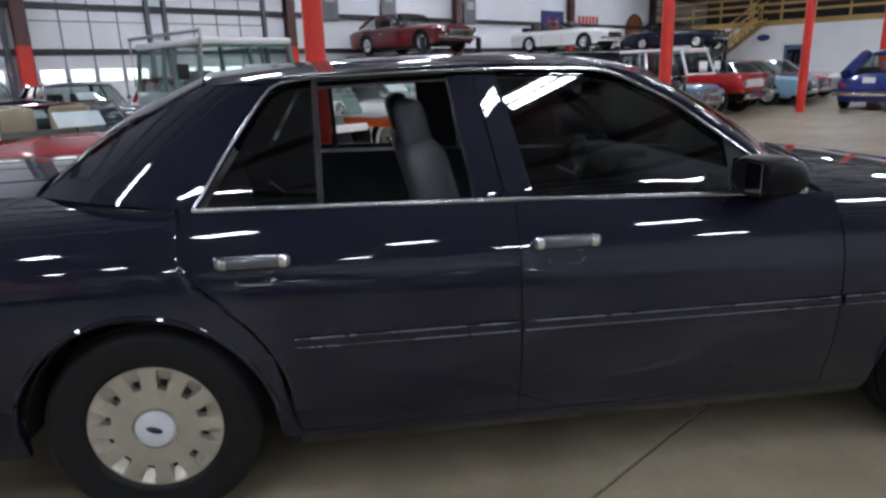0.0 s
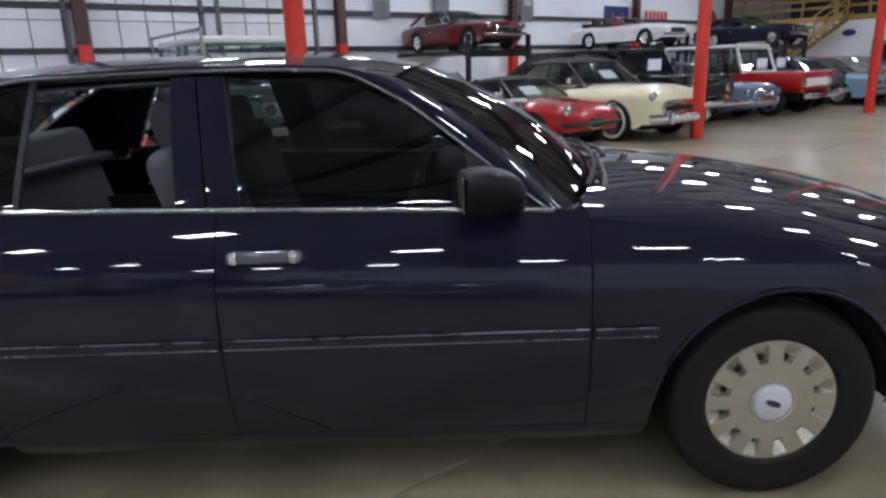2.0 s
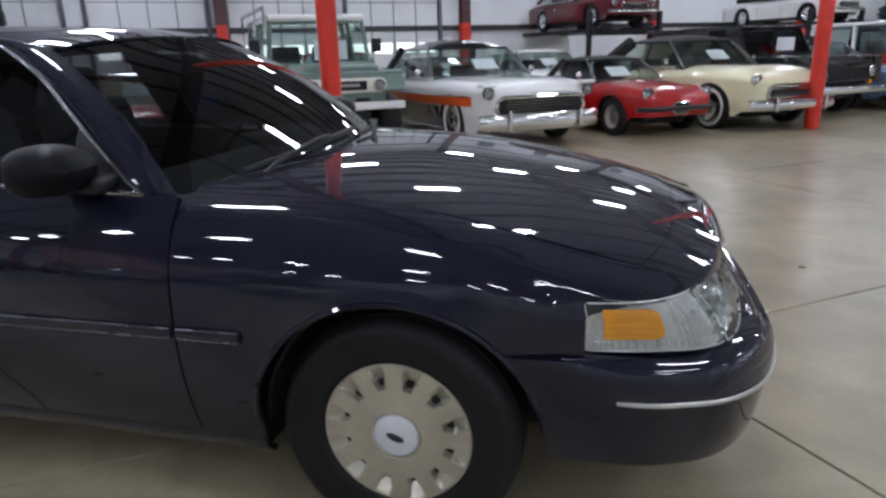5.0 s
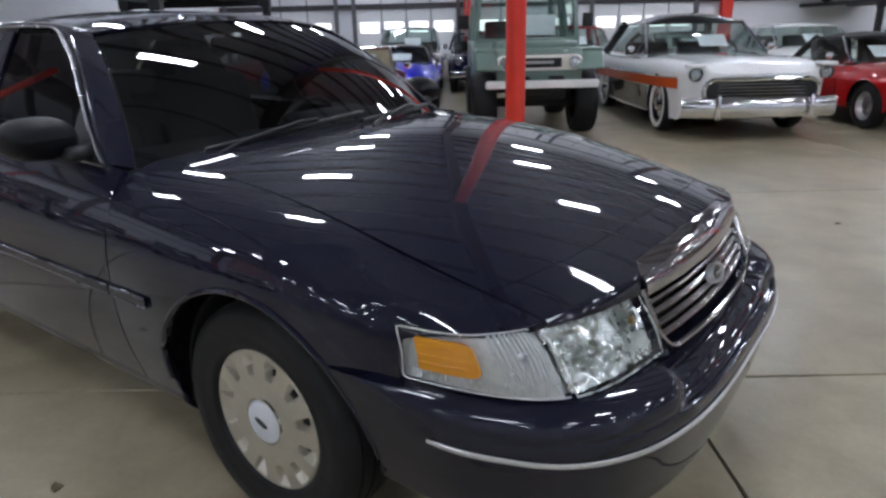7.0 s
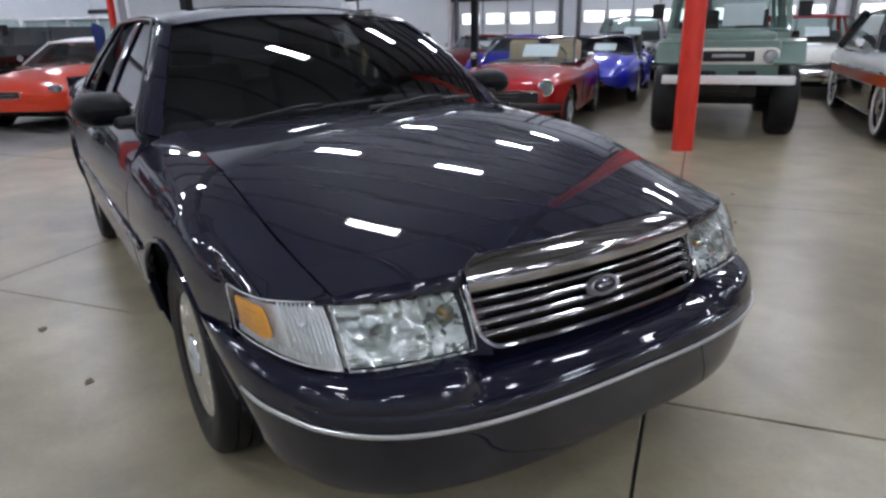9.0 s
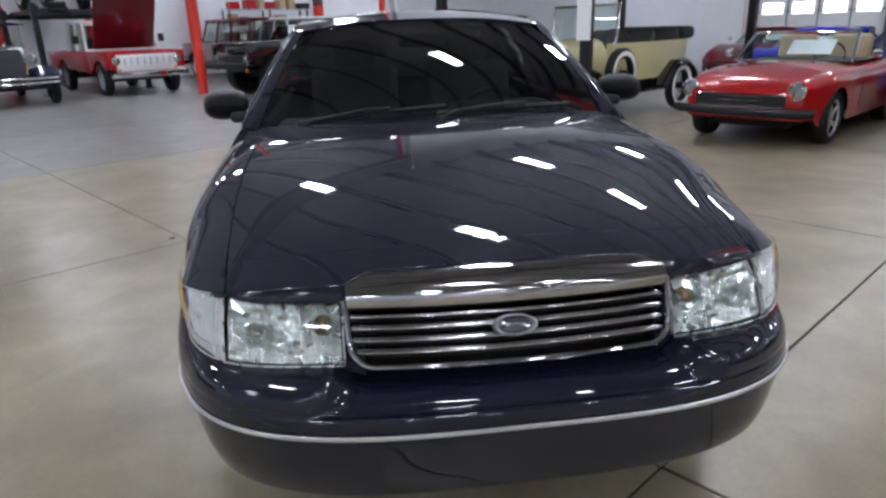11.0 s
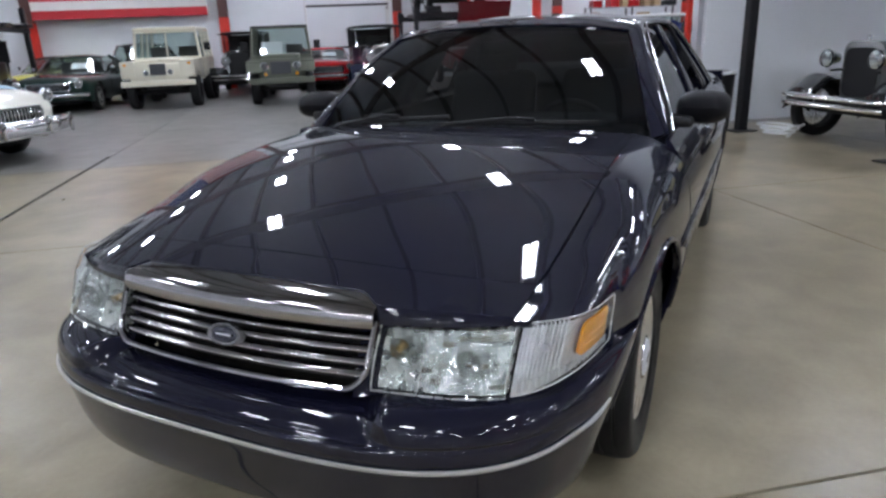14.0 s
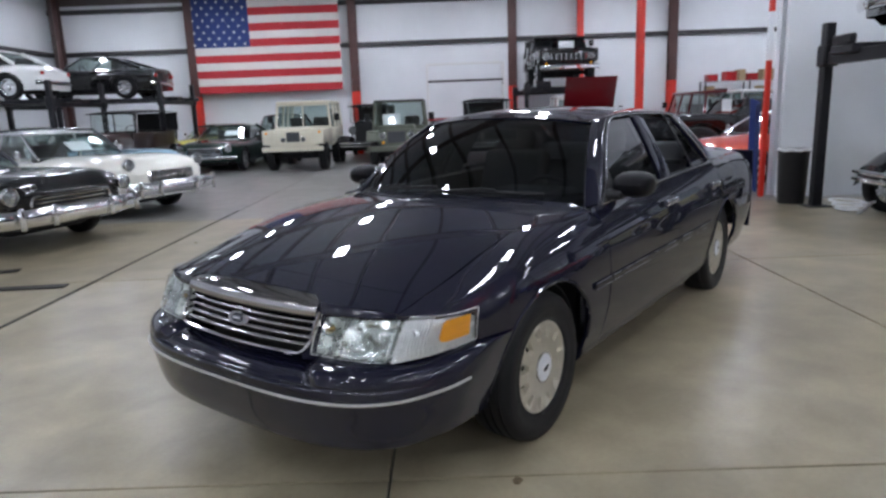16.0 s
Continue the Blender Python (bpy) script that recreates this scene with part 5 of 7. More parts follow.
def interior(car, S, top, dark=LEATHER):
    xb0, xr0, xr1, xb1 = S["cab"]
    W = S["W"]
    zb = 0.5
    part("cabin_floor", box(abs(xb0 - xb1), W - 0.3, 0.1, ((xb0 + xb1) / 2, 0, zb - 0.1), 0.02, 1), DARK, car)
    xm = (xb0 + xb1) / 2
    for y in ((W * 0.22, -W * 0.22)):
        st = part("seat", box(0.5, W * 0.36, 0.2, (xm, y, zb + 0.08), 0.06), dark, car)
        part("backrest", moved(box(0.14, W * 0.36, 0.55, (0, 0, 0.27), 0.05), xm - 0.25, y, zb + 0.1, 0, -12, 0), dark, st)
    part("dashboard", box(0.25, W - 0.35, 0.18, (xb0 - 0.18, 0, top(xb0) - 0.1), 0.05), BLACK, car)
    ring = [(xb0 - 0.42 + 0.06 * math.sin(a), W * 0.22 + 0.18 * math.cos(a), top(xb0) - 0.02 + 0.16 * math.sin(a)) for a in [2 * math.pi * k / 24 for k in range(24)]]
    part("steering_wheel", tube(ring, 0.012, 6, closed=True), BLACK, car)


def open_top(car, S, top, plan, frame_mat=CHROME, folded=None):
    """An open two-seater: framed screen, seats, folded hood."""
    xb0, xr0, xr1, xb1 = S["cab"]
    W, H = S["W"], S["H"]
    yb, yt = W / 2 - 0.12, W / 2 - 0.2
    zb = top(xb0) - 0.02
    g = part("windscreen", sheet(lambda a, b: (xb0 + (xr0 - xb0) * a + 0.08 * (1 - (2 * b - 1) ** 2), (yb + (yt - yb) * a) * (2 * b - 1), zb + (H - zb) * a), 5, 12), GLASS_CLEAR, car, "clear windscreen")
    g.visible_shadow = False
    pts = [(xb0, -yb, zb), (xr0, -yt, H)] + [(xr0 + 0.08 * (1 - t * t), yt * t, H) for t in np.linspace(-0.9, 0.9, 9)] + [(xr0, yt, H), (xb0, yb, zb)]
    part("screen_frame", tube(pts, 0.018, 8), frame_mat, car)
    part("cockpit", box(xb0 - xb1 - 0.1, W - 0.36, 0.02, ((xb0 + xb1) / 2 - 0.03, 0, top((xb0 + xb1) / 2) + 0.004), 0.008, 1), LEATHER, car)
    for y in (W * 0.2, -W * 0.2):
        part("seat", moved(box(0.16, W * 0.3, 0.42, (0, 0, 0.2), 0.06, 3), xb1 + 0.45, y, top(xb1) - 0.12, 0, -12, 0), S.get("trim", LEATHER), car)
    ring = [(xb0 - 0.38 + 0.06 * math.sin(a), W * 0.2 + 0.17 * math.cos(a), top(xb0) + 0.06 + 0.15 * math.sin(a)) for a in [2 * math.pi * k / 24 for k in range(24)]]
    part("steering_wheel", tube(ring, 0.011, 6, closed=True), BLACK, car)
    if folded:
        part("folded_hood", box(0.4, W - 0.4, 0.14, (xb1 + 0.05, 0, top(xb1) + 0.04), 0.06, 3), folded, car)
    if S.get("paper"):
        part("notice", moved(box(0.004, 0.5, 0.26, (0, 0, 0), 0.001, 1), (xb0 + xr0) / 2 - 0.02, S["paper"] * 0.25, (zb + H) / 2, 0, -math.degrees(math.atan2(xb0 - xr0, H - zb)), 0), PAPER, car, "white sale sheet inside the windscreen")


def underside(car, S):
    part("chassis", join(box(S["front"] + S["rear"] - 0.9, S["W"] * 0.55, 0.12, ((S["front"] - S["rear"]) / 2, 0, 0.26), 0.02, 1), box(S["wb"] - 2 * S["R"] - 0.16, S["W"] * 0.86, 0.1, (-S["wb"] / 2, 0, 0.28), 0.02, 1)), DARK, car)
    for c in (0.0, -S["wb"]):
        for s in (1, -1):
            part("wheel_house", sheet(lambda a, b: (c + (S["R"] + 0.05) * math.cos(math.pi * a), s * (S["W"] * 0.25 + S["W"] * 0.22 * b), S["R"] + (S["R"] + 0.05) * math.sin(math.pi * a) - 0.03), 12, 2, thick=0.01), DARK, car)
        part("axle_wall", box(2 * S["R"] + 0.1, S["W"] * 0.5, S["R"] * 1.6, (c, 0, S["R"] + 0.12), 0.02, 1), DARK, car)


def passenger_car(label, place, heading, S, body_mat, category="car", roof_mat=None, lift=0.0, group="parked cars"):
    m = BUILD @ pose(place[0], place[1], lift, 0, 0, heading)
    car = thing(S.get("name", "car"), label, category, m, group)
    bm, top, plan, low = smooth_body(S)
    part("body", bm, body_mat, car, sharp=50)
    underside(car, S)
    add_wheels(car, S["wb"], S["W"] - 0.26, S["R"], S.get("tyre", 0.18), S.get("wheel", "chrome"))
    if S.get("open"):
        open_top(car, S, top, plan, S.get("frame", CHROME), S.get("folded"))
    else:
        cabin(car, S, top, plan, roof_mat or body_mat, S.get("glass", GLASS_CLEAR))
    # shut lines of the doors and bonnet
    xb0, _, _, xb1 = S["cab"]
    for s in (1, -1):
        for x in S.get("doors", (xb0 - 0.1, xb0 - 1.15)):
            pts = [(x, s * (plan(x) - 0.06 * max(0.0, S.get("mid", 0.62) - z) ** 1.5 * 1.5 + 0.0005), z) for z in np.linspace(0.32, S.get("mid", 0.62) + 0.02, 5)]
            part("shut_line", tube(pts, 0.005, 5), DARK, car)
        part("door_handle", box(0.14, 0.025, 0.025, (xb0 - 1.0, s * (plan(xb0 - 1.0) + 0.006), S.get("mid", 0.62) - 0.02), 0.01), CHROME, car)
    f = S["front"]
    if S.get("lamp"):
        ly, lz, lr, lx = S["lamp"]
        headlamps(car, f + lx, ly, lz, lr, S.get("lamp_rim", CHROME), S.get("lamp_tilt", 0))
    gw, gz0, gz1, gx = S.get("grille", (0.9, 0.4, 0.6, 0.0))
    if gw:
        gr = part("grille", tube([(f + gx - 0.02 * (y / (gw / 2)) ** 2, y, z) for y, z in oval_outline(-gw / 2, gw / 2, gz0, gz1, S.get("gr_r", min(0.06, (gz1 - gz0) * 0.45)), 4)], S.get("gr_t", 0.018), 6, closed=True), CHROME, car, "chrome framed grille")
        part("backing", moved(prism(oval_outline(-gw / 2 + 0.015, gw / 2 - 0.015, gz0 + 0.01, gz1 - 0.01, S.get("gr_r", 0.02), 4), 0.02, "x"), f + max(gx - 0.022, -0.004), 0, 0), DARK, gr)
        nb = S.get("bars", 4)
        for k in range(nb):
            z = gz0 + (gz1 - gz0) * (k + 0.5) / nb
            part("bar", tube([(f + gx - 0.004 - 0.02 * (y / (gw / 2)) ** 2, y, z) for y in np.linspace(-gw / 2 + 0.02, gw / 2 - 0.02, 9)], S.get("bar_t", 0.010), 5), CHROME, gr)
        for k in range(S.get("teeth", 0)):
            y = -gw / 2 + gw * (k + 0.5) / S["teeth"]
            part("tooth", box(0.03, 0.03, gz1 - gz0 - 0.03, (f + gx - 0.02 * (y / (gw / 2)) ** 2, y, (gz0 + gz1) / 2), 0.008, 1), CHROME, gr)
    if S.get("bumper", True):
        bar_bumper(car, f + S.get("bx", 0.06), S["W"] * 0.97, S.get("bz", 0.45), S.get("bh", 0.15), S.get("bs", 0.16), guards=S.get("guards", (0.35,)), mt=S.get("bmat", CHROME))
        bar_bumper(car, -S["rear"] - 0.05, S["W"] * 0.95, S.get("bz", 0.45), S.get("bh", 0.15), 0.16, "rear_bumper", (), S.get("bmat", CHROME), -1)
    for s in (1, -1):
        part("tail_lamp", box(0.04, 0.14, 0.1, (-S["rear"] - 0.005, s * S["W"] * 0.34, 0.68), 0.02), TAIL_RED, car)
        part("mirror", lathe([(0.0, 0.03), (0.05, 0.02), (0.055, 0.0), (0.03, -0.04)], 16, "x"), CHROME, car, m=pose(xb0 - 0.25, s * (S["W"] / 2 + 0.06), top(xb0) + 0.08))
    return car, top, plan, low


# ---- square-built 4x4s and trucks ----
def cab_box(car, x0, x1, w, z0, z1, body, roof, lean=0.1, taper=0.06, side_posts=(0.5,), back=True, glass=GLASS_CLEAR, roof_h=0.07, split=False, over=0.04):
    """A glazed cab between x1 (rear) and x0 (front): posts, panes, roof."""
    yb, yt = w / 2, w / 2 - taper

    def pt(q, s, b):
        xf = x0 - lean * b
        xr = x1 + lean * 0.2 * b
        return Vector((xr + (xf - xr) * q, s * (yb + (yt - yb) * b), z0 + (z1 - z0) * b))

    for s in (1, -1):
        for q in (0.0, 1.0, *side_posts):
            part("pillar", tube([pt(q, s, 0), pt(q, s, 1)], 0.035, 6), body, car)
        g = part("side_window", sheet(lambda a, b: tuple(pt(a, s, b)), 3, 3), glass, car)
        g.visible_shadow = False
    g = part("windscreen", sheet(lambda a, b: tuple(pt(1.0, 1, b) * (1 - a) + pt(1.0, -1, b) * a), 3, 3), glass, car, "flat clear windscreen")
    g.visible_shadow = False
    for b in (0.03, 0.97):
        part("screen_rail", tube([pt(1.0, 1, b), pt(1.0, -1, b)], 0.03, 6), body, car)
    if split:
        part("screen_post", tube([pt(1.0, 1, 0).lerp(pt(1.0, -1, 0), 0.5), pt(1.0, 1, 1).lerp(pt(1.0, -1, 1), 0.5)], 0.02, 6), body, car)
    if back:
        g = part("back_window", sheet(lambda a, b: tuple(pt(0.0, 1, b) * (1 - a) + pt(0.0, -1, b) * a), 3, 3), glass, car)
        g.visible_shadow = False
    if roof:
        part("roof", box(abs(x0 - x1) - lean + 2 * over, 2 * yt + 2 * over, roof_h, ((x0 - lean + x1 + lean * 0.2) / 2, 0, z1 + roof_h / 2 - 0.01), 0.035, 3), roof, car)
    for y in (w * 0.22, -w * 0.22):
        st = part("seat", box(0.45, w * 0.3, 0.12, (x0 - 0.75, y, z0 - 0.18), 0.04), LEATHER, car)
        part("backrest", moved(box(0.12, w * 0.3, 0.5, (0, 0, 0.25), 0.04), x0 - 0.98, y, z0 - 0.2, 0, -8, 0), LEATHER, st)
    ring = [(x0 - 0.45 + 0.08 * math.sin(a), w * 0.22 + 0.2 * math.cos(a), z0 + 0.02 + 0.16 * math.sin(a)) for a in [2 * math.pi * k / 24 for k in range(24)]]
    part("steering_wheel", tube(ring, 0.012, 6, closed=True), BLACK, car)


def four_by_four(label, place, heading, S, body, roof=None, lift=0.0, name="off_roader", category="car"):
    """Boxy 4x4: bonnet, wings, tub, cab or screen, bumpers."""
    car = thing(name, label, category, BUILD @ pose(place[0], place[1], lift, 0, 0, heading), "parked cars")
    wb, W, R = S["wb"], S["W"], S["R"]
    f, r = S["front"], S["rear"]
    zf, zh, zb = S["floor"], S["hood"], S["belt"]
    hw = S["hood_w"]
    xs = S["screen"]  # foot of the screen
    part("bonnet", box(f - 0.08 - xs, hw, 0.14, ((f - 0.08 + xs) / 2, 0, zh - 0.07), 0.05, 3), body, car)
    part("engine_bay", box(f - 0.1 - xs, hw - 0.06, zh - zf - 0.1, ((f - 0.1 + xs) / 2, 0, (zh + zf) / 2 - 0.05), 0.02, 1), S.get("bay", body), car)
    arch = R + 0.09
    for s in (1, -1):
        if S.get("flat_wing"):
            wing = join(box(2 * arch + 0.06, (W - hw) / 2 + 0.06, 0.04, (0.02, s * (W / 2 - (W - hw) / 4 + 0.0), zb - S["flat_wing"]), 0.015, 2), moved(box(0.34, (W - hw) / 2 + 0.06, 0.04, (0, 0, 0), 0.015, 2), arch * 1.12 + 0.02, s * (W / 2 - (W - hw) / 4), zb - S["flat_wing"] - 0.1, 0, 52, 0))
            part("front_wing", wing, body, car)
        else:
            outline = [(xs, zf + 0.05)]
            outline += [(arch * math.cos(a) if abs(arch * math.cos(a)) < f else f, R + arch * math.sin(a)) for a in [math.pi - math.pi * k / 12 for k in range(13)] if R + arch * math.sin(a) > zf]
            outline += [(f, zf + 0.12), (f, zb - 0.02), (xs, zb)]
            outline = [(max(min(x, f), xs), z) for x, z in outline]
            part("front_wing", moved(prism(outline, max(0.12, (W - hw) / 2 + 0.02), "y", 0.012), 0, s * (W / 2 - max(0.12, (W - hw) / 2 + 0.02) / 2), 0), body, car)
        # tub side with the rear arch cut out
        o = [(xs, zf)]
        o += [(-wb + arch * math.cos(a), R + arch * math.sin(a)) for a in [math.pi * k / 12 for k in range(13)] if R + arch * math.sin(a) > zf]
        o += [(-r, zf), (-r, zb), (xs, zb)]
        part("body_side", moved(prism(o, 0.06, "y", 0.01), 0, s * (W / 2 - 0.03), 0), S.get("side_mat", body), car)
        for x in S.get("doors", ()):
            part("shut_line", box(0.008, 0.004, zb - zf - 0.12, (x, s * (W / 2 + 0.001), (zb + zf) / 2)), DARK, car)
        for nm, mt, z0, z1 in S.get("bands", ()):
            part(nm, box(f + r - 0.1, 0.008, z1 - z0, ((f - r) / 2, s * (W / 2 + 0.002), (z0 + z1) / 2)), mt, car)
    part("tailgate", box(0.06, W - 0.12, zb - zf, (-r + 0.03, 0, (zb + zf) / 2), 0.015), body, car)
    part("tub_floor", box(xs + r, W - 0.1, 0.06, ((xs - r) / 2, 0, zf + 0.08)), DARK, car)
    part("scuttle", box(0.25, W - 0.04, zb - zf, (xs - 0.1, 0, (zb + zf) / 2), 0.03), body, car)
    part("chassis", join(box(f + r - 0.2, 0.7, 0.12, ((f - r) / 2, 0, zf - 0.1), 0.02, 1), *[box(0.12, W - 0.3, 0.12, (x, 0, R), 0.03, 1) for x in (0.0, -wb)]), DARK, car)
    add_wheels(car, wb, W - 0.22 + S.get("stance", 0.0), R, S.get("tyre", 0.24), S.get("wheel", "offroad"))
    if S.get("cab"):
        c = S["cab"]
        cab_box(car, xs + 0.0, c["rear"], W - 0.06, zb, c["top"], c.get("post", body), roof, c.get("lean", 0.12), c.get("taper", 0.07), c.get("posts", (0.5,)), split=c.get("split", False), glass=c.get("glass", GLASS_CLEAR), roof_h=c.get("roof_h", 0.08))
    # face
    part("grille_panel", box(0.07, S.get("face_w", hw), zh - zf - 0.14, (f - 0.05, 0, (zh + zf) / 2 - 0.02), 0.03, 2), S.get("face", body), car)
    gw, g0, g1 = S["grille"]
    gr = part("grille", box(0.02, gw, g1 - g0, (f - 0.01, 0, (g0 + g1) / 2), 0.008, 1), S.get("grille_mat", BLACK), car)
    for k in range(S.get("slots", 8)):
        y = -gw / 2 + gw * (k + 0.5) / S.get("slots", 8)
        part("slat", box(0.012, 0.014, g1 - g0 - 0.02, (f + 0.003, y, (g0 + g1) / 2)), S.get("slat", DARK), gr)
    ly, lz, lr = S["lamp"]
    headlamps(car, f - 0.005 + S.get("lamp_out", 0.0), ly, lz, lr, S.get("lamp_ring", CHROME))
    for s in (1, -1):
        part("indicator", lathe([(0.0, 0.03), (0.035, 0.02), (0.04, 0.0)], 14, "x"), AMBER, car, m=pose(f - 0.02 - S.get("ind_back", 0.0), s * S.get("ind_y", ly + 0.24), S.get("ind_z", lz), 0, 0, 0))
    part("front_bumper", box(0.1, S.get("bump_w", W), S.get("bump_h", 0.13), (f + S.get("bump_x", 0.14), 0, S.get("bump_z", zf)), 0.02, 2), S.get("bump", CHROME), car, "straight bumper bar")
    for s in (1, -1):
        part("bumper_arm", box(0.25, 0.07, 0.08, (f + 0.02, s * 0.38, S.get("bump_z", zf)), 0.01, 1), DARK, car)
        part("mirror", box(0.03, 0.16, 0.2, (xs - 0.15, s * (W / 2 + 0.14), zb + 0.28), 0.02), BLACK, car)
    if S.get("paper"):
        part("notice", box(0.004, 0.5, 0.28, (xs - 0.06, S["paper"] * 0.35, zb + 0.22)), PAPER, car, "white sale sheet inside the windscreen")
    return car


# ---- pre-war cars ----
def sweep_wing(car, s, pts, w, body, inner):
    """A separate mudguard: a crowned strip along points in x and z."""
    n = len(pts) - 1

    def fn(a, b):
        q = a * n
        k = min(int(q), n - 1)
        x = pts[k][0] + (pts[k + 1][0] - pts[k][0]) * (q - k)
        z = pts[k][1] + (pts[k + 1][1] - pts[k][1]) * (q - k)
        t = 2 * b - 1
        return (x, s * (inner + w * b), z - 0.06 * abs(t) ** 2.5)

    return part("mudguard", sheet(fn, 30, 8, thick=0.012), body, car, "swept mudguard")


def vintage(label, place, heading, S, body, wing, name="vintage_car", lift=0.0):
    car = thing(name, label, "car", BUILD @ pose(place[0], place[1], lift, 0, 0, heading), "parked cars")
    wb, W, R = S["wb"], S["W"], S["R"]
    hz, hw, xs = S["hood"], S["hood_w"], S["screen"]
    rx = S.get("rad_x", 0.12)

    def hood_fn2(a, b):
        th = math.pi * b
        w = hw[0] + (hw[1] - hw[0]) * a
        x = rx + (xs - rx) * a
        z0 = 0.62
        zt = hz + 0.03 * a
        c, sn = math.cos(th), math.sin(th)
        return (x, w / 2 * math.copysign(abs(c) ** 0.55, c), z0 + (zt - z0) * abs(sn) ** 0.55)

    part("bonnet", sheet(hood_fn2, 10, 24, thick=0.01), body, car)
    for s in (1, -1):
        for k in range(14):
            part("louvre", box(0.012, 0.012, 0.22, (rx - 0.15 - 0.045 * k, s * (hw[0] / 2 + (hw[1] - hw[0]) / 2 * 0.45 + 0.004), hz - 0.28), 0.004, 1), body, car)
    # radiator shell and core
    o = oval_outline(-hw[0] / 2 - 0.03, hw[0] / 2 + 0.03, 0.5, hz + 0.03, 0.12, 5)
    sh = part("radiator_shell", moved(prism(o, 0.1, "x", 0.012), rx + 0.02, 0, 0), S.get("shell", CHROME), car, S.get("shell_label", "bright radiator shell"))
    part("core", moved(prism(oval_outline(-hw[0] / 2 + 0.02, hw[0] / 2 - 0.02, 0.54, hz - 0.04, 0.1, 5), 0.02, "x"), rx + 0.075, 0, 0), S.get("core", BLACK), sh)
    part("cap", lathe([(0.0, 0.07), (0.02, 0.06), (0.025, 0.0)], 12, "z"), CHROME, sh, m=pose(rx + 0.02, 0, hz + 0.03))
    # tub
    bz = S["belt"]

    def tub(a, b):
        x = xs + (-S["rear"] - xs) * a
        w = (hw[1] + (S["body_w"] - hw[1]) * step(0.0, 0.3, a)) / 2 * (1 - 0.18 * step(0.8, 1.0, a))
        z0 = 0.52
        q = b
        return (x, (w - 0.05 * (1 - q) ** 2), z0 + (bz - z0) * q)

    bm = sheet(tub, 16, 8, mirror=True)
    bmesh.ops.recalc_face_normals(bm, faces=bm.faces)
    bmesh.ops.solidify(bm, geom=bm.faces[:], thickness=0.03)
    part("tub", bm, body, car)
    part("tail", box(0.05, S["body_w"] * 0.8, bz - 0.55, (-S["rear"] + 0.03, 0, (bz + 0.55) / 2), 0.02), body, car)
    part("tub_floor", box(S["rear"] + xs, S["body_w"] - 0.2, 0.05, ((xs - S["rear"]) / 2, 0, 0.56)), DARK, car)
    for x in (xs - 0.95, -S["rear"] + 0.5):
        part("seat", join(box(0.5, S["body_w"] - 0.2, 0.2, (x + 0.2, 0, 0.75), 0.06), moved(box(0.15, S["body_w"] - 0.2, 0.5, (0, 0, 0.25), 0.06), x - 0.1, 0, 0.75, 0, -10, 0)), LEATHER, car)
    ring = [(xs - 0.45 + 0.08 * math.sin(a), 0.32 + 0.2 * math.cos(a), bz + 0.06 + 0.14 * math.sin(a)) for a in [2 * math.pi * k / 24 for k in range(24)]]
    part("steering_wheel", tube(ring, 0.012, 6, closed=True), BLACK, car)
    # screen
    sw, zt = S["body_w"] / 2 - 0.08, S["top"]
    part("screen_frame", tube([(xs - 0.02, -sw, bz), (xs - 0.08, -sw, zt), (xs - 0.08, sw, zt), (xs - 0.02, sw, bz)], 0.02, 8), CHROME, car)
    g = part("windscreen", sheet(lambda a, b: (xs - 0.02 - 0.06 * b, sw * (2 * a - 1), bz + (zt - bz) * b), 3, 3), GLASS_CLEAR, car, "clear upright windscreen")
    g.visible_shadow = False
    for s in (1, -1):
        wi = hw[0] / 2 + 0.12
        front = [(0.42, R * 1.15), (0.36, R * 1.75), (0.15, R * 2.18), (-0.15, R * 2.15), (-0.42, R * 1.65), (-0.62, R * 1.1), (-0.80, 0.40)]
        sweep_wing(car, s, front, W / 2 - wi + 0.02, wing, wi)
        back = [(-wb + 0.60, 0.40), (-wb + 0.42, R * 1.55), (-wb + 0.15, R * 2.12), (-wb - 0.15, R * 2.14), (-wb - 0.38, R * 1.75), (-wb - 0.5, R * 1.1)]
        sweep_wing(car, s, back, 0.28, wing, W / 2 - 0.28)
        part("running_board", box(wb - 1.3, 0.26, 0.04, (-wb / 2 - 0.1, s * (W / 2 - 0.14), 0.38), 0.01, 1), wing, car)
        part("lamp_bracket", tube([(rx + 0.05, s * 0.2, hz - 0.28), (rx + 0.16, s * S["lamp"][0], hz - 0.30)], 0.016, 6), CHROME, car)
        ly, lz, lr = S["lamp"]
        shell_l = part("headlamp", lathe([(0.0, -0.2), (lr * 0.55, -0.15), (lr * 0.95, -0.02), (lr * 1.08, 0.0), (lr, 0.025)], 24, "x"), S.get("drum", CHROME), car, "drum headlamp with a bright rim", m=pose(rx + 0.22, s * ly, lz))
        part("lens", lathe([(0.0, 0.04), (lr * 0.6, 0.034), (lr, 0.02)], 24, "x"), HEADGLASS, shell_l)
        if S.get("fog"):
            fg = part("driving_lamp", lathe([(0.0, -0.12), (0.07, -0.06), (0.095, 0.0), (0.085, 0.02)], 20, "x"), CHROME, car, m=pose(rx + 0.3, s * 0.24, 0.52))
            part("lens", lathe([(0.0, 0.03), (0.085, 0.02)], 20, "x"), HEADGLASS, fg)
    for z in (0.0, 0.09):
        bar_bumper(car, 0.52, W * 0.92, S.get("bz", 0.46) + z, 0.06, 0.06, guards=())
    part("chassis", box(S["rear"] + 0.4, 0.7, 0.14, ((0.4 - S["rear"]) / 2, 0, 0.46), 0.02, 1), DARK, car)
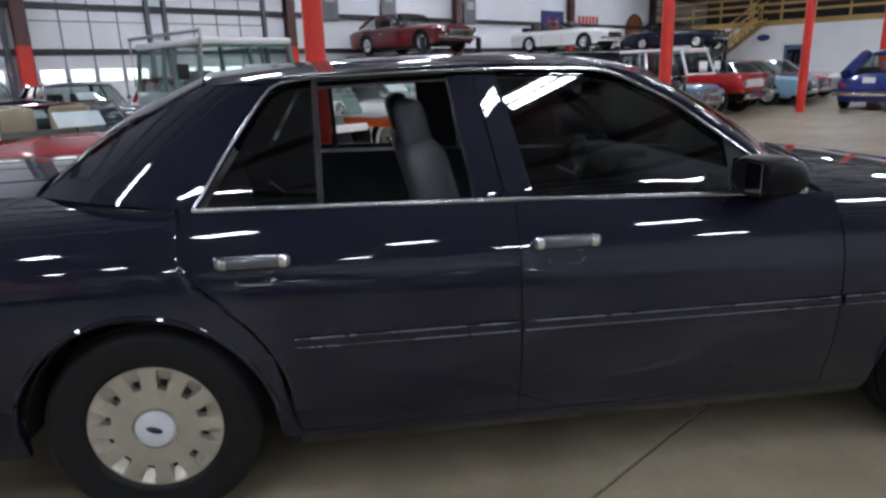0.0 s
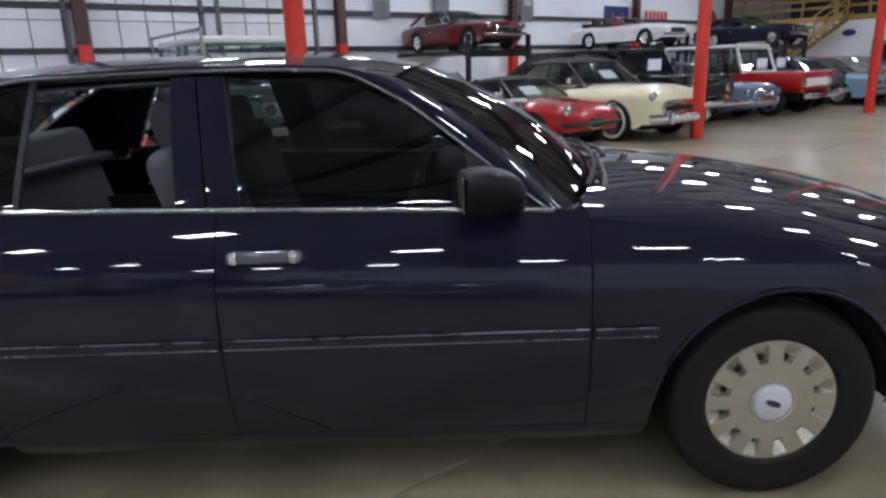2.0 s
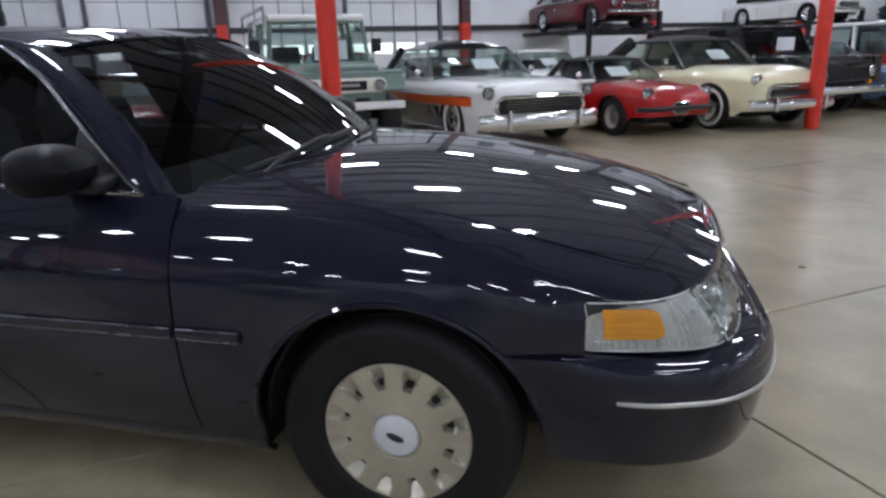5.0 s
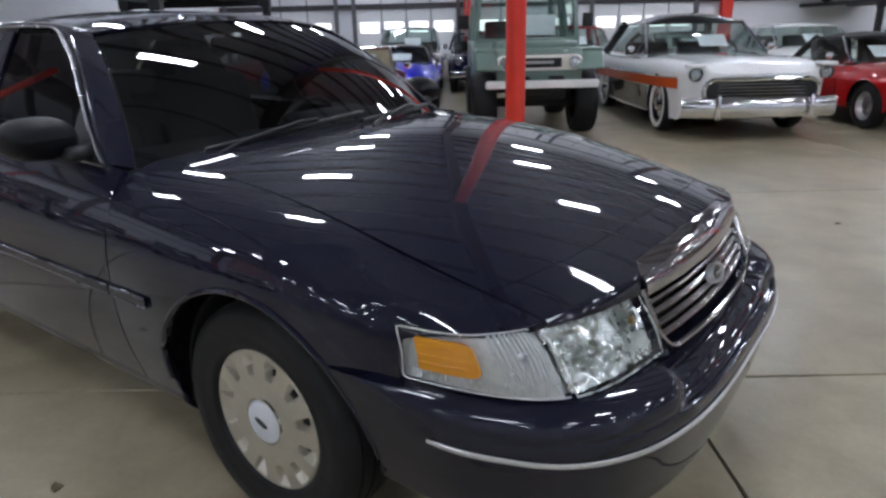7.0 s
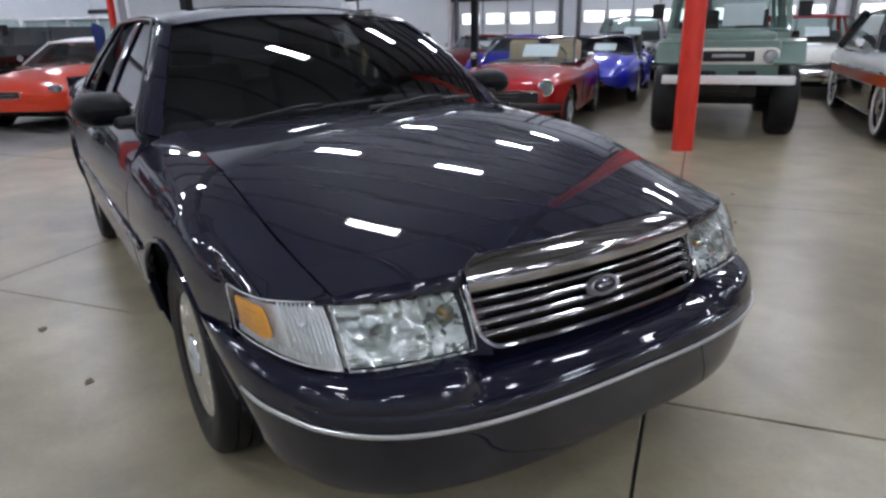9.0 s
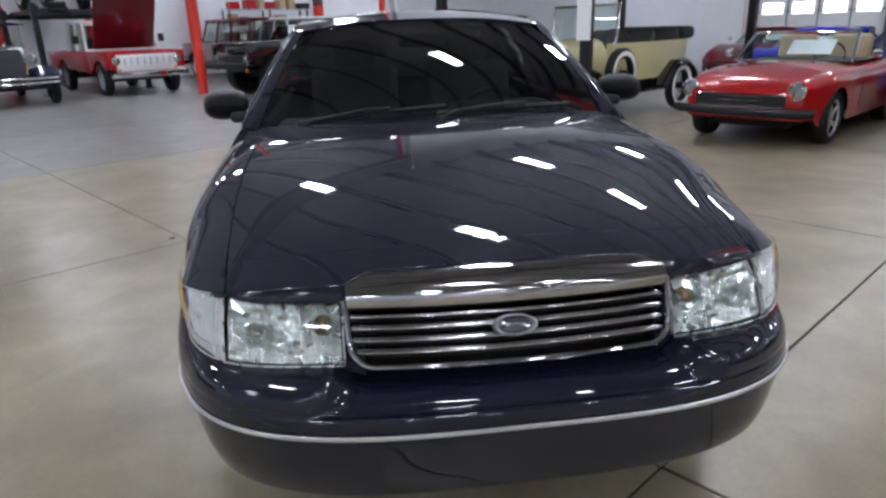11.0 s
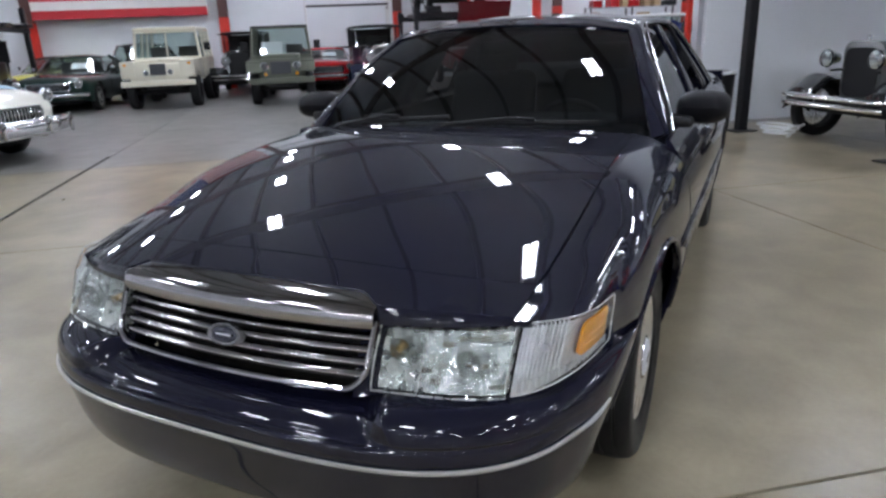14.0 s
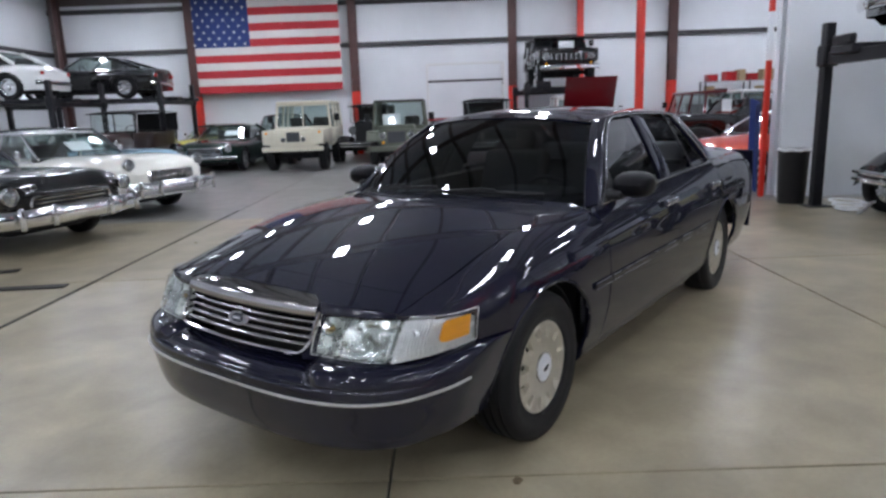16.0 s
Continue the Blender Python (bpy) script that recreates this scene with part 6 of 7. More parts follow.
    for x in (0, -wb):
        part("axle", box(0.1, W - 0.25, 0.1, (x, 0, R), 0.02, 1), DARK, car)
    add_wheels(car, wb, W - 0.2, R, 0.13, S.get("wheel", "wire"))
    if S.get("spare"):
        rim, tyre, extra = wheel_meshes(R, 0.13, S.get("wheel", "wire"))
        w = shared("spare_wheel", rim, car, pose(-0.88, W / 2 - 0.10, R + 0.30, 0, 0, 0), "spare wheel set in the mudguard")
        shared("tyre", tyre, w)
        for nm, me, lb in extra:
            shared(nm, me, w, None, lb)
    if S.get("hood_up"):
        part("hood", sheet(lambda a, b: (xs + 0.02 + (-S["rear"] + 0.1 - xs) * a, (S["body_w"] / 2) * (2 * b - 1), zt + 0.03 + 0.05 * (1 - (2 * b - 1) ** 4) - 0.05 * (2 * a - 1) ** 2), 10, 12, thick=0.02), CANVAS, car, "black canvas hood")
        for s in (1, -1):
            for x in (-S["rear"] + 0.15, (xs - S["rear"]) / 2):
                part("hood_bow", tube([(x, s * (S["body_w"] / 2 - 0.04), bz), (x, s * (S["body_w"] / 2 - 0.04), zt)], 0.02, 6), BLACK, car)
        part("hood_back", box(0.03, S["body_w"] - 0.1, zt - bz, (-S["rear"] + 0.12, 0, (zt + bz) / 2), 0.01, 1), CANVAS, car)
    elif S.get("folded", True):
        part("folded_hood", box(0.4, S["body_w"], 0.2, (-S["rear"] + 0.15, 0, bz + 0.1), 0.08, 3), CANVAS, car, "black canvas hood, folded down")
    return car

# ---- the parked cars ----
P_CREAM = paint("cream_paint", (0.74, 0.70, 0.47))
P_IVORY = paint("ivory_paint", (0.78, 0.77, 0.7))
P_WHITE = paint("white_car_paint", (0.78, 0.78, 0.77))
P_ORANGE = paint("orange_red_band", (0.72, 0.1, 0.015))
P_BLACK = paint("black_car_paint", (0.008, 0.008, 0.009), 0.25)
P_RED = paint("bright_red_paint", (0.34, 0.004, 0.006))
P_FIRE = paint("orange_red_paint", (0.55, 0.035, 0.008))
P_MAROON = paint("maroon_paint", (0.10, 0.005, 0.009))
P_BLUE = paint("electric_blue_paint", (0.006, 0.012, 0.42))
P_NAVY = paint("deep_blue_paint", (0.004, 0.007, 0.028))
P_STEELBLUE = paint("steel_blue_paint", (0.10, 0.15, 0.24))
P_SKY = paint("light_blue_paint", (0.22, 0.38, 0.5))
P_SAGE = mat("sage_green_paint", (0.13, 0.20, 0.17), 0.35, var=0.06, scale=2, coat=0.6)
P_OLIVE = mat("olive_drab_paint", (0.105, 0.115, 0.088), 0.65, var=0.1, scale=3)
P_LR = mat("limestone_paint", (0.70, 0.66, 0.53), 0.4, var=0.05, scale=2, coat=0.5)
P_SILVER = paint("silver_paint", (0.45, 0.46, 0.47), 0.3, 0.6)
P_GREEN = paint("dark_green_paint", (0.008, 0.022, 0.018))
P_YELLOW = paint("pale_yellow_paint", (0.65, 0.6, 0.12))
P_BUFF = mat("buff_yellow_paint", (0.60, 0.555, 0.29), 0.35, var=0.06, scale=2, coat=0.6)
GREY_NICKEL = mat("dull_nickel", (0.16, 0.165, 0.165), 0.35, 0.8, var=0.15, scale=9)
MESH_GREY = mat("radiator_mesh", (0.07, 0.073, 0.08), 0.5, 0.6, var=0.25, scale=60)
P_DARKBROWN = paint("dark_brown_paint", (0.022, 0.009, 0.008))
P_COUPE = paint("bright_navy_paint", (0.006, 0.018, 0.12))
TAN = mat("tan_leather", (0.42, 0.32, 0.2), 0.55, var=0.15)

# white two-tone saloon with a red-orange flash
S = dict(name="coupe", front=0.98, rear=4.35, wb=3.1, W=1.98, R=0.36, H=1.58, top=([-4.35, -4.1, -3.2, -2.0, -1.0, 0.3, 0.8, 0.98], [0.80, 0.93, 0.99, 0.98, 0.99, 0.97, 0.92, 0.80]), mid=0.74, ridge=0.035,
         cab=(-0.85, -1.45, -2.75, -3.25), posts=(), tuck=(0.1, 0.27), wheel="whitewall", crown=0.15, cpost=0.07, lamp=(0.80, 0.80, 0.075, -0.04), grille=(1.40, 0.46, 0.74, 0.03), gr_r=0.13, gr_t=0.03, lamp_rim=P_BLACK, bars=7, bar_t=0.005, teeth=0, bz=0.40, bh=0.24, bx=0.12, guards=(0.42,), paper=0.6, skirt=0.12, sill=0.22)
car, top, plan, low = passenger_car("white hardtop coupe with orange-red side flash and black roof", (5.06, 6.05), SOUTH, S, P_WHITE, roof_mat=P_BLACK)
for s in (1, -1):
    def flash(a, b):
        x = 0.62 - 4.6 * a
        z = 0.74 - 0.04 * a - (0.13 + 0.02 * a) * b
        return (x, s * (plan(x) + 0.006 - 0.06 * max(0.0, 0.74 - z) ** 1.5 * 1.5), z)
    part("lamp_hood", box(0.22, 0.20, 0.05, (0.90, s * 0.80, 0.905), 0.022, 3), P_WHITE, car, "white peak over the headlamp")
    part("side_flash", sheet(flash, 24, 3, thick=0.004), P_ORANGE, car, "orange-red side flash")

    def lower(a, b):
        x = -0.42 - 2.25 * a
        z = 0.575 - 0.33 * b
        return (x, s * (plan(x) + 0.004 - 0.06 * max(0.0, 0.74 - z) ** 1.5 * 1.5), z)
    part("lower_flank", sheet(lower, 16, 4, thick=0.004), P_BLACK, car, "black lower flank")
    part("flash_trim", tube([(x, s * (plan(x) + 0.012), 0.745 - 0.04 * (0.62 - x) / 4.6) for x in np.linspace(-3.9, 0.62, 14)], 0.011, 6), CHROME, car)

# red Italian roadster with its black hood up
S = dict(name="roadster", front=0.72, rear=3.2, wb=2.25, W=1.62, R=0.30, H=1.24, top=([-3.2, -3.0, -2.4, -1.2, -0.6, 0.2, 0.6, 0.72], [0.62, 0.78, 0.83, 0.83, 0.85, 0.80, 0.70, 0.58]), mid=0.58, ridge=0.03, square=2.8,
         cab=(-0.55, -1.05, -1.75, -2.15), posts=(), tuck=(0.12, 0.26), wheel="steel", lamp=(0.56, 0.66, 0.085, -0.10), lamp_tilt=-12, grille=(0.30, 0.36, 0.52, 0.03), bz=0.44, bh=0.07, bx=0.05, guards=(), bmat=BLACK, paper=-0.3)
passenger_car("small bright red roadster with a raised black canvas hood", (7.55, 5.75), SOUTH, S, P_RED, roof_mat=CANVAS)

# cream saloon with a black top
S = dict(name="convertible", front=0.85, rear=4.4, wb=3.1, W=1.95, R=0.36, H=1.56, top=([-4.4, -4.15, -3.2, -2.0, -0.9, 0.2, 0.65, 0.85], [0.72, 0.93, 1.02, 1.02, 1.03, 1.02, 0.94, 0.78]), mid=0.76, ridge=0.0, square=2.7,
         cab=(-0.75, -1.3, -2.4, -3.1), posts=(0.55,), tuck=(0.12, 0.26), wheel="whitewall", lamp=(0.72, 0.80, 0.09, -0.10), grille=(1.2, 0.47, 0.72, 0.05), gr_r=0.11, gr_t=0.03, bars=2, bar_t=0.022, teeth=0, cpost=0.13, crown=0.11, bz=0.42, bh=0.18, bx=0.12, guards=(0.4,), paper=0.5)
passenger_car("cream convertible with a raised black top and whitewall tyres", (9.55, 5.55), SOUTH, S, P_CREAM, roof_mat=CANVAS)

# red spider with its top down
S = dict(name="spider", front=0.75, rear=3.2, wb=2.28, W=1.6, R=0.29, H=1.18, top=([-3.2, -3.0, -2.3, -1.2, -0.6, 0.2, 0.62, 0.75], [0.66, 0.80, 0.85, 0.84, 0.86, 0.80, 0.72, 0.62]), mid=0.62, ridge=0.02,
         cab=(-0.62, -1.05, -1.6, -2.2), open=True, wheel="alloy", lamp=(0.58, 0.63, 0.085, -0.03), grille=(1.02, 0.45, 0.585, 0.012), gr_t=0.008, bars=3, bar_t=0.003, bz=0.40, bh=0.10, bx=0.07, guards=(), bmat=BLACK, paper=0.6, trim=TAN, folded=CANVAS)
passenger_car("bright red open spider with a white sheet in its screen", (-0.2, 5.65), SOUTH, S, P_RED)

# blue sports car behind it
S = dict(name="sports_car", front=0.95, rear=3.5, wb=2.5, W=1.76, R=0.33, H=1.16, top=([-3.5, -3.3, -2.6, -1.5, -0.8, -0.1, 0.5, 0.95], [0.68, 0.86, 0.9, 0.80, 0.82, 0.86, 0.72, 0.42]), mid=0.52, ridge=0.09, square=2.4,
         cab=(-0.7, -1.25, -1.7, -2.3), posts=(), tuck=(0.2, 0.32), wheel="alloy", lamp=None, grille=(0.7, 0.36, 0.44, 0.0), bumper=False, paper=0.3)
passenger_car("electric blue low sports car with a black top", (0.25, 9.5), SOUTH, S, P_BLUE, roof_mat=P_BLACK)
passenger_car("electric blue low sports car parked in the second row", (-1.6, 10.6), SOUTH, S, P_BLUE)
S2 = dict(S, cab=(-0.7, -1.2, -1.6, -2.2), wheel="chrome")
passenger_car("maroon low sports car parked by the lift", (-3.2, 12.6), SOUTH, S2, P_MAROON)

# green off-roader with a white roof
S = dict(wb=2.28, W=1.56, R=0.42, front=0.62, rear=3.15, floor=0.66, hood=1.24, belt=1.22, hood_w=1.0, screen=-0.78, flat_wing=0.10, grille=(0.62, 0.90, 1.05), grille_mat=BLACK, slots=1, face=P_SAGE, face_w=1.1, lamp=(0.445, 0.97, 0.07), lamp_out=-0.02, ind_y=0.67, ind_z=1.0, ind_back=0.1,
         bump=P_WHITE, bump_z=0.72, bump_x=0.25, bump_h=0.10, bump_w=1.42, cab=dict(rear=-3.1, top=1.86, lean=0.1, posts=(0.45, 0.62), roof_h=0.1), tyre=0.3, stance=0.02, doors=(-0.95, -1.75), paper=0.5)
car = four_by_four("sage green off-roader with a white roof and white bumper", (2.40, 6.15), SOUTH, S, P_SAGE, P_WHITE)
part("lamp_surround", moved(prism(oval_outline(-0.56, 0.56, 0.875, 1.065, 0.09, 5), 0.03, "x", 0.008), 0.612, 0, 0), P_IVORY, car, "white lamp panel")
part("mouth", box(0.02, 0.56, 0.12, (0.632, 0, 0.97), 0.01, 1), BLACK, car)
part("lettering_bar", box(0.01, 0.36, 0.035, (0.645, 0, 0.975), 0.003, 1), STEEL, car)
for s in (1, -1):
    part("apron_slot", box(0.02, 0.2, 0.05, (0.612, s * 0.22, 0.78), 0.01, 1), BLACK, car)
headlamps(car, 0.65, 0.445, 0.97, 0.08, P_IVORY)
part("bonnet_step", box(0.5, 0.62, 0.035, (0.2, 0, 1.25), 0.015, 2), P_SAGE, car)
part("roof_bar", tube([(-0.6, -0.8, 1.7), (-0.55, -0.8, 2.02), (-3.1, -0.8, 2.02), (-3.1, -0.8, 1.3)], 0.025, 8), STEEL, car)
part("winch", box(0.16, 0.5, 0.16, (0.72, -0.1, 0.66), 0.03), DARK, car)

# pale wagon seen between them
S = dict(name="saloon", front=0.85, rear=4.0, wb=2.75, W=1.8, R=0.33, H=1.48, top=([-4.0, -3.7, -2.9, -2.0, -0.9, 0.3, 0.7, 0.85], [0.76, 0.90, 0.95, 0.94, 0.95, 0.92, 0.86, 0.72]), mid=0.7, cab=(-0.75, -1.3, -2.6, -3.1), posts=(0.5,), tuck=(0.1, 0.24), wheel="whitewall", lamp=(0.66, 0.74, 0.085, -0.04), grille=(1.1, 0.48, 0.62, 0.02), paper=0.3)
passenger_car("white saloon with a red roof in the second row", (4.1, 11.2), SOUTH, S, P_IVORY, roof_mat=P_RED)
passenger_car("dark grey roadster with round wings in the second row", (6.7, 11.3), SOUTH, dict(S, H=1.3), P_BLACK, roof_mat=P_BLACK)
passenger_car("white two-door coupe in the second row", (8.7, 9.9), SOUTH, dict(S, H=1.40, wheel="alloy"), P_WHITE)
passenger_car("dark blue saloon in the second row by the overhead doors", (2.2, 13.2), SOUTH, dict(S, H=1.4, wheel="alloy"), P_NAVY)
passenger_car("grey round-backed saloon by the overhead doors", (0.3, 14.2), SOUTH, dict(S, H=1.55), P_SILVER)

# black estate, blue saloon, red 4x4, blue 4x4
S3 = dict(wb=2.95, W=1.85, R=0.37, front=0.8, rear=4.1, floor=0.5, hood=1.12, belt=1.12, hood_w=1.5, screen=-0.75, grille=(1.1, 0.66, 0.9), lamp=(0.68, 0.82, 0.09), ind_y=0.68, ind_z=0.62, bump_z=0.5, wheel="chrome", tyre=0.2, cab=dict(rear=-3.9, top=1.72, lean=0.3, posts=(0.4, 0.7), split=False), doors=(-0.9, -1.9), paper=0.6)
four_by_four("black tall estate car with a white sheet in its screen", (12.0, 6.45), SOUTH, dict(S3, cab=dict(S3["cab"], glass=GLASS_DARK, top=1.66)), P_BLACK, P_BLACK, name="estate_car")
S = dict(name="saloon", front=1.0, rear=4.2, wb=2.9, W=1.85, R=0.33, H=1.42, top=([-4.2, -3.9, -3.0, -2.0, -0.9, 0.3, 0.8, 1.0], [0.80, 0.90, 0.93, 0.92, 0.93, 0.90, 0.86, 0.76]), mid=0.68, square=5.0, cab=(-0.75, -1.4, -2.7, -3.3), posts=(0.5,), tuck=(0.1, 0.24), wheel="steel", lamp=(0.7, 0.66, 0.07, -0.0), grille=(0.8, 0.5, 0.72, 0.02), bars=2, teeth=14, bz=0.46, bh=0.14)
passenger_car("steel blue square saloon with a chrome grille", (14.15, 6.6), SOUTH, S, P_STEELBLUE)
S4 = dict(S3, front=0.75, rear=3.3, wb=2.35, W=1.74, hood=1.08, belt=1.06, floor=0.58, R=0.38, wheel="chrome", grille=(1.2, 0.72, 0.92), slat=CHROME, grille_mat=P_WHITE, cab=dict(rear=-3.2, top=1.72, lean=0.25, posts=(0.5,), post=P_WHITE))
four_by_four("red off-roader with a white hardtop and chrome grille", (16.2, 6.1), SOUTH, dict(S4, rear=3.6), P_RED, P_WHITE)
four_by_four("dark blue off-roader with an open screen", (18.4, 6.7), SOUTH, dict(S4, W=1.7, face=P_NAVY, grille_mat=BLACK, cab=dict(S4["cab"], post=P_NAVY, top=1.6)), P_NAVY, P_NAVY)
passenger_car("light blue saloon beyond the red posts", (20.8, 6.4), SOUTH, S, P_SKY)
passenger_car("red saloon beyond the red posts", (22.6, 6.6), SOUTH, S, P_RED)
passenger_car("silver saloon at the far end of the row", (25.2, 6.6), SOUTH, S, P_SILVER)

# deep blue pre-war saloon facing along the aisle
S = dict(name="coupe", front=0.8, rear=3.75, wb=2.8, W=1.85, R=0.37, H=1.62, top=([-3.75, -3.55, -3.1, -2.2, -0.9, 0.2, 0.6, 0.8], [0.62, 0.80, 0.98, 1.06, 1.08, 1.05, 0.95, 0.74]), mid=0.70, square=2.3, cab=(-0.8, -1.25, -2.1, -3.2), posts=(0.5,), tuck=(0.2, 0.36), crown=0.16, cpost=0.16, wheel="chrome", lamp=(0.6, 0.85, 0.09, -0.1), grille=(0.6, 0.5, 0.8, 0.02), bz=0.44, bh=0.12)
car, top, plan, low = passenger_car("deep blue round-backed pre-war coupe, tail to the aisle", (22.2, 3.25), EAST, S, P_COUPE)
part("plate", box(0.01, 0.3, 0.15, (-3.80, 0, 0.80), 0.003, 1), PAPER, car, "pale blank number plate")

# buff phaeton with black mudguards under the lift
V2 = dict(wb=2.63, W=1.66, R=0.36, rear=3.2, hood=1.13, hood_w=(0.52, 0.9), screen=-0.95, belt=1.07, body_w=1.3, top=1.60, lamp=(0.36, 0.97, 0.10), wheel="wire", spare=True, rad_x=0.05, shell=GREY_NICKEL, shell_label="dull nickel radiator shell", drum=P_BLACK)
vintage("buff yellow phaeton with black mudguards and a spare in the wing", (-3.12, 5.15), SOUTH, V2, P_BUFF, P_BLACK)

# west row
S = dict(wb=2.23, W=1.66, R=0.38, front=0.6, rear=3.0, floor=0.62, hood=1.16, belt=1.14, hood_w=1.05, screen=-0.85, grille=(0.36, 0.80, 1.06), grille_mat=MESH_GREY, slots=0, face=P_LR, face_w=1.3, lamp=(0.27, 0.86, 0.062), lamp_out=-0.02, ind_y=0.72, ind_z=1.05, bump=P_LR, bump_z=0.62, bump_x=0.1, cab=dict(rear=-2.95, top=1.82, lean=0.12, posts=(0.3, 0.6), split=True, roof_h=0.1), doors=(-1.0, -1.85), tyre=0.22)
four_by_four("cream canvas-coloured off-roader with a flat split screen", (-14.1, -4.63), EAST, S, P_LR, P_LR)
S = dict(wb=2.03, W=1.52, R=0.38, front=0.58, rear=2.75, floor=0.56, hood=1.16, belt=1.08, hood_w=0.92, screen=-0.72, flat_wing=0.08, grille=(0.46, 0.72, 1.0), grille_mat=MESH_GREY, slots=0, lamp=(0.37, 0.9, 0.085), ind_y=0.36, ind_z=0.72, bump=P_OLIVE, bump_z=0.58, bump_h=0.13, bump_x=0.16, cab=dict(rear=-2.6, top=1.80, lean=0.12, posts=(0.45,), roof_h=0.04), tyre=0.2, paper=-0.6)
four_by_four("olive drab open off-roader with a dark canvas roof", (-13.4, -1.77), EAST, S, P_OLIVE, CANVAS)
V3 = dict(wb=3.2, W=1.78, R=0.38, rear=3.9, hood=1.24, hood_w=(0.58, 1.0), screen=-1.1, belt=1.2, body_w=1.4, top=1.72, lamp=(0.37, 0.98, 0.125), wheel="wire", core=MESH_GREY, fog=True, hood_up=True, bz=0.5)
vintage("dark blue pre-war tourer with a chrome radiator and large lamps", (-14.2, 0.82), EAST, V3, P_NAVY, P_NAVY)
S5 = dict(S3, front=0.75, rear=4.3, wb=2.95, W=1.86, hood=1.06, belt=1.06, floor=0.52, R=0.38, wheel="steel", grille=(1.25, 0.72, 0.92), slat=CHROME, grille_mat=P_WHITE, face=P_WHITE, cab=dict(rear=-2.2, top=1.72, lean=0.25, posts=(0.5,), post=P_WHITE), lamp=(0.74, 0.83, 0.085))
car = four_by_four("red pickup truck with its bonnet raised", (-15.0, 3.8), EAST, S5, P_RED, P_WHITE, name="pickup_truck", category="truck")
part("raised_bonnet", moved(box(1.35, 1.5, 0.05, (0.68, 0, 0), 0.02), -0.7, 0, 1.1, 0, -62, 0), P_MAROON, car, "bonnet propped open")
S = dict(name="fastback", front=0.9, rear=3.7, wb=2.75, W=1.8, R=0.33, H=1.33, top=([-3.7, -3.5, -2.9, -2.0, -0.9, 0.3, 0.75, 0.9], [0.80, 0.92, 0.94, 0.90, 0.92, 0.88, 0.82, 0.72]), mid=0.66, cab=(-0.9, -1.5, -2.3, -3.45), posts=(), tuck=(0.1, 0.28), wheel="alloy", lamp=(0.66, 0.68, 0.085, -0.02), grille=(0.95, 0.52, 0.70, 0.02), bz=0.44, bh=0.09, paper=0.6)
passenger_car("dark green fastback coupe with a chrome grille", (-14.6, -7.15), EAST, S, P_GREEN)
passenger_car("pale yellow coupe in the back row", (-17.3, -8.5), EAST, dict(S, paper=0.4), P_YELLOW, roof_mat=P_BLACK)
passenger_car("black coupe by the wall under the flag", (-17.6, -6.2), EAST, dict(S, H=1.6, paper=0.6), P_BLACK)
vintage("black pre-war coupe behind the olive off-roader", (-16.6, -3.0), EAST, dict(V3, hood_up=True, fog=False, wheel="steel", shell=P_BLACK, shell_label="black painted radiator shell", drum=P_BLACK, core=BLACK), P_BLACK, P_BLACK)
passenger_car("red roadster near the back wall", (-17.6, -0.6), EAST, dict(S, H=1.25), P_RED)

# south row
S = dict(name="coupe", front=1.0, rear=4.1, wb=3.05, W=1.85, R=0.35, H=1.42, top=([-4.1, -3.9, -3.0, -2.0, -1.0, 0.3, 0.8, 1.0], [0.72, 0.86, 0.93, 0.92, 0.96, 0.98, 0.93, 0.72]), mid=0.70, square=2.8, cab=(-1.0, -1.55, -2.5, -3.2), posts=(0.5,), tuck=(0.12, 0.27), wheel="whitewall", lamp=(0.70, 0.84, 0.09, -0.10), grille=(0.9, 0.55, 0.72, 0.03), bars=1, teeth=16, bz=0.46, bh=0.2, bx=0.12, guards=(0.3, 0.6), paper=0.5)
passenger_car("white fifties coupe with a heavy chrome bumper", (-6.55, -5.9), 66, S, P_IVORY, roof_mat=P_SILVER)
S = dict(S, front=0.95, rear=4.5, wb=3.2, W=2.0, H=1.45, top=([-4.5, -4.2, -3.0, -2.0, -1.0, 0.3, 0.8, 0.95], [0.78, 0.92, 0.95, 0.94, 0.95, 0.94, 0.90, 0.74]), square=4.2, lamp=(0.80, 0.72, 0.09, 0.0), grille=(1.1, 0.48, 0.68, 0.02), bars=4, teeth=0, cab=(-1.05, -1.6, -2.9, -3.4))
passenger_car("black fifties saloon with a chrome bumper and grille", (-3.8, -6.0), 70, S, P_BLACK)
passenger_car("light blue saloon in the south row", (-9.2, -7.3), 66, dict(S, paper=0.6), P_SKY, roof_mat=P_BLACK)
vintage("dark brown pre-war truck in the corner", (-12.2, -9.35), EAST, dict(V3, fog=False, wheel="steel", shell=P_BLACK, shell_label="black painted radiator shell", drum=P_BLACK, core=BLACK), P_DARKBROWN, P_BLACK)

# beyond the partition
S = dict(name="convertible", front=0.9, rear=3.7, wb=2.6, W=1.82, R=0.32, H=1.3, top=([-3.7, -3.5, -2.8, -1.8, -0.8, 0.0, 0.4, 0.7, 0.9], [0.72, 0.88, 0.93, 0.88, 0.90, 0.86, 0.79, 0.69, 0.56]), mid=0.54, square=2.3, gr_t=0.005, bar_t=0.004, cab=(-0.75, -1.35, -1.9, -2.6), posts=(), tuck=(0.12, 0.28), wheel="alloy", lamp=None, grille=(0.42, 0.50, 0.60, 0.02), bars=1, bumper=False)
car, top, plan, low = passenger_car("orange-red convertible with a raised white top", (-7.3, 4.37), -72, S, P_FIRE, roof_mat=P_WHITE)
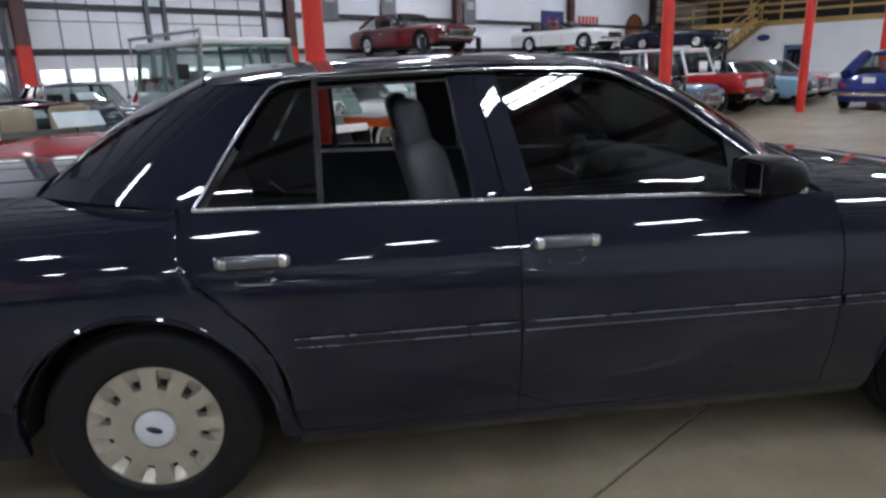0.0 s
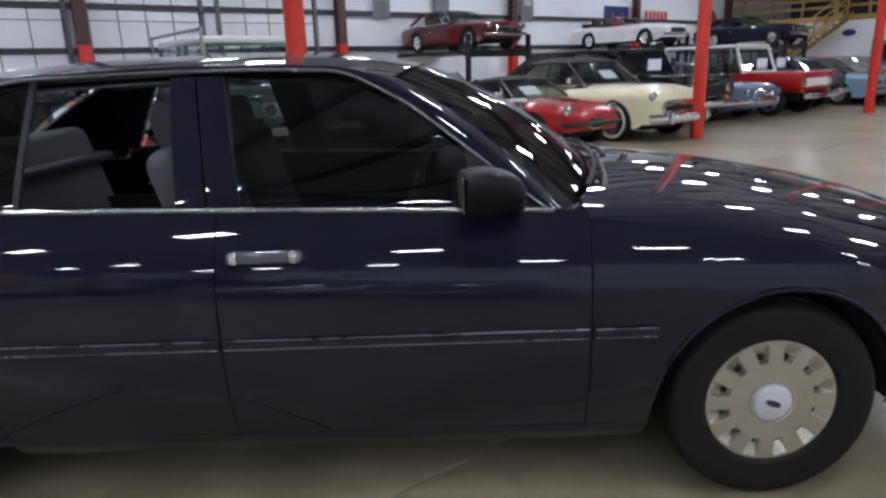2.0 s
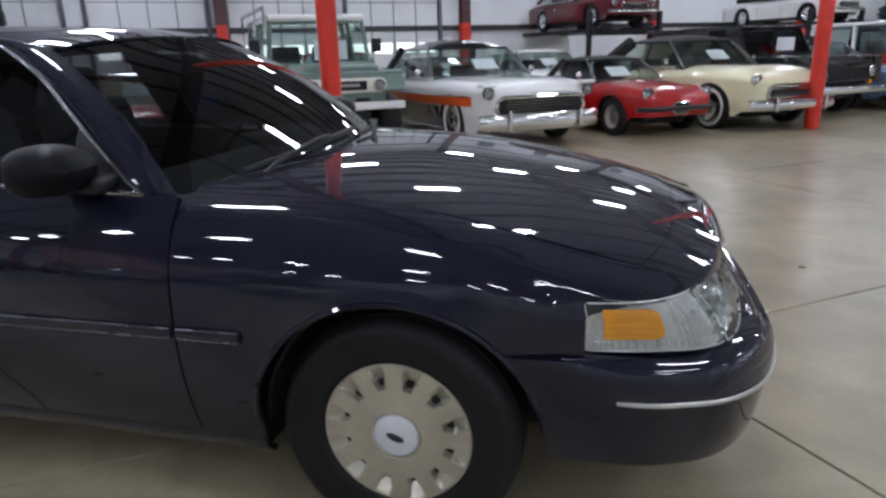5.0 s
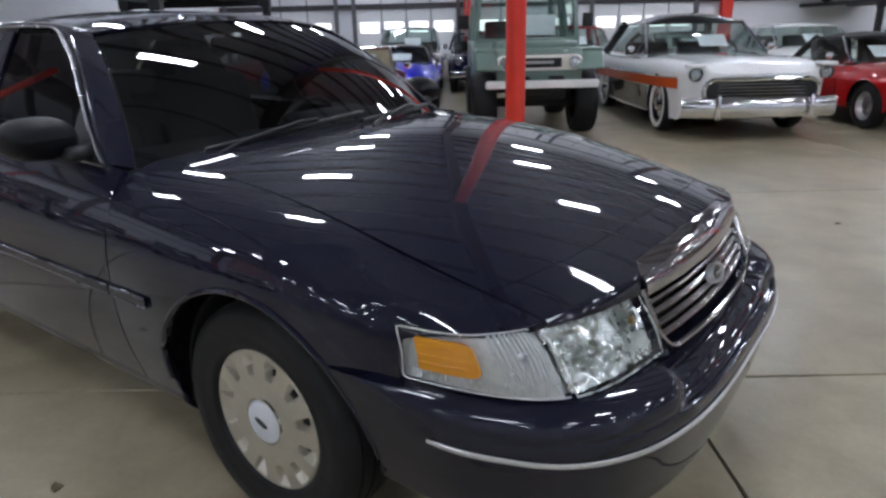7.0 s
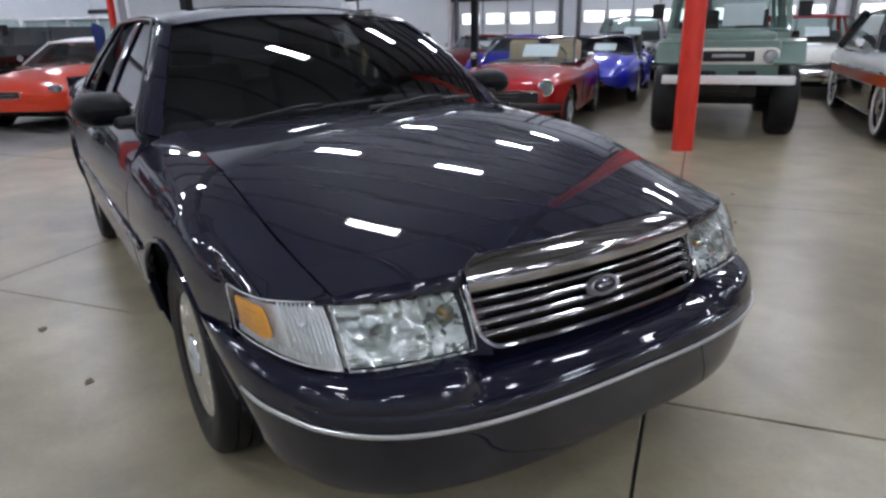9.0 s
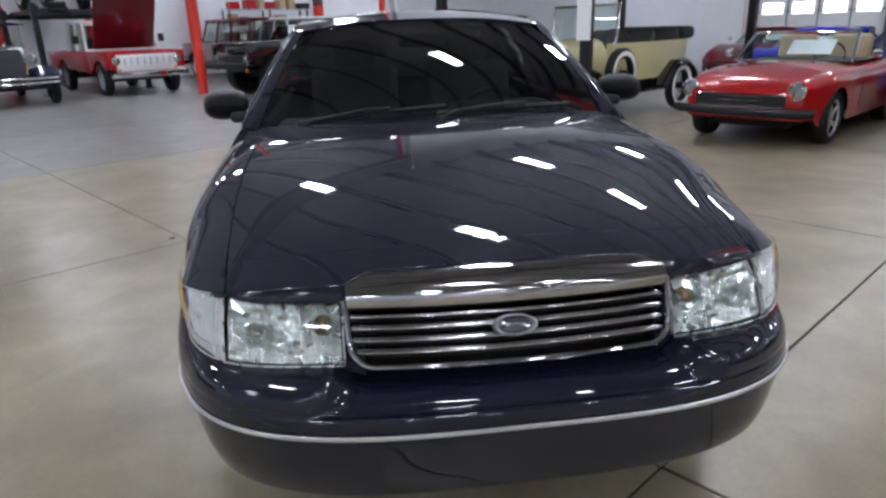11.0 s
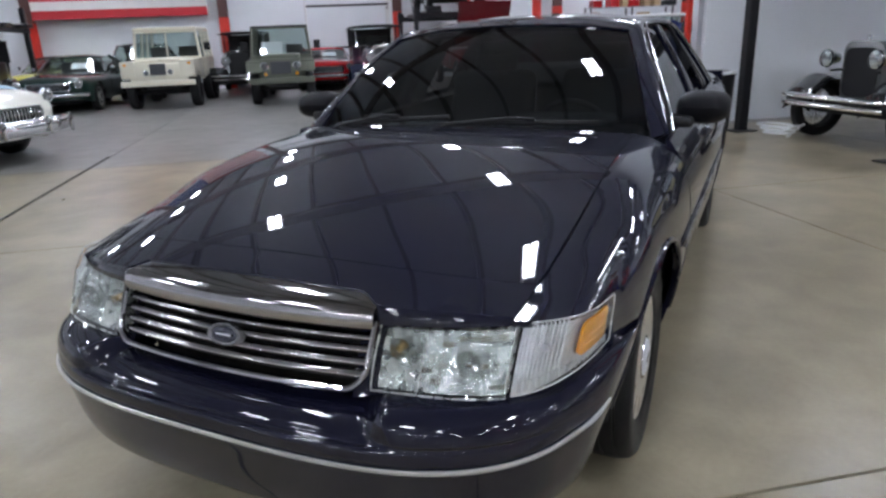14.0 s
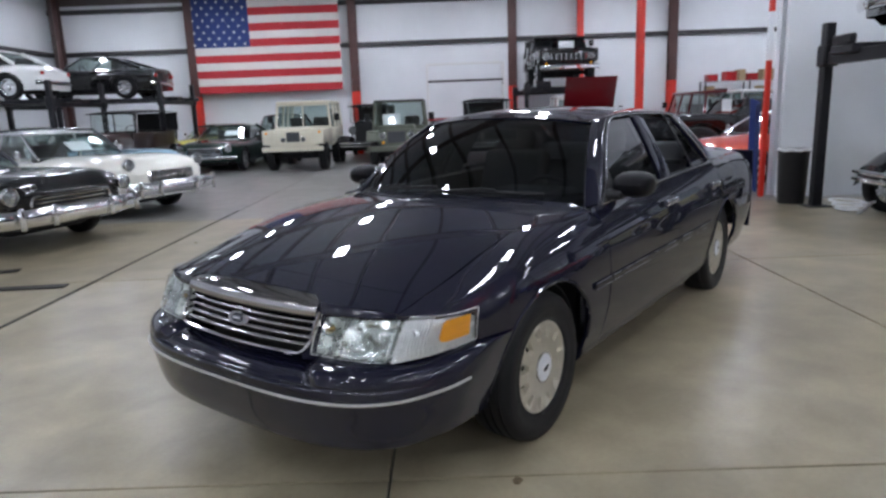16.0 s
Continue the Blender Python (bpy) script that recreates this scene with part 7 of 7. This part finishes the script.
for s in (1, -1):
    part("headlamp", moved(box(0.16, 0.36, 0.10, (0, 0, 0), 0.045, 3), 0.70, s * 0.56, 0.605, 0, 22, -s * 24), HEADGLASS, car, "clear wraparound headlamp", m=pose(0, 0, 0, 0, 0, 0))
S6 = dict(S5, cab=dict(rear=-2.4, top=1.7, lean=0.25, posts=(0.5,), post=P_SILVER), face=P_SILVER)
four_by_four("silver pickup truck with its tailgate to the aisle", (-16.5, 8.6), WEST, S6, P_SILVER, P_WHITE, name="pickup_truck", category="truck")
four_by_four("white estate car by the wall", (-17.5, 12.3), WEST, dict(S3), P_WHITE, P_WHITE, name="estate_car")
four_by_four("black open off-roader on oversized tyres beyond the partition", (-11.2, 5.2), SOUTH, dict(S4, W=1.75, R=0.46, tyre=0.32, wheel="offroad", floor=0.72, hood=1.2, belt=1.16, face=P_BLACK, grille_mat=BLACK, bump=BLACK, bump_z=0.7, cab=dict(S4["cab"], top=1.5, post=P_BLACK, glass=GLASS_DARK)), P_BLACK, None)
four_by_four("maroon estate car by the far wall", (-19.0, 8.0), WEST, dict(S3, rear=4.0), P_MAROON, P_MAROON, name="estate_car")

# ---- lifts ----
def four_post_lift(u, v, heading, deck, width=2.5, length=4.9, post=0.45, label="black four-post car lift carrying a car"):
    """Posts at the corners, two runways and cross beams; (u, v) is the middle of its front beam, the lift runs back from it."""
    lift = thing("car_lift", label, "car lift", BUILD @ pose(u, v, 0, 0, 0, heading), "car lifts")
    for x in (0.0, -length):
        for s in (1, -1):
            part("post", join(box(0.13, 0.13, deck + post, (x, s * width / 2, (deck + post) / 2), 0.012, 1), box(0.32, 0.3, 0.015, (x, s * width / 2, 0.0075), 0.004, 1)), BLACK_STEEL, lift)
        part("cross_beam", box(0.12, width - 0.1, 0.16, (x, 0, deck - 0.14), 0.01, 1), BLACK_STEEL, lift)
        for s in (1, -1):
            part("bracket", box(0.2, 0.2, 0.28, (x, s * (width / 2 - 0.02), deck - 0.1), 0.02, 1), BLACK_STEEL, lift)
    for s in (1, -1):
        part("runway", box(length + 0.5, 0.48, 0.11, (-length / 2 - 0.1, s * 0.72, deck - 0.055), 0.015, 1), BLACK_STEEL, lift)
        part("chock", box(0.08, 0.42, 0.12, (0.12, s * 0.72, deck + 0.06), 0.02, 1), BLACK_STEEL, lift)
    return lift


LIFTED = dict(name="saloon", front=0.9, rear=4.0, wb=2.8, W=1.78, R=0.33, H=1.34, top=([-4.0, -3.8, -3.0, -2.0, -0.9, 0.3, 0.72, 0.9], [0.74, 0.88, 0.93, 0.90, 0.92, 0.88, 0.80, 0.66]), mid=0.66, square=2.8, cab=(-0.95, -1.5, -2.6, -3.2), posts=(0.5,), tuck=(0.1, 0.27), wheel="chrome", lamp=(0.66, 0.66, 0.085, -0.03), grille=(0.9, 0.5, 0.66, 0.03), bz=0.44, bh=0.1)

lift = four_post_lift(-3.30, 4.60, SOUTH, 2.12, 2.56, 4.9, 0.32)
notice = thing("post_notice", "white notice board fixed to the black lift post", "notice", BUILD @ pose(-2.02, 4.53, 1.42))
part("board", box(0.2, 0.015, 0.5, (0, 0, 0), 0.003, 1), PAPER, notice)
passenger_car("black saloon with a chrome bumper raised on a lift", (-3.5, 5.7), SOUTH, dict(LIFTED, bh=0.18, W=1.95, bz=0.5), P_BLACK, lift=2.12)
four_post_lift(13.0, 13.6, SOUTH, 1.95)
passenger_car("maroon saloon raised on a lift by the wall", (13.0, 14.1), SOUTH, LIFTED, P_MAROON, lift=1.95)
four_post_lift(21.8, 13.6, SOUTH, 2.0)
passenger_car("white open sports car raised on a lift", (21.8, 14.1), SOUTH, dict(LIFTED, open=True, H=1.2, name="sports_car", lamp=None, folded=CANVAS), P_WHITE, lift=2.0)
four_post_lift(29.5, 12.6, SOUTH, 2.0)
passenger_car("deep blue saloon raised on a lift", (29.5, 13.1), SOUTH, LIFTED, P_NAVY, lift=2.0)
four_post_lift(-17.0, -13.6, SOUTH, 2.2, 2.6, 4.6)
passenger_car("black coupe raised on a lift in the corner", (-17.0, -13.05), SOUTH, dict(LIFTED, rear=3.7, cab=(-0.95, -1.5, -2.2, -3.3), name="coupe", posts=()), P_BLACK, lift=2.2)
four_post_lift(-13.7, -14.4, SOUTH, 2.15, 2.6, 4.0)
passenger_car("white coupe raised on a lift in the corner", (-13.7, -14.0), SOUTH, dict(LIFTED, name="coupe", rear=3.1, wb=2.3, top=([-3.1, -2.9, -2.4, -1.6, -0.9, 0.3, 0.72, 0.9], [0.74, 0.88, 0.93, 0.90, 0.92, 0.88, 0.80, 0.66]), cab=(-0.95, -1.4, -1.9, -2.5)), P_WHITE, lift=2.15)
four_post_lift(-16.6, 3.35, EAST, 2.15, 2.5, 3.4, 0.1)
four_by_four("black off-roader raised on a lift", (-17.0, 3.35), EAST, dict(S4, W=1.8, grille_mat=BLACK, face=P_BLACK, cab=dict(S4["cab"], top=1.50, post=P_BLACK, glass=GLASS_DARK)), P_BLACK, P_BLACK, lift=2.15)

# ---- the flag on the west wall ----
FLAG_RED = mat("faded_red_cloth", (0.5, 0.035, 0.045), 0.85, var=0.08, scale=5, bump=0.15, bscale=200)
FLAG_WHITE = mat("white_cloth", (0.72, 0.70, 0.67), 0.85, var=0.05, scale=5, bump=0.15, bscale=200)
FLAG_BLUE = mat("blue_cloth", (0.02, 0.04, 0.16), 0.85, var=0.08, scale=5, bump=0.15, bscale=200)
FW, FH = 5.5, 3.55
flag = thing("flag", "large cloth flag, red and white stripes, stars on blue", "flag", BUILD @ pose(U0 + 0.42, -4.22, 2.4))


def cloth(y0, y1, z0, z1, off=0.0, n=24):
    """A piece of hung cloth: slight folds, y runs from the right edge to the left."""
    return sheet(lambda a, b: (off + 0.02 * math.sin((y0 + (y1 - y0) * a) * 2.3) + 0.012 * math.sin((y0 + (y1 - y0) * a) * 6.1 + 2.0 * (z0 + (z1 - z0) * b)), y0 + (y1 - y0) * a, z0 + (z1 - z0) * b), n, 3, thick=0.004)


for k in range(13):
    part("stripe", cloth(0, -FW, FH * k / 13, FH * (k + 1) / 13), FLAG_RED if k % 2 == 0 else FLAG_WHITE, flag)
part("canton", cloth(-FW * 0.60, -FW, FH * 6 / 13, FH + 0.002, 0.008), FLAG_BLUE, flag)
stars = []
for r in range(9):
    for c in range(6 if r % 2 == 0 else 5):
        y = -FW + FW * 0.40 * ((c + (0.5 if r % 2 == 0 else 1.0)) / 6)
        z = FH * 6 / 13 + FH * 7 / 13 * (r + 0.5) / 9
        pts = [((0.065 if k % 2 == 0 else 0.027) * math.sin(math.pi * k / 5), (0.065 if k % 2 == 0 else 0.027) * math.cos(math.pi * k / 5)) for k in range(10)]
        stars.append(moved(prism(pts, 0.004, "x"), 0.02 * math.sin(y * 2.3) + 0.012 * math.sin(y * 6.1 + 2.0 * z) + 0.014, y, z))
part("stars", join(*stars), FLAG_WHITE, flag)

# ---- by the partition ----
bin_ = thing("litter_bin", "black plastic bin with a white liner, by the partition", "bin", BUILD @ pose(-4.95, 4.45, 0))
part("bucket", lathe([(0.0, 0.0), (0.17, 0.0), (0.18, 0.02), (0.205, 0.72), (0.22, 0.74), (0.22, 0.76), (0.195, 0.76), (0.18, 0.3), (0.0, 0.3)], 32, "z"), BLACK, bin_)
part("liner", sheet(lambda a, b: ((0.20 + 0.026 * math.sin(math.pi * b) + 0.005 * math.sin(38 * a)) * math.cos(2 * math.pi * a), (0.20 + 0.026 * math.sin(math.pi * b) + 0.005 * math.sin(38 * a)) * math.sin(2 * math.pi * a), 0.735 + 0.055 * b + 0.008 * math.sin(44 * a)), 72, 8, thick=0.003), PAPER, bin_, "white plastic liner over the rim")
blanket = thing("blanket", "dark blue quilted blanket hung on the banded post", "blanket", BUILD @ pose(-5.95, 4.36, 0))
part("cloth", sheet(lambda a, b: (-0.12 + 0.24 * a, -0.05 + 0.05 * math.sin(9 * a + 2 * b), 0.1 + 1.35 * b + 0.05 * math.sin(5 * a)), 14, 8, thick=0.02), FLAG_BLUE, blanket)
hose = thing("air_hose", "white coiled air hose on the floor by the lift post", "hose", BUILD @ pose(-3.95, 4.7, 0.02))
part("coil", tube([(0.16 * math.cos(k * 0.5) * (1 + 0.03 * k), 0.13 * math.sin(k * 0.5) * (1 + 0.02 * k), 0.004 * k) for k in range(40)], 0.014, 6), PAPER, hose)

# tall white rolling frame and steel shelves at the west wall
rack = thing("rolling_scaffold", "tall white rolling steel frame against the wall", "scaffold", BUILD @ pose(U0 + 1.3, 0.3, 0))
for y in (-1.35, 1.35):
    for x in (-0.35, 0.35):
        part("upright", box(0.06, 0.06, 3.1, (x, y, 1.55), 0.01, 1), P_WHITE, rack)
    for z in (0.3, 1.0, 1.7, 2.4):
        part("rung", box(0.7, 0.05, 0.05, (0, y, z)), GIRT, rack)
for z in (1.2, 2.5, 3.08):
    part("brace", box(0.05, 2.7, 0.07, (0.35, 0, z)), P_WHITE if z > 3 else GIRT, rack)
shelf = thing("shelving", "steel shelving loaded with boxes and parts by the wall", "shelf", BUILD @ pose(U0 + 0.8, 10.6, 0))
for y in (-1.6, 0, 1.6):
    for x in (-0.25, 0.25):
        part("upright", box(0.05, 0.05, 2.2, (x, y, 1.1)), GIRT, shelf)
for z in (0.4, 1.0, 1.6, 2.15):
    part("board", box(0.55, 3.3, 0.04, (0, 0, z)), STEEL, shelf)
rng = random.Random(5)
CARD = mat("brown_cardboard", (0.36, 0.25, 0.14), 0.8, var=0.15, scale=6)
for z in (0.42, 1.02, 1.62, 2.17):
    y = -1.5
    while y < 1.4:
        w, h = rng.uniform(0.25, 0.5), rng.uniform(0.18, 0.4)
        bx = new("box", mesh_of("box", box(0.4, w - 0.03, h, (0, 0, h / 2), 0.008, 1), rng.choice((CARD, PAPER, P_RED, BLACK, CARD))))
        bx.matrix_basis = BUILD @ pose(U0 + 0.8, 10.6 + y + w / 2, z, 0, 0, rng.uniform(-5, 5))
        tagged(bx, "stored cardboard or plastic box on the steel shelves", "box", "boxes on the shelves")
        y += w + rng.uniform(0.02, 0.3)

# ---- signs on the north wall ----
SIGN_BLUE = mat("blue_sign_enamel", (0.02, 0.035, 0.14), 0.4, var=0.06)
SIGN_RED = mat("red_sign_enamel", (0.45, 0.03, 0.03), 0.4, var=0.06)
GREY_CLOTH = mat("grey_banner_cloth", (0.16, 0.16, 0.17), 0.8, var=0.15, scale=6)
for u, z in ((11.4, 3.75), (14.0, 3.85), (18.3, 3.75)):
    b = thing("banner", "narrow grey hanging banner with faint marks", "banner", BUILD @ pose(u, V1 - 0.16, z), "wall banners")
    part("cloth", sheet(lambda a, c: (-0.35 + 0.7 * a, 0.015 * math.sin(7 * a), -0.6 + 1.2 * c), 8, 4, thick=0.006), GREY_CLOTH, b)
    part("rod", tube([(-0.38, 0, 0.6), (0.38, 0, 0.6)], 0.015, 6), STEEL, b)
    part("mark", box(0.4, 0.02, 0.3, (0, -0.012, 0.15), 0.005, 1), mat("pale_print", (0.4, 0.4, 0.4), 0.8), b)
sg = thing("wall_sign", "square blue enamel sign with a red and white emblem", "sign", BUILD @ pose(24.0, V1 - 0.06, 3.3))
part("panel", box(1.7, 0.04, 1.2, (0, 0, 0), 0.01, 1), SIGN_BLUE, sg)
part("emblem", moved(prism([(-0.4, -0.35), (-0.4, 0.35), (0, 0.05), (0.4, 0.35), (0.4, -0.35), (0.2, -0.35), (0, -0.1), (-0.2, -0.35)], 0.02, "y"), 0, -0.03, 0), SIGN_RED, sg)
sg = thing("wall_sign", "long white sign with illegible red lettering", "sign", BUILD @ pose(26.9, V1 - 0.06, 3.55))
part("panel", box(2.0, 0.03, 0.55, (0, 0, 0), 0.01, 1), P_WHITE, sg)
for k in range(6):
    part("bar", box(0.2, 0.02, 0.38, (-0.75 + 0.3 * k, -0.02, 0)), SIGN_RED, sg)
sg = thing("wall_sign", "round brown and orange sign on the wall", "sign", BUILD @ pose(31.3, V1 - 0.06, 3.1))
part("disc", lathe([(0.0, -0.03), (0.85, -0.03), (0.88, -0.01), (0.88, 0.02)], 40, "y"), mat("rust_orange_enamel", (0.3, 0.09, 0.03), 0.5, var=0.3, scale=3), sg)
part("ring", lathe([(0.8, -0.04), (0.88, -0.045), (0.9, 0.0)], 40, "y"), GIRT, sg)

# ---- stair and doors of the office block ----
stair = thing("timber_stair", "open yellow pine stair with handrails, up to the mezzanine", "stair", BUILD @ pose(EU - 0.65, 15.6, 0))
N, RUN, RISE = 17, 0.235, 3.26 / 17
for k in range(N):
    part("tread", box(1.0, 0.27, 0.045, (0, -RUN * k, RISE * (k + 1) - 0.022), 0.005, 1), TIMBER, stair)
for s in (-1, 1):
    a, b = Vector((s * 0.52, 0.2, 0)), Vector((s * 0.52, -RUN * N, 3.2))
    part("stringer", sheet(lambda p, q: tuple(a.lerp(b, p) + Vector((0, 0, 0.26 * (q - 0.3)))), 1, 1, thick=0.05), TIMBER, stair)
    for h in (0.55, 0.95):
        part("handrail", tube([a + Vector((0, 0, h)), b + Vector((0, 0, h))], 0.04, 6), TIMBER, stair)
    for k in range(0, N + 1, 4):
        part("baluster", box(0.08, 0.08, 1.0, (s * 0.52, -RUN * k, RISE * k + 0.5)), TIMBER, stair)
for v, n in ((10.2, 5), (3.0, 6), (-4.0, 7)):
    d = thing("door_%d" % n, "grey office door with a glazed upper half", "door", BUILD @ pose(EU - 0.02, v, 0), kind="structure")
    part("leaf", box(0.05, 0.95, 2.05, (0, 0, 1.03), 0.008, 1), P_STEELBLUE, d)
    part("pane", box(0.02, 0.6, 0.7, (-0.03, 0, 1.5), 0.01, 1), GLASS_DARK, d)
    part("frame", join(box(0.08, 0.08, 2.12, (0, 0.52, 1.06)), box(0.08, 0.08, 2.12, (0, -0.52, 1.06)), box(0.08, 1.12, 0.08, (0, 0, 2.12))), P_WHITE, d)
for v in (11.7, 6.0):
    sg = thing("wall_sign", "white board with a blue oval emblem on the office front", "sign", BUILD @ pose(EU - 0.04, v, 2.45))
    part("panel", box(0.03, 1.1, 0.6, (0, 0, 0), 0.01, 1), P_WHITE, sg)
    ov = lathe([(0.0, -0.02), (0.3, -0.02), (0.32, 0.0)], 28, "x")
    bmesh.ops.scale(ov, vec=(1, 1, 0.5), verts=ov.verts)
    part("oval", moved(ov, -0.012, 0, 0), SIGN_BLUE, sg)

# ---- on the floor ----
for x, y, w, ang in ((1.75, -4.73, 1.4, -49.6), (1.72, -5.73, 1.2, -37)):
    b = thing("floor_mat", "thin black rubber strip lying on the concrete", "mat", pose(x, y, 0.002, 0, 0, ang), "rubber strips")
    part("strip", box(w, 0.14, 0.012, (0, 0, 0.006), 0.003, 1), BLACK, b)
LEAF = mat("dry_brown_scrap", (0.12, 0.09, 0.05), 0.8, var=0.3, scale=30)
rng = random.Random(11)
for x, y in ((0.75, -1.22), (0.05, -1.35), (1.85, 1.0), (-0.9, -1.75), (0.9, 2.9), (3.2, 1.9), (-0.6, -5.0), (-2.2, -3.8), (2.4, 3.4), (0.4, 3.6)):
    b = thing("debris", "small dry scrap lying on the concrete floor", "debris", pose(x, y, 0.002, 0, 0, rng.uniform(0, 360)), "floor scraps")
    r = rng.uniform(0.015, 0.035)
    part("scrap", prism([(r * rng.uniform(0.6, 1.3) * math.cos(a), r * rng.uniform(0.4, 0.9) * math.sin(a)) for a in [2 * math.pi * k / 7 for k in range(7)]], 0.005, "z"), LEAF, b)
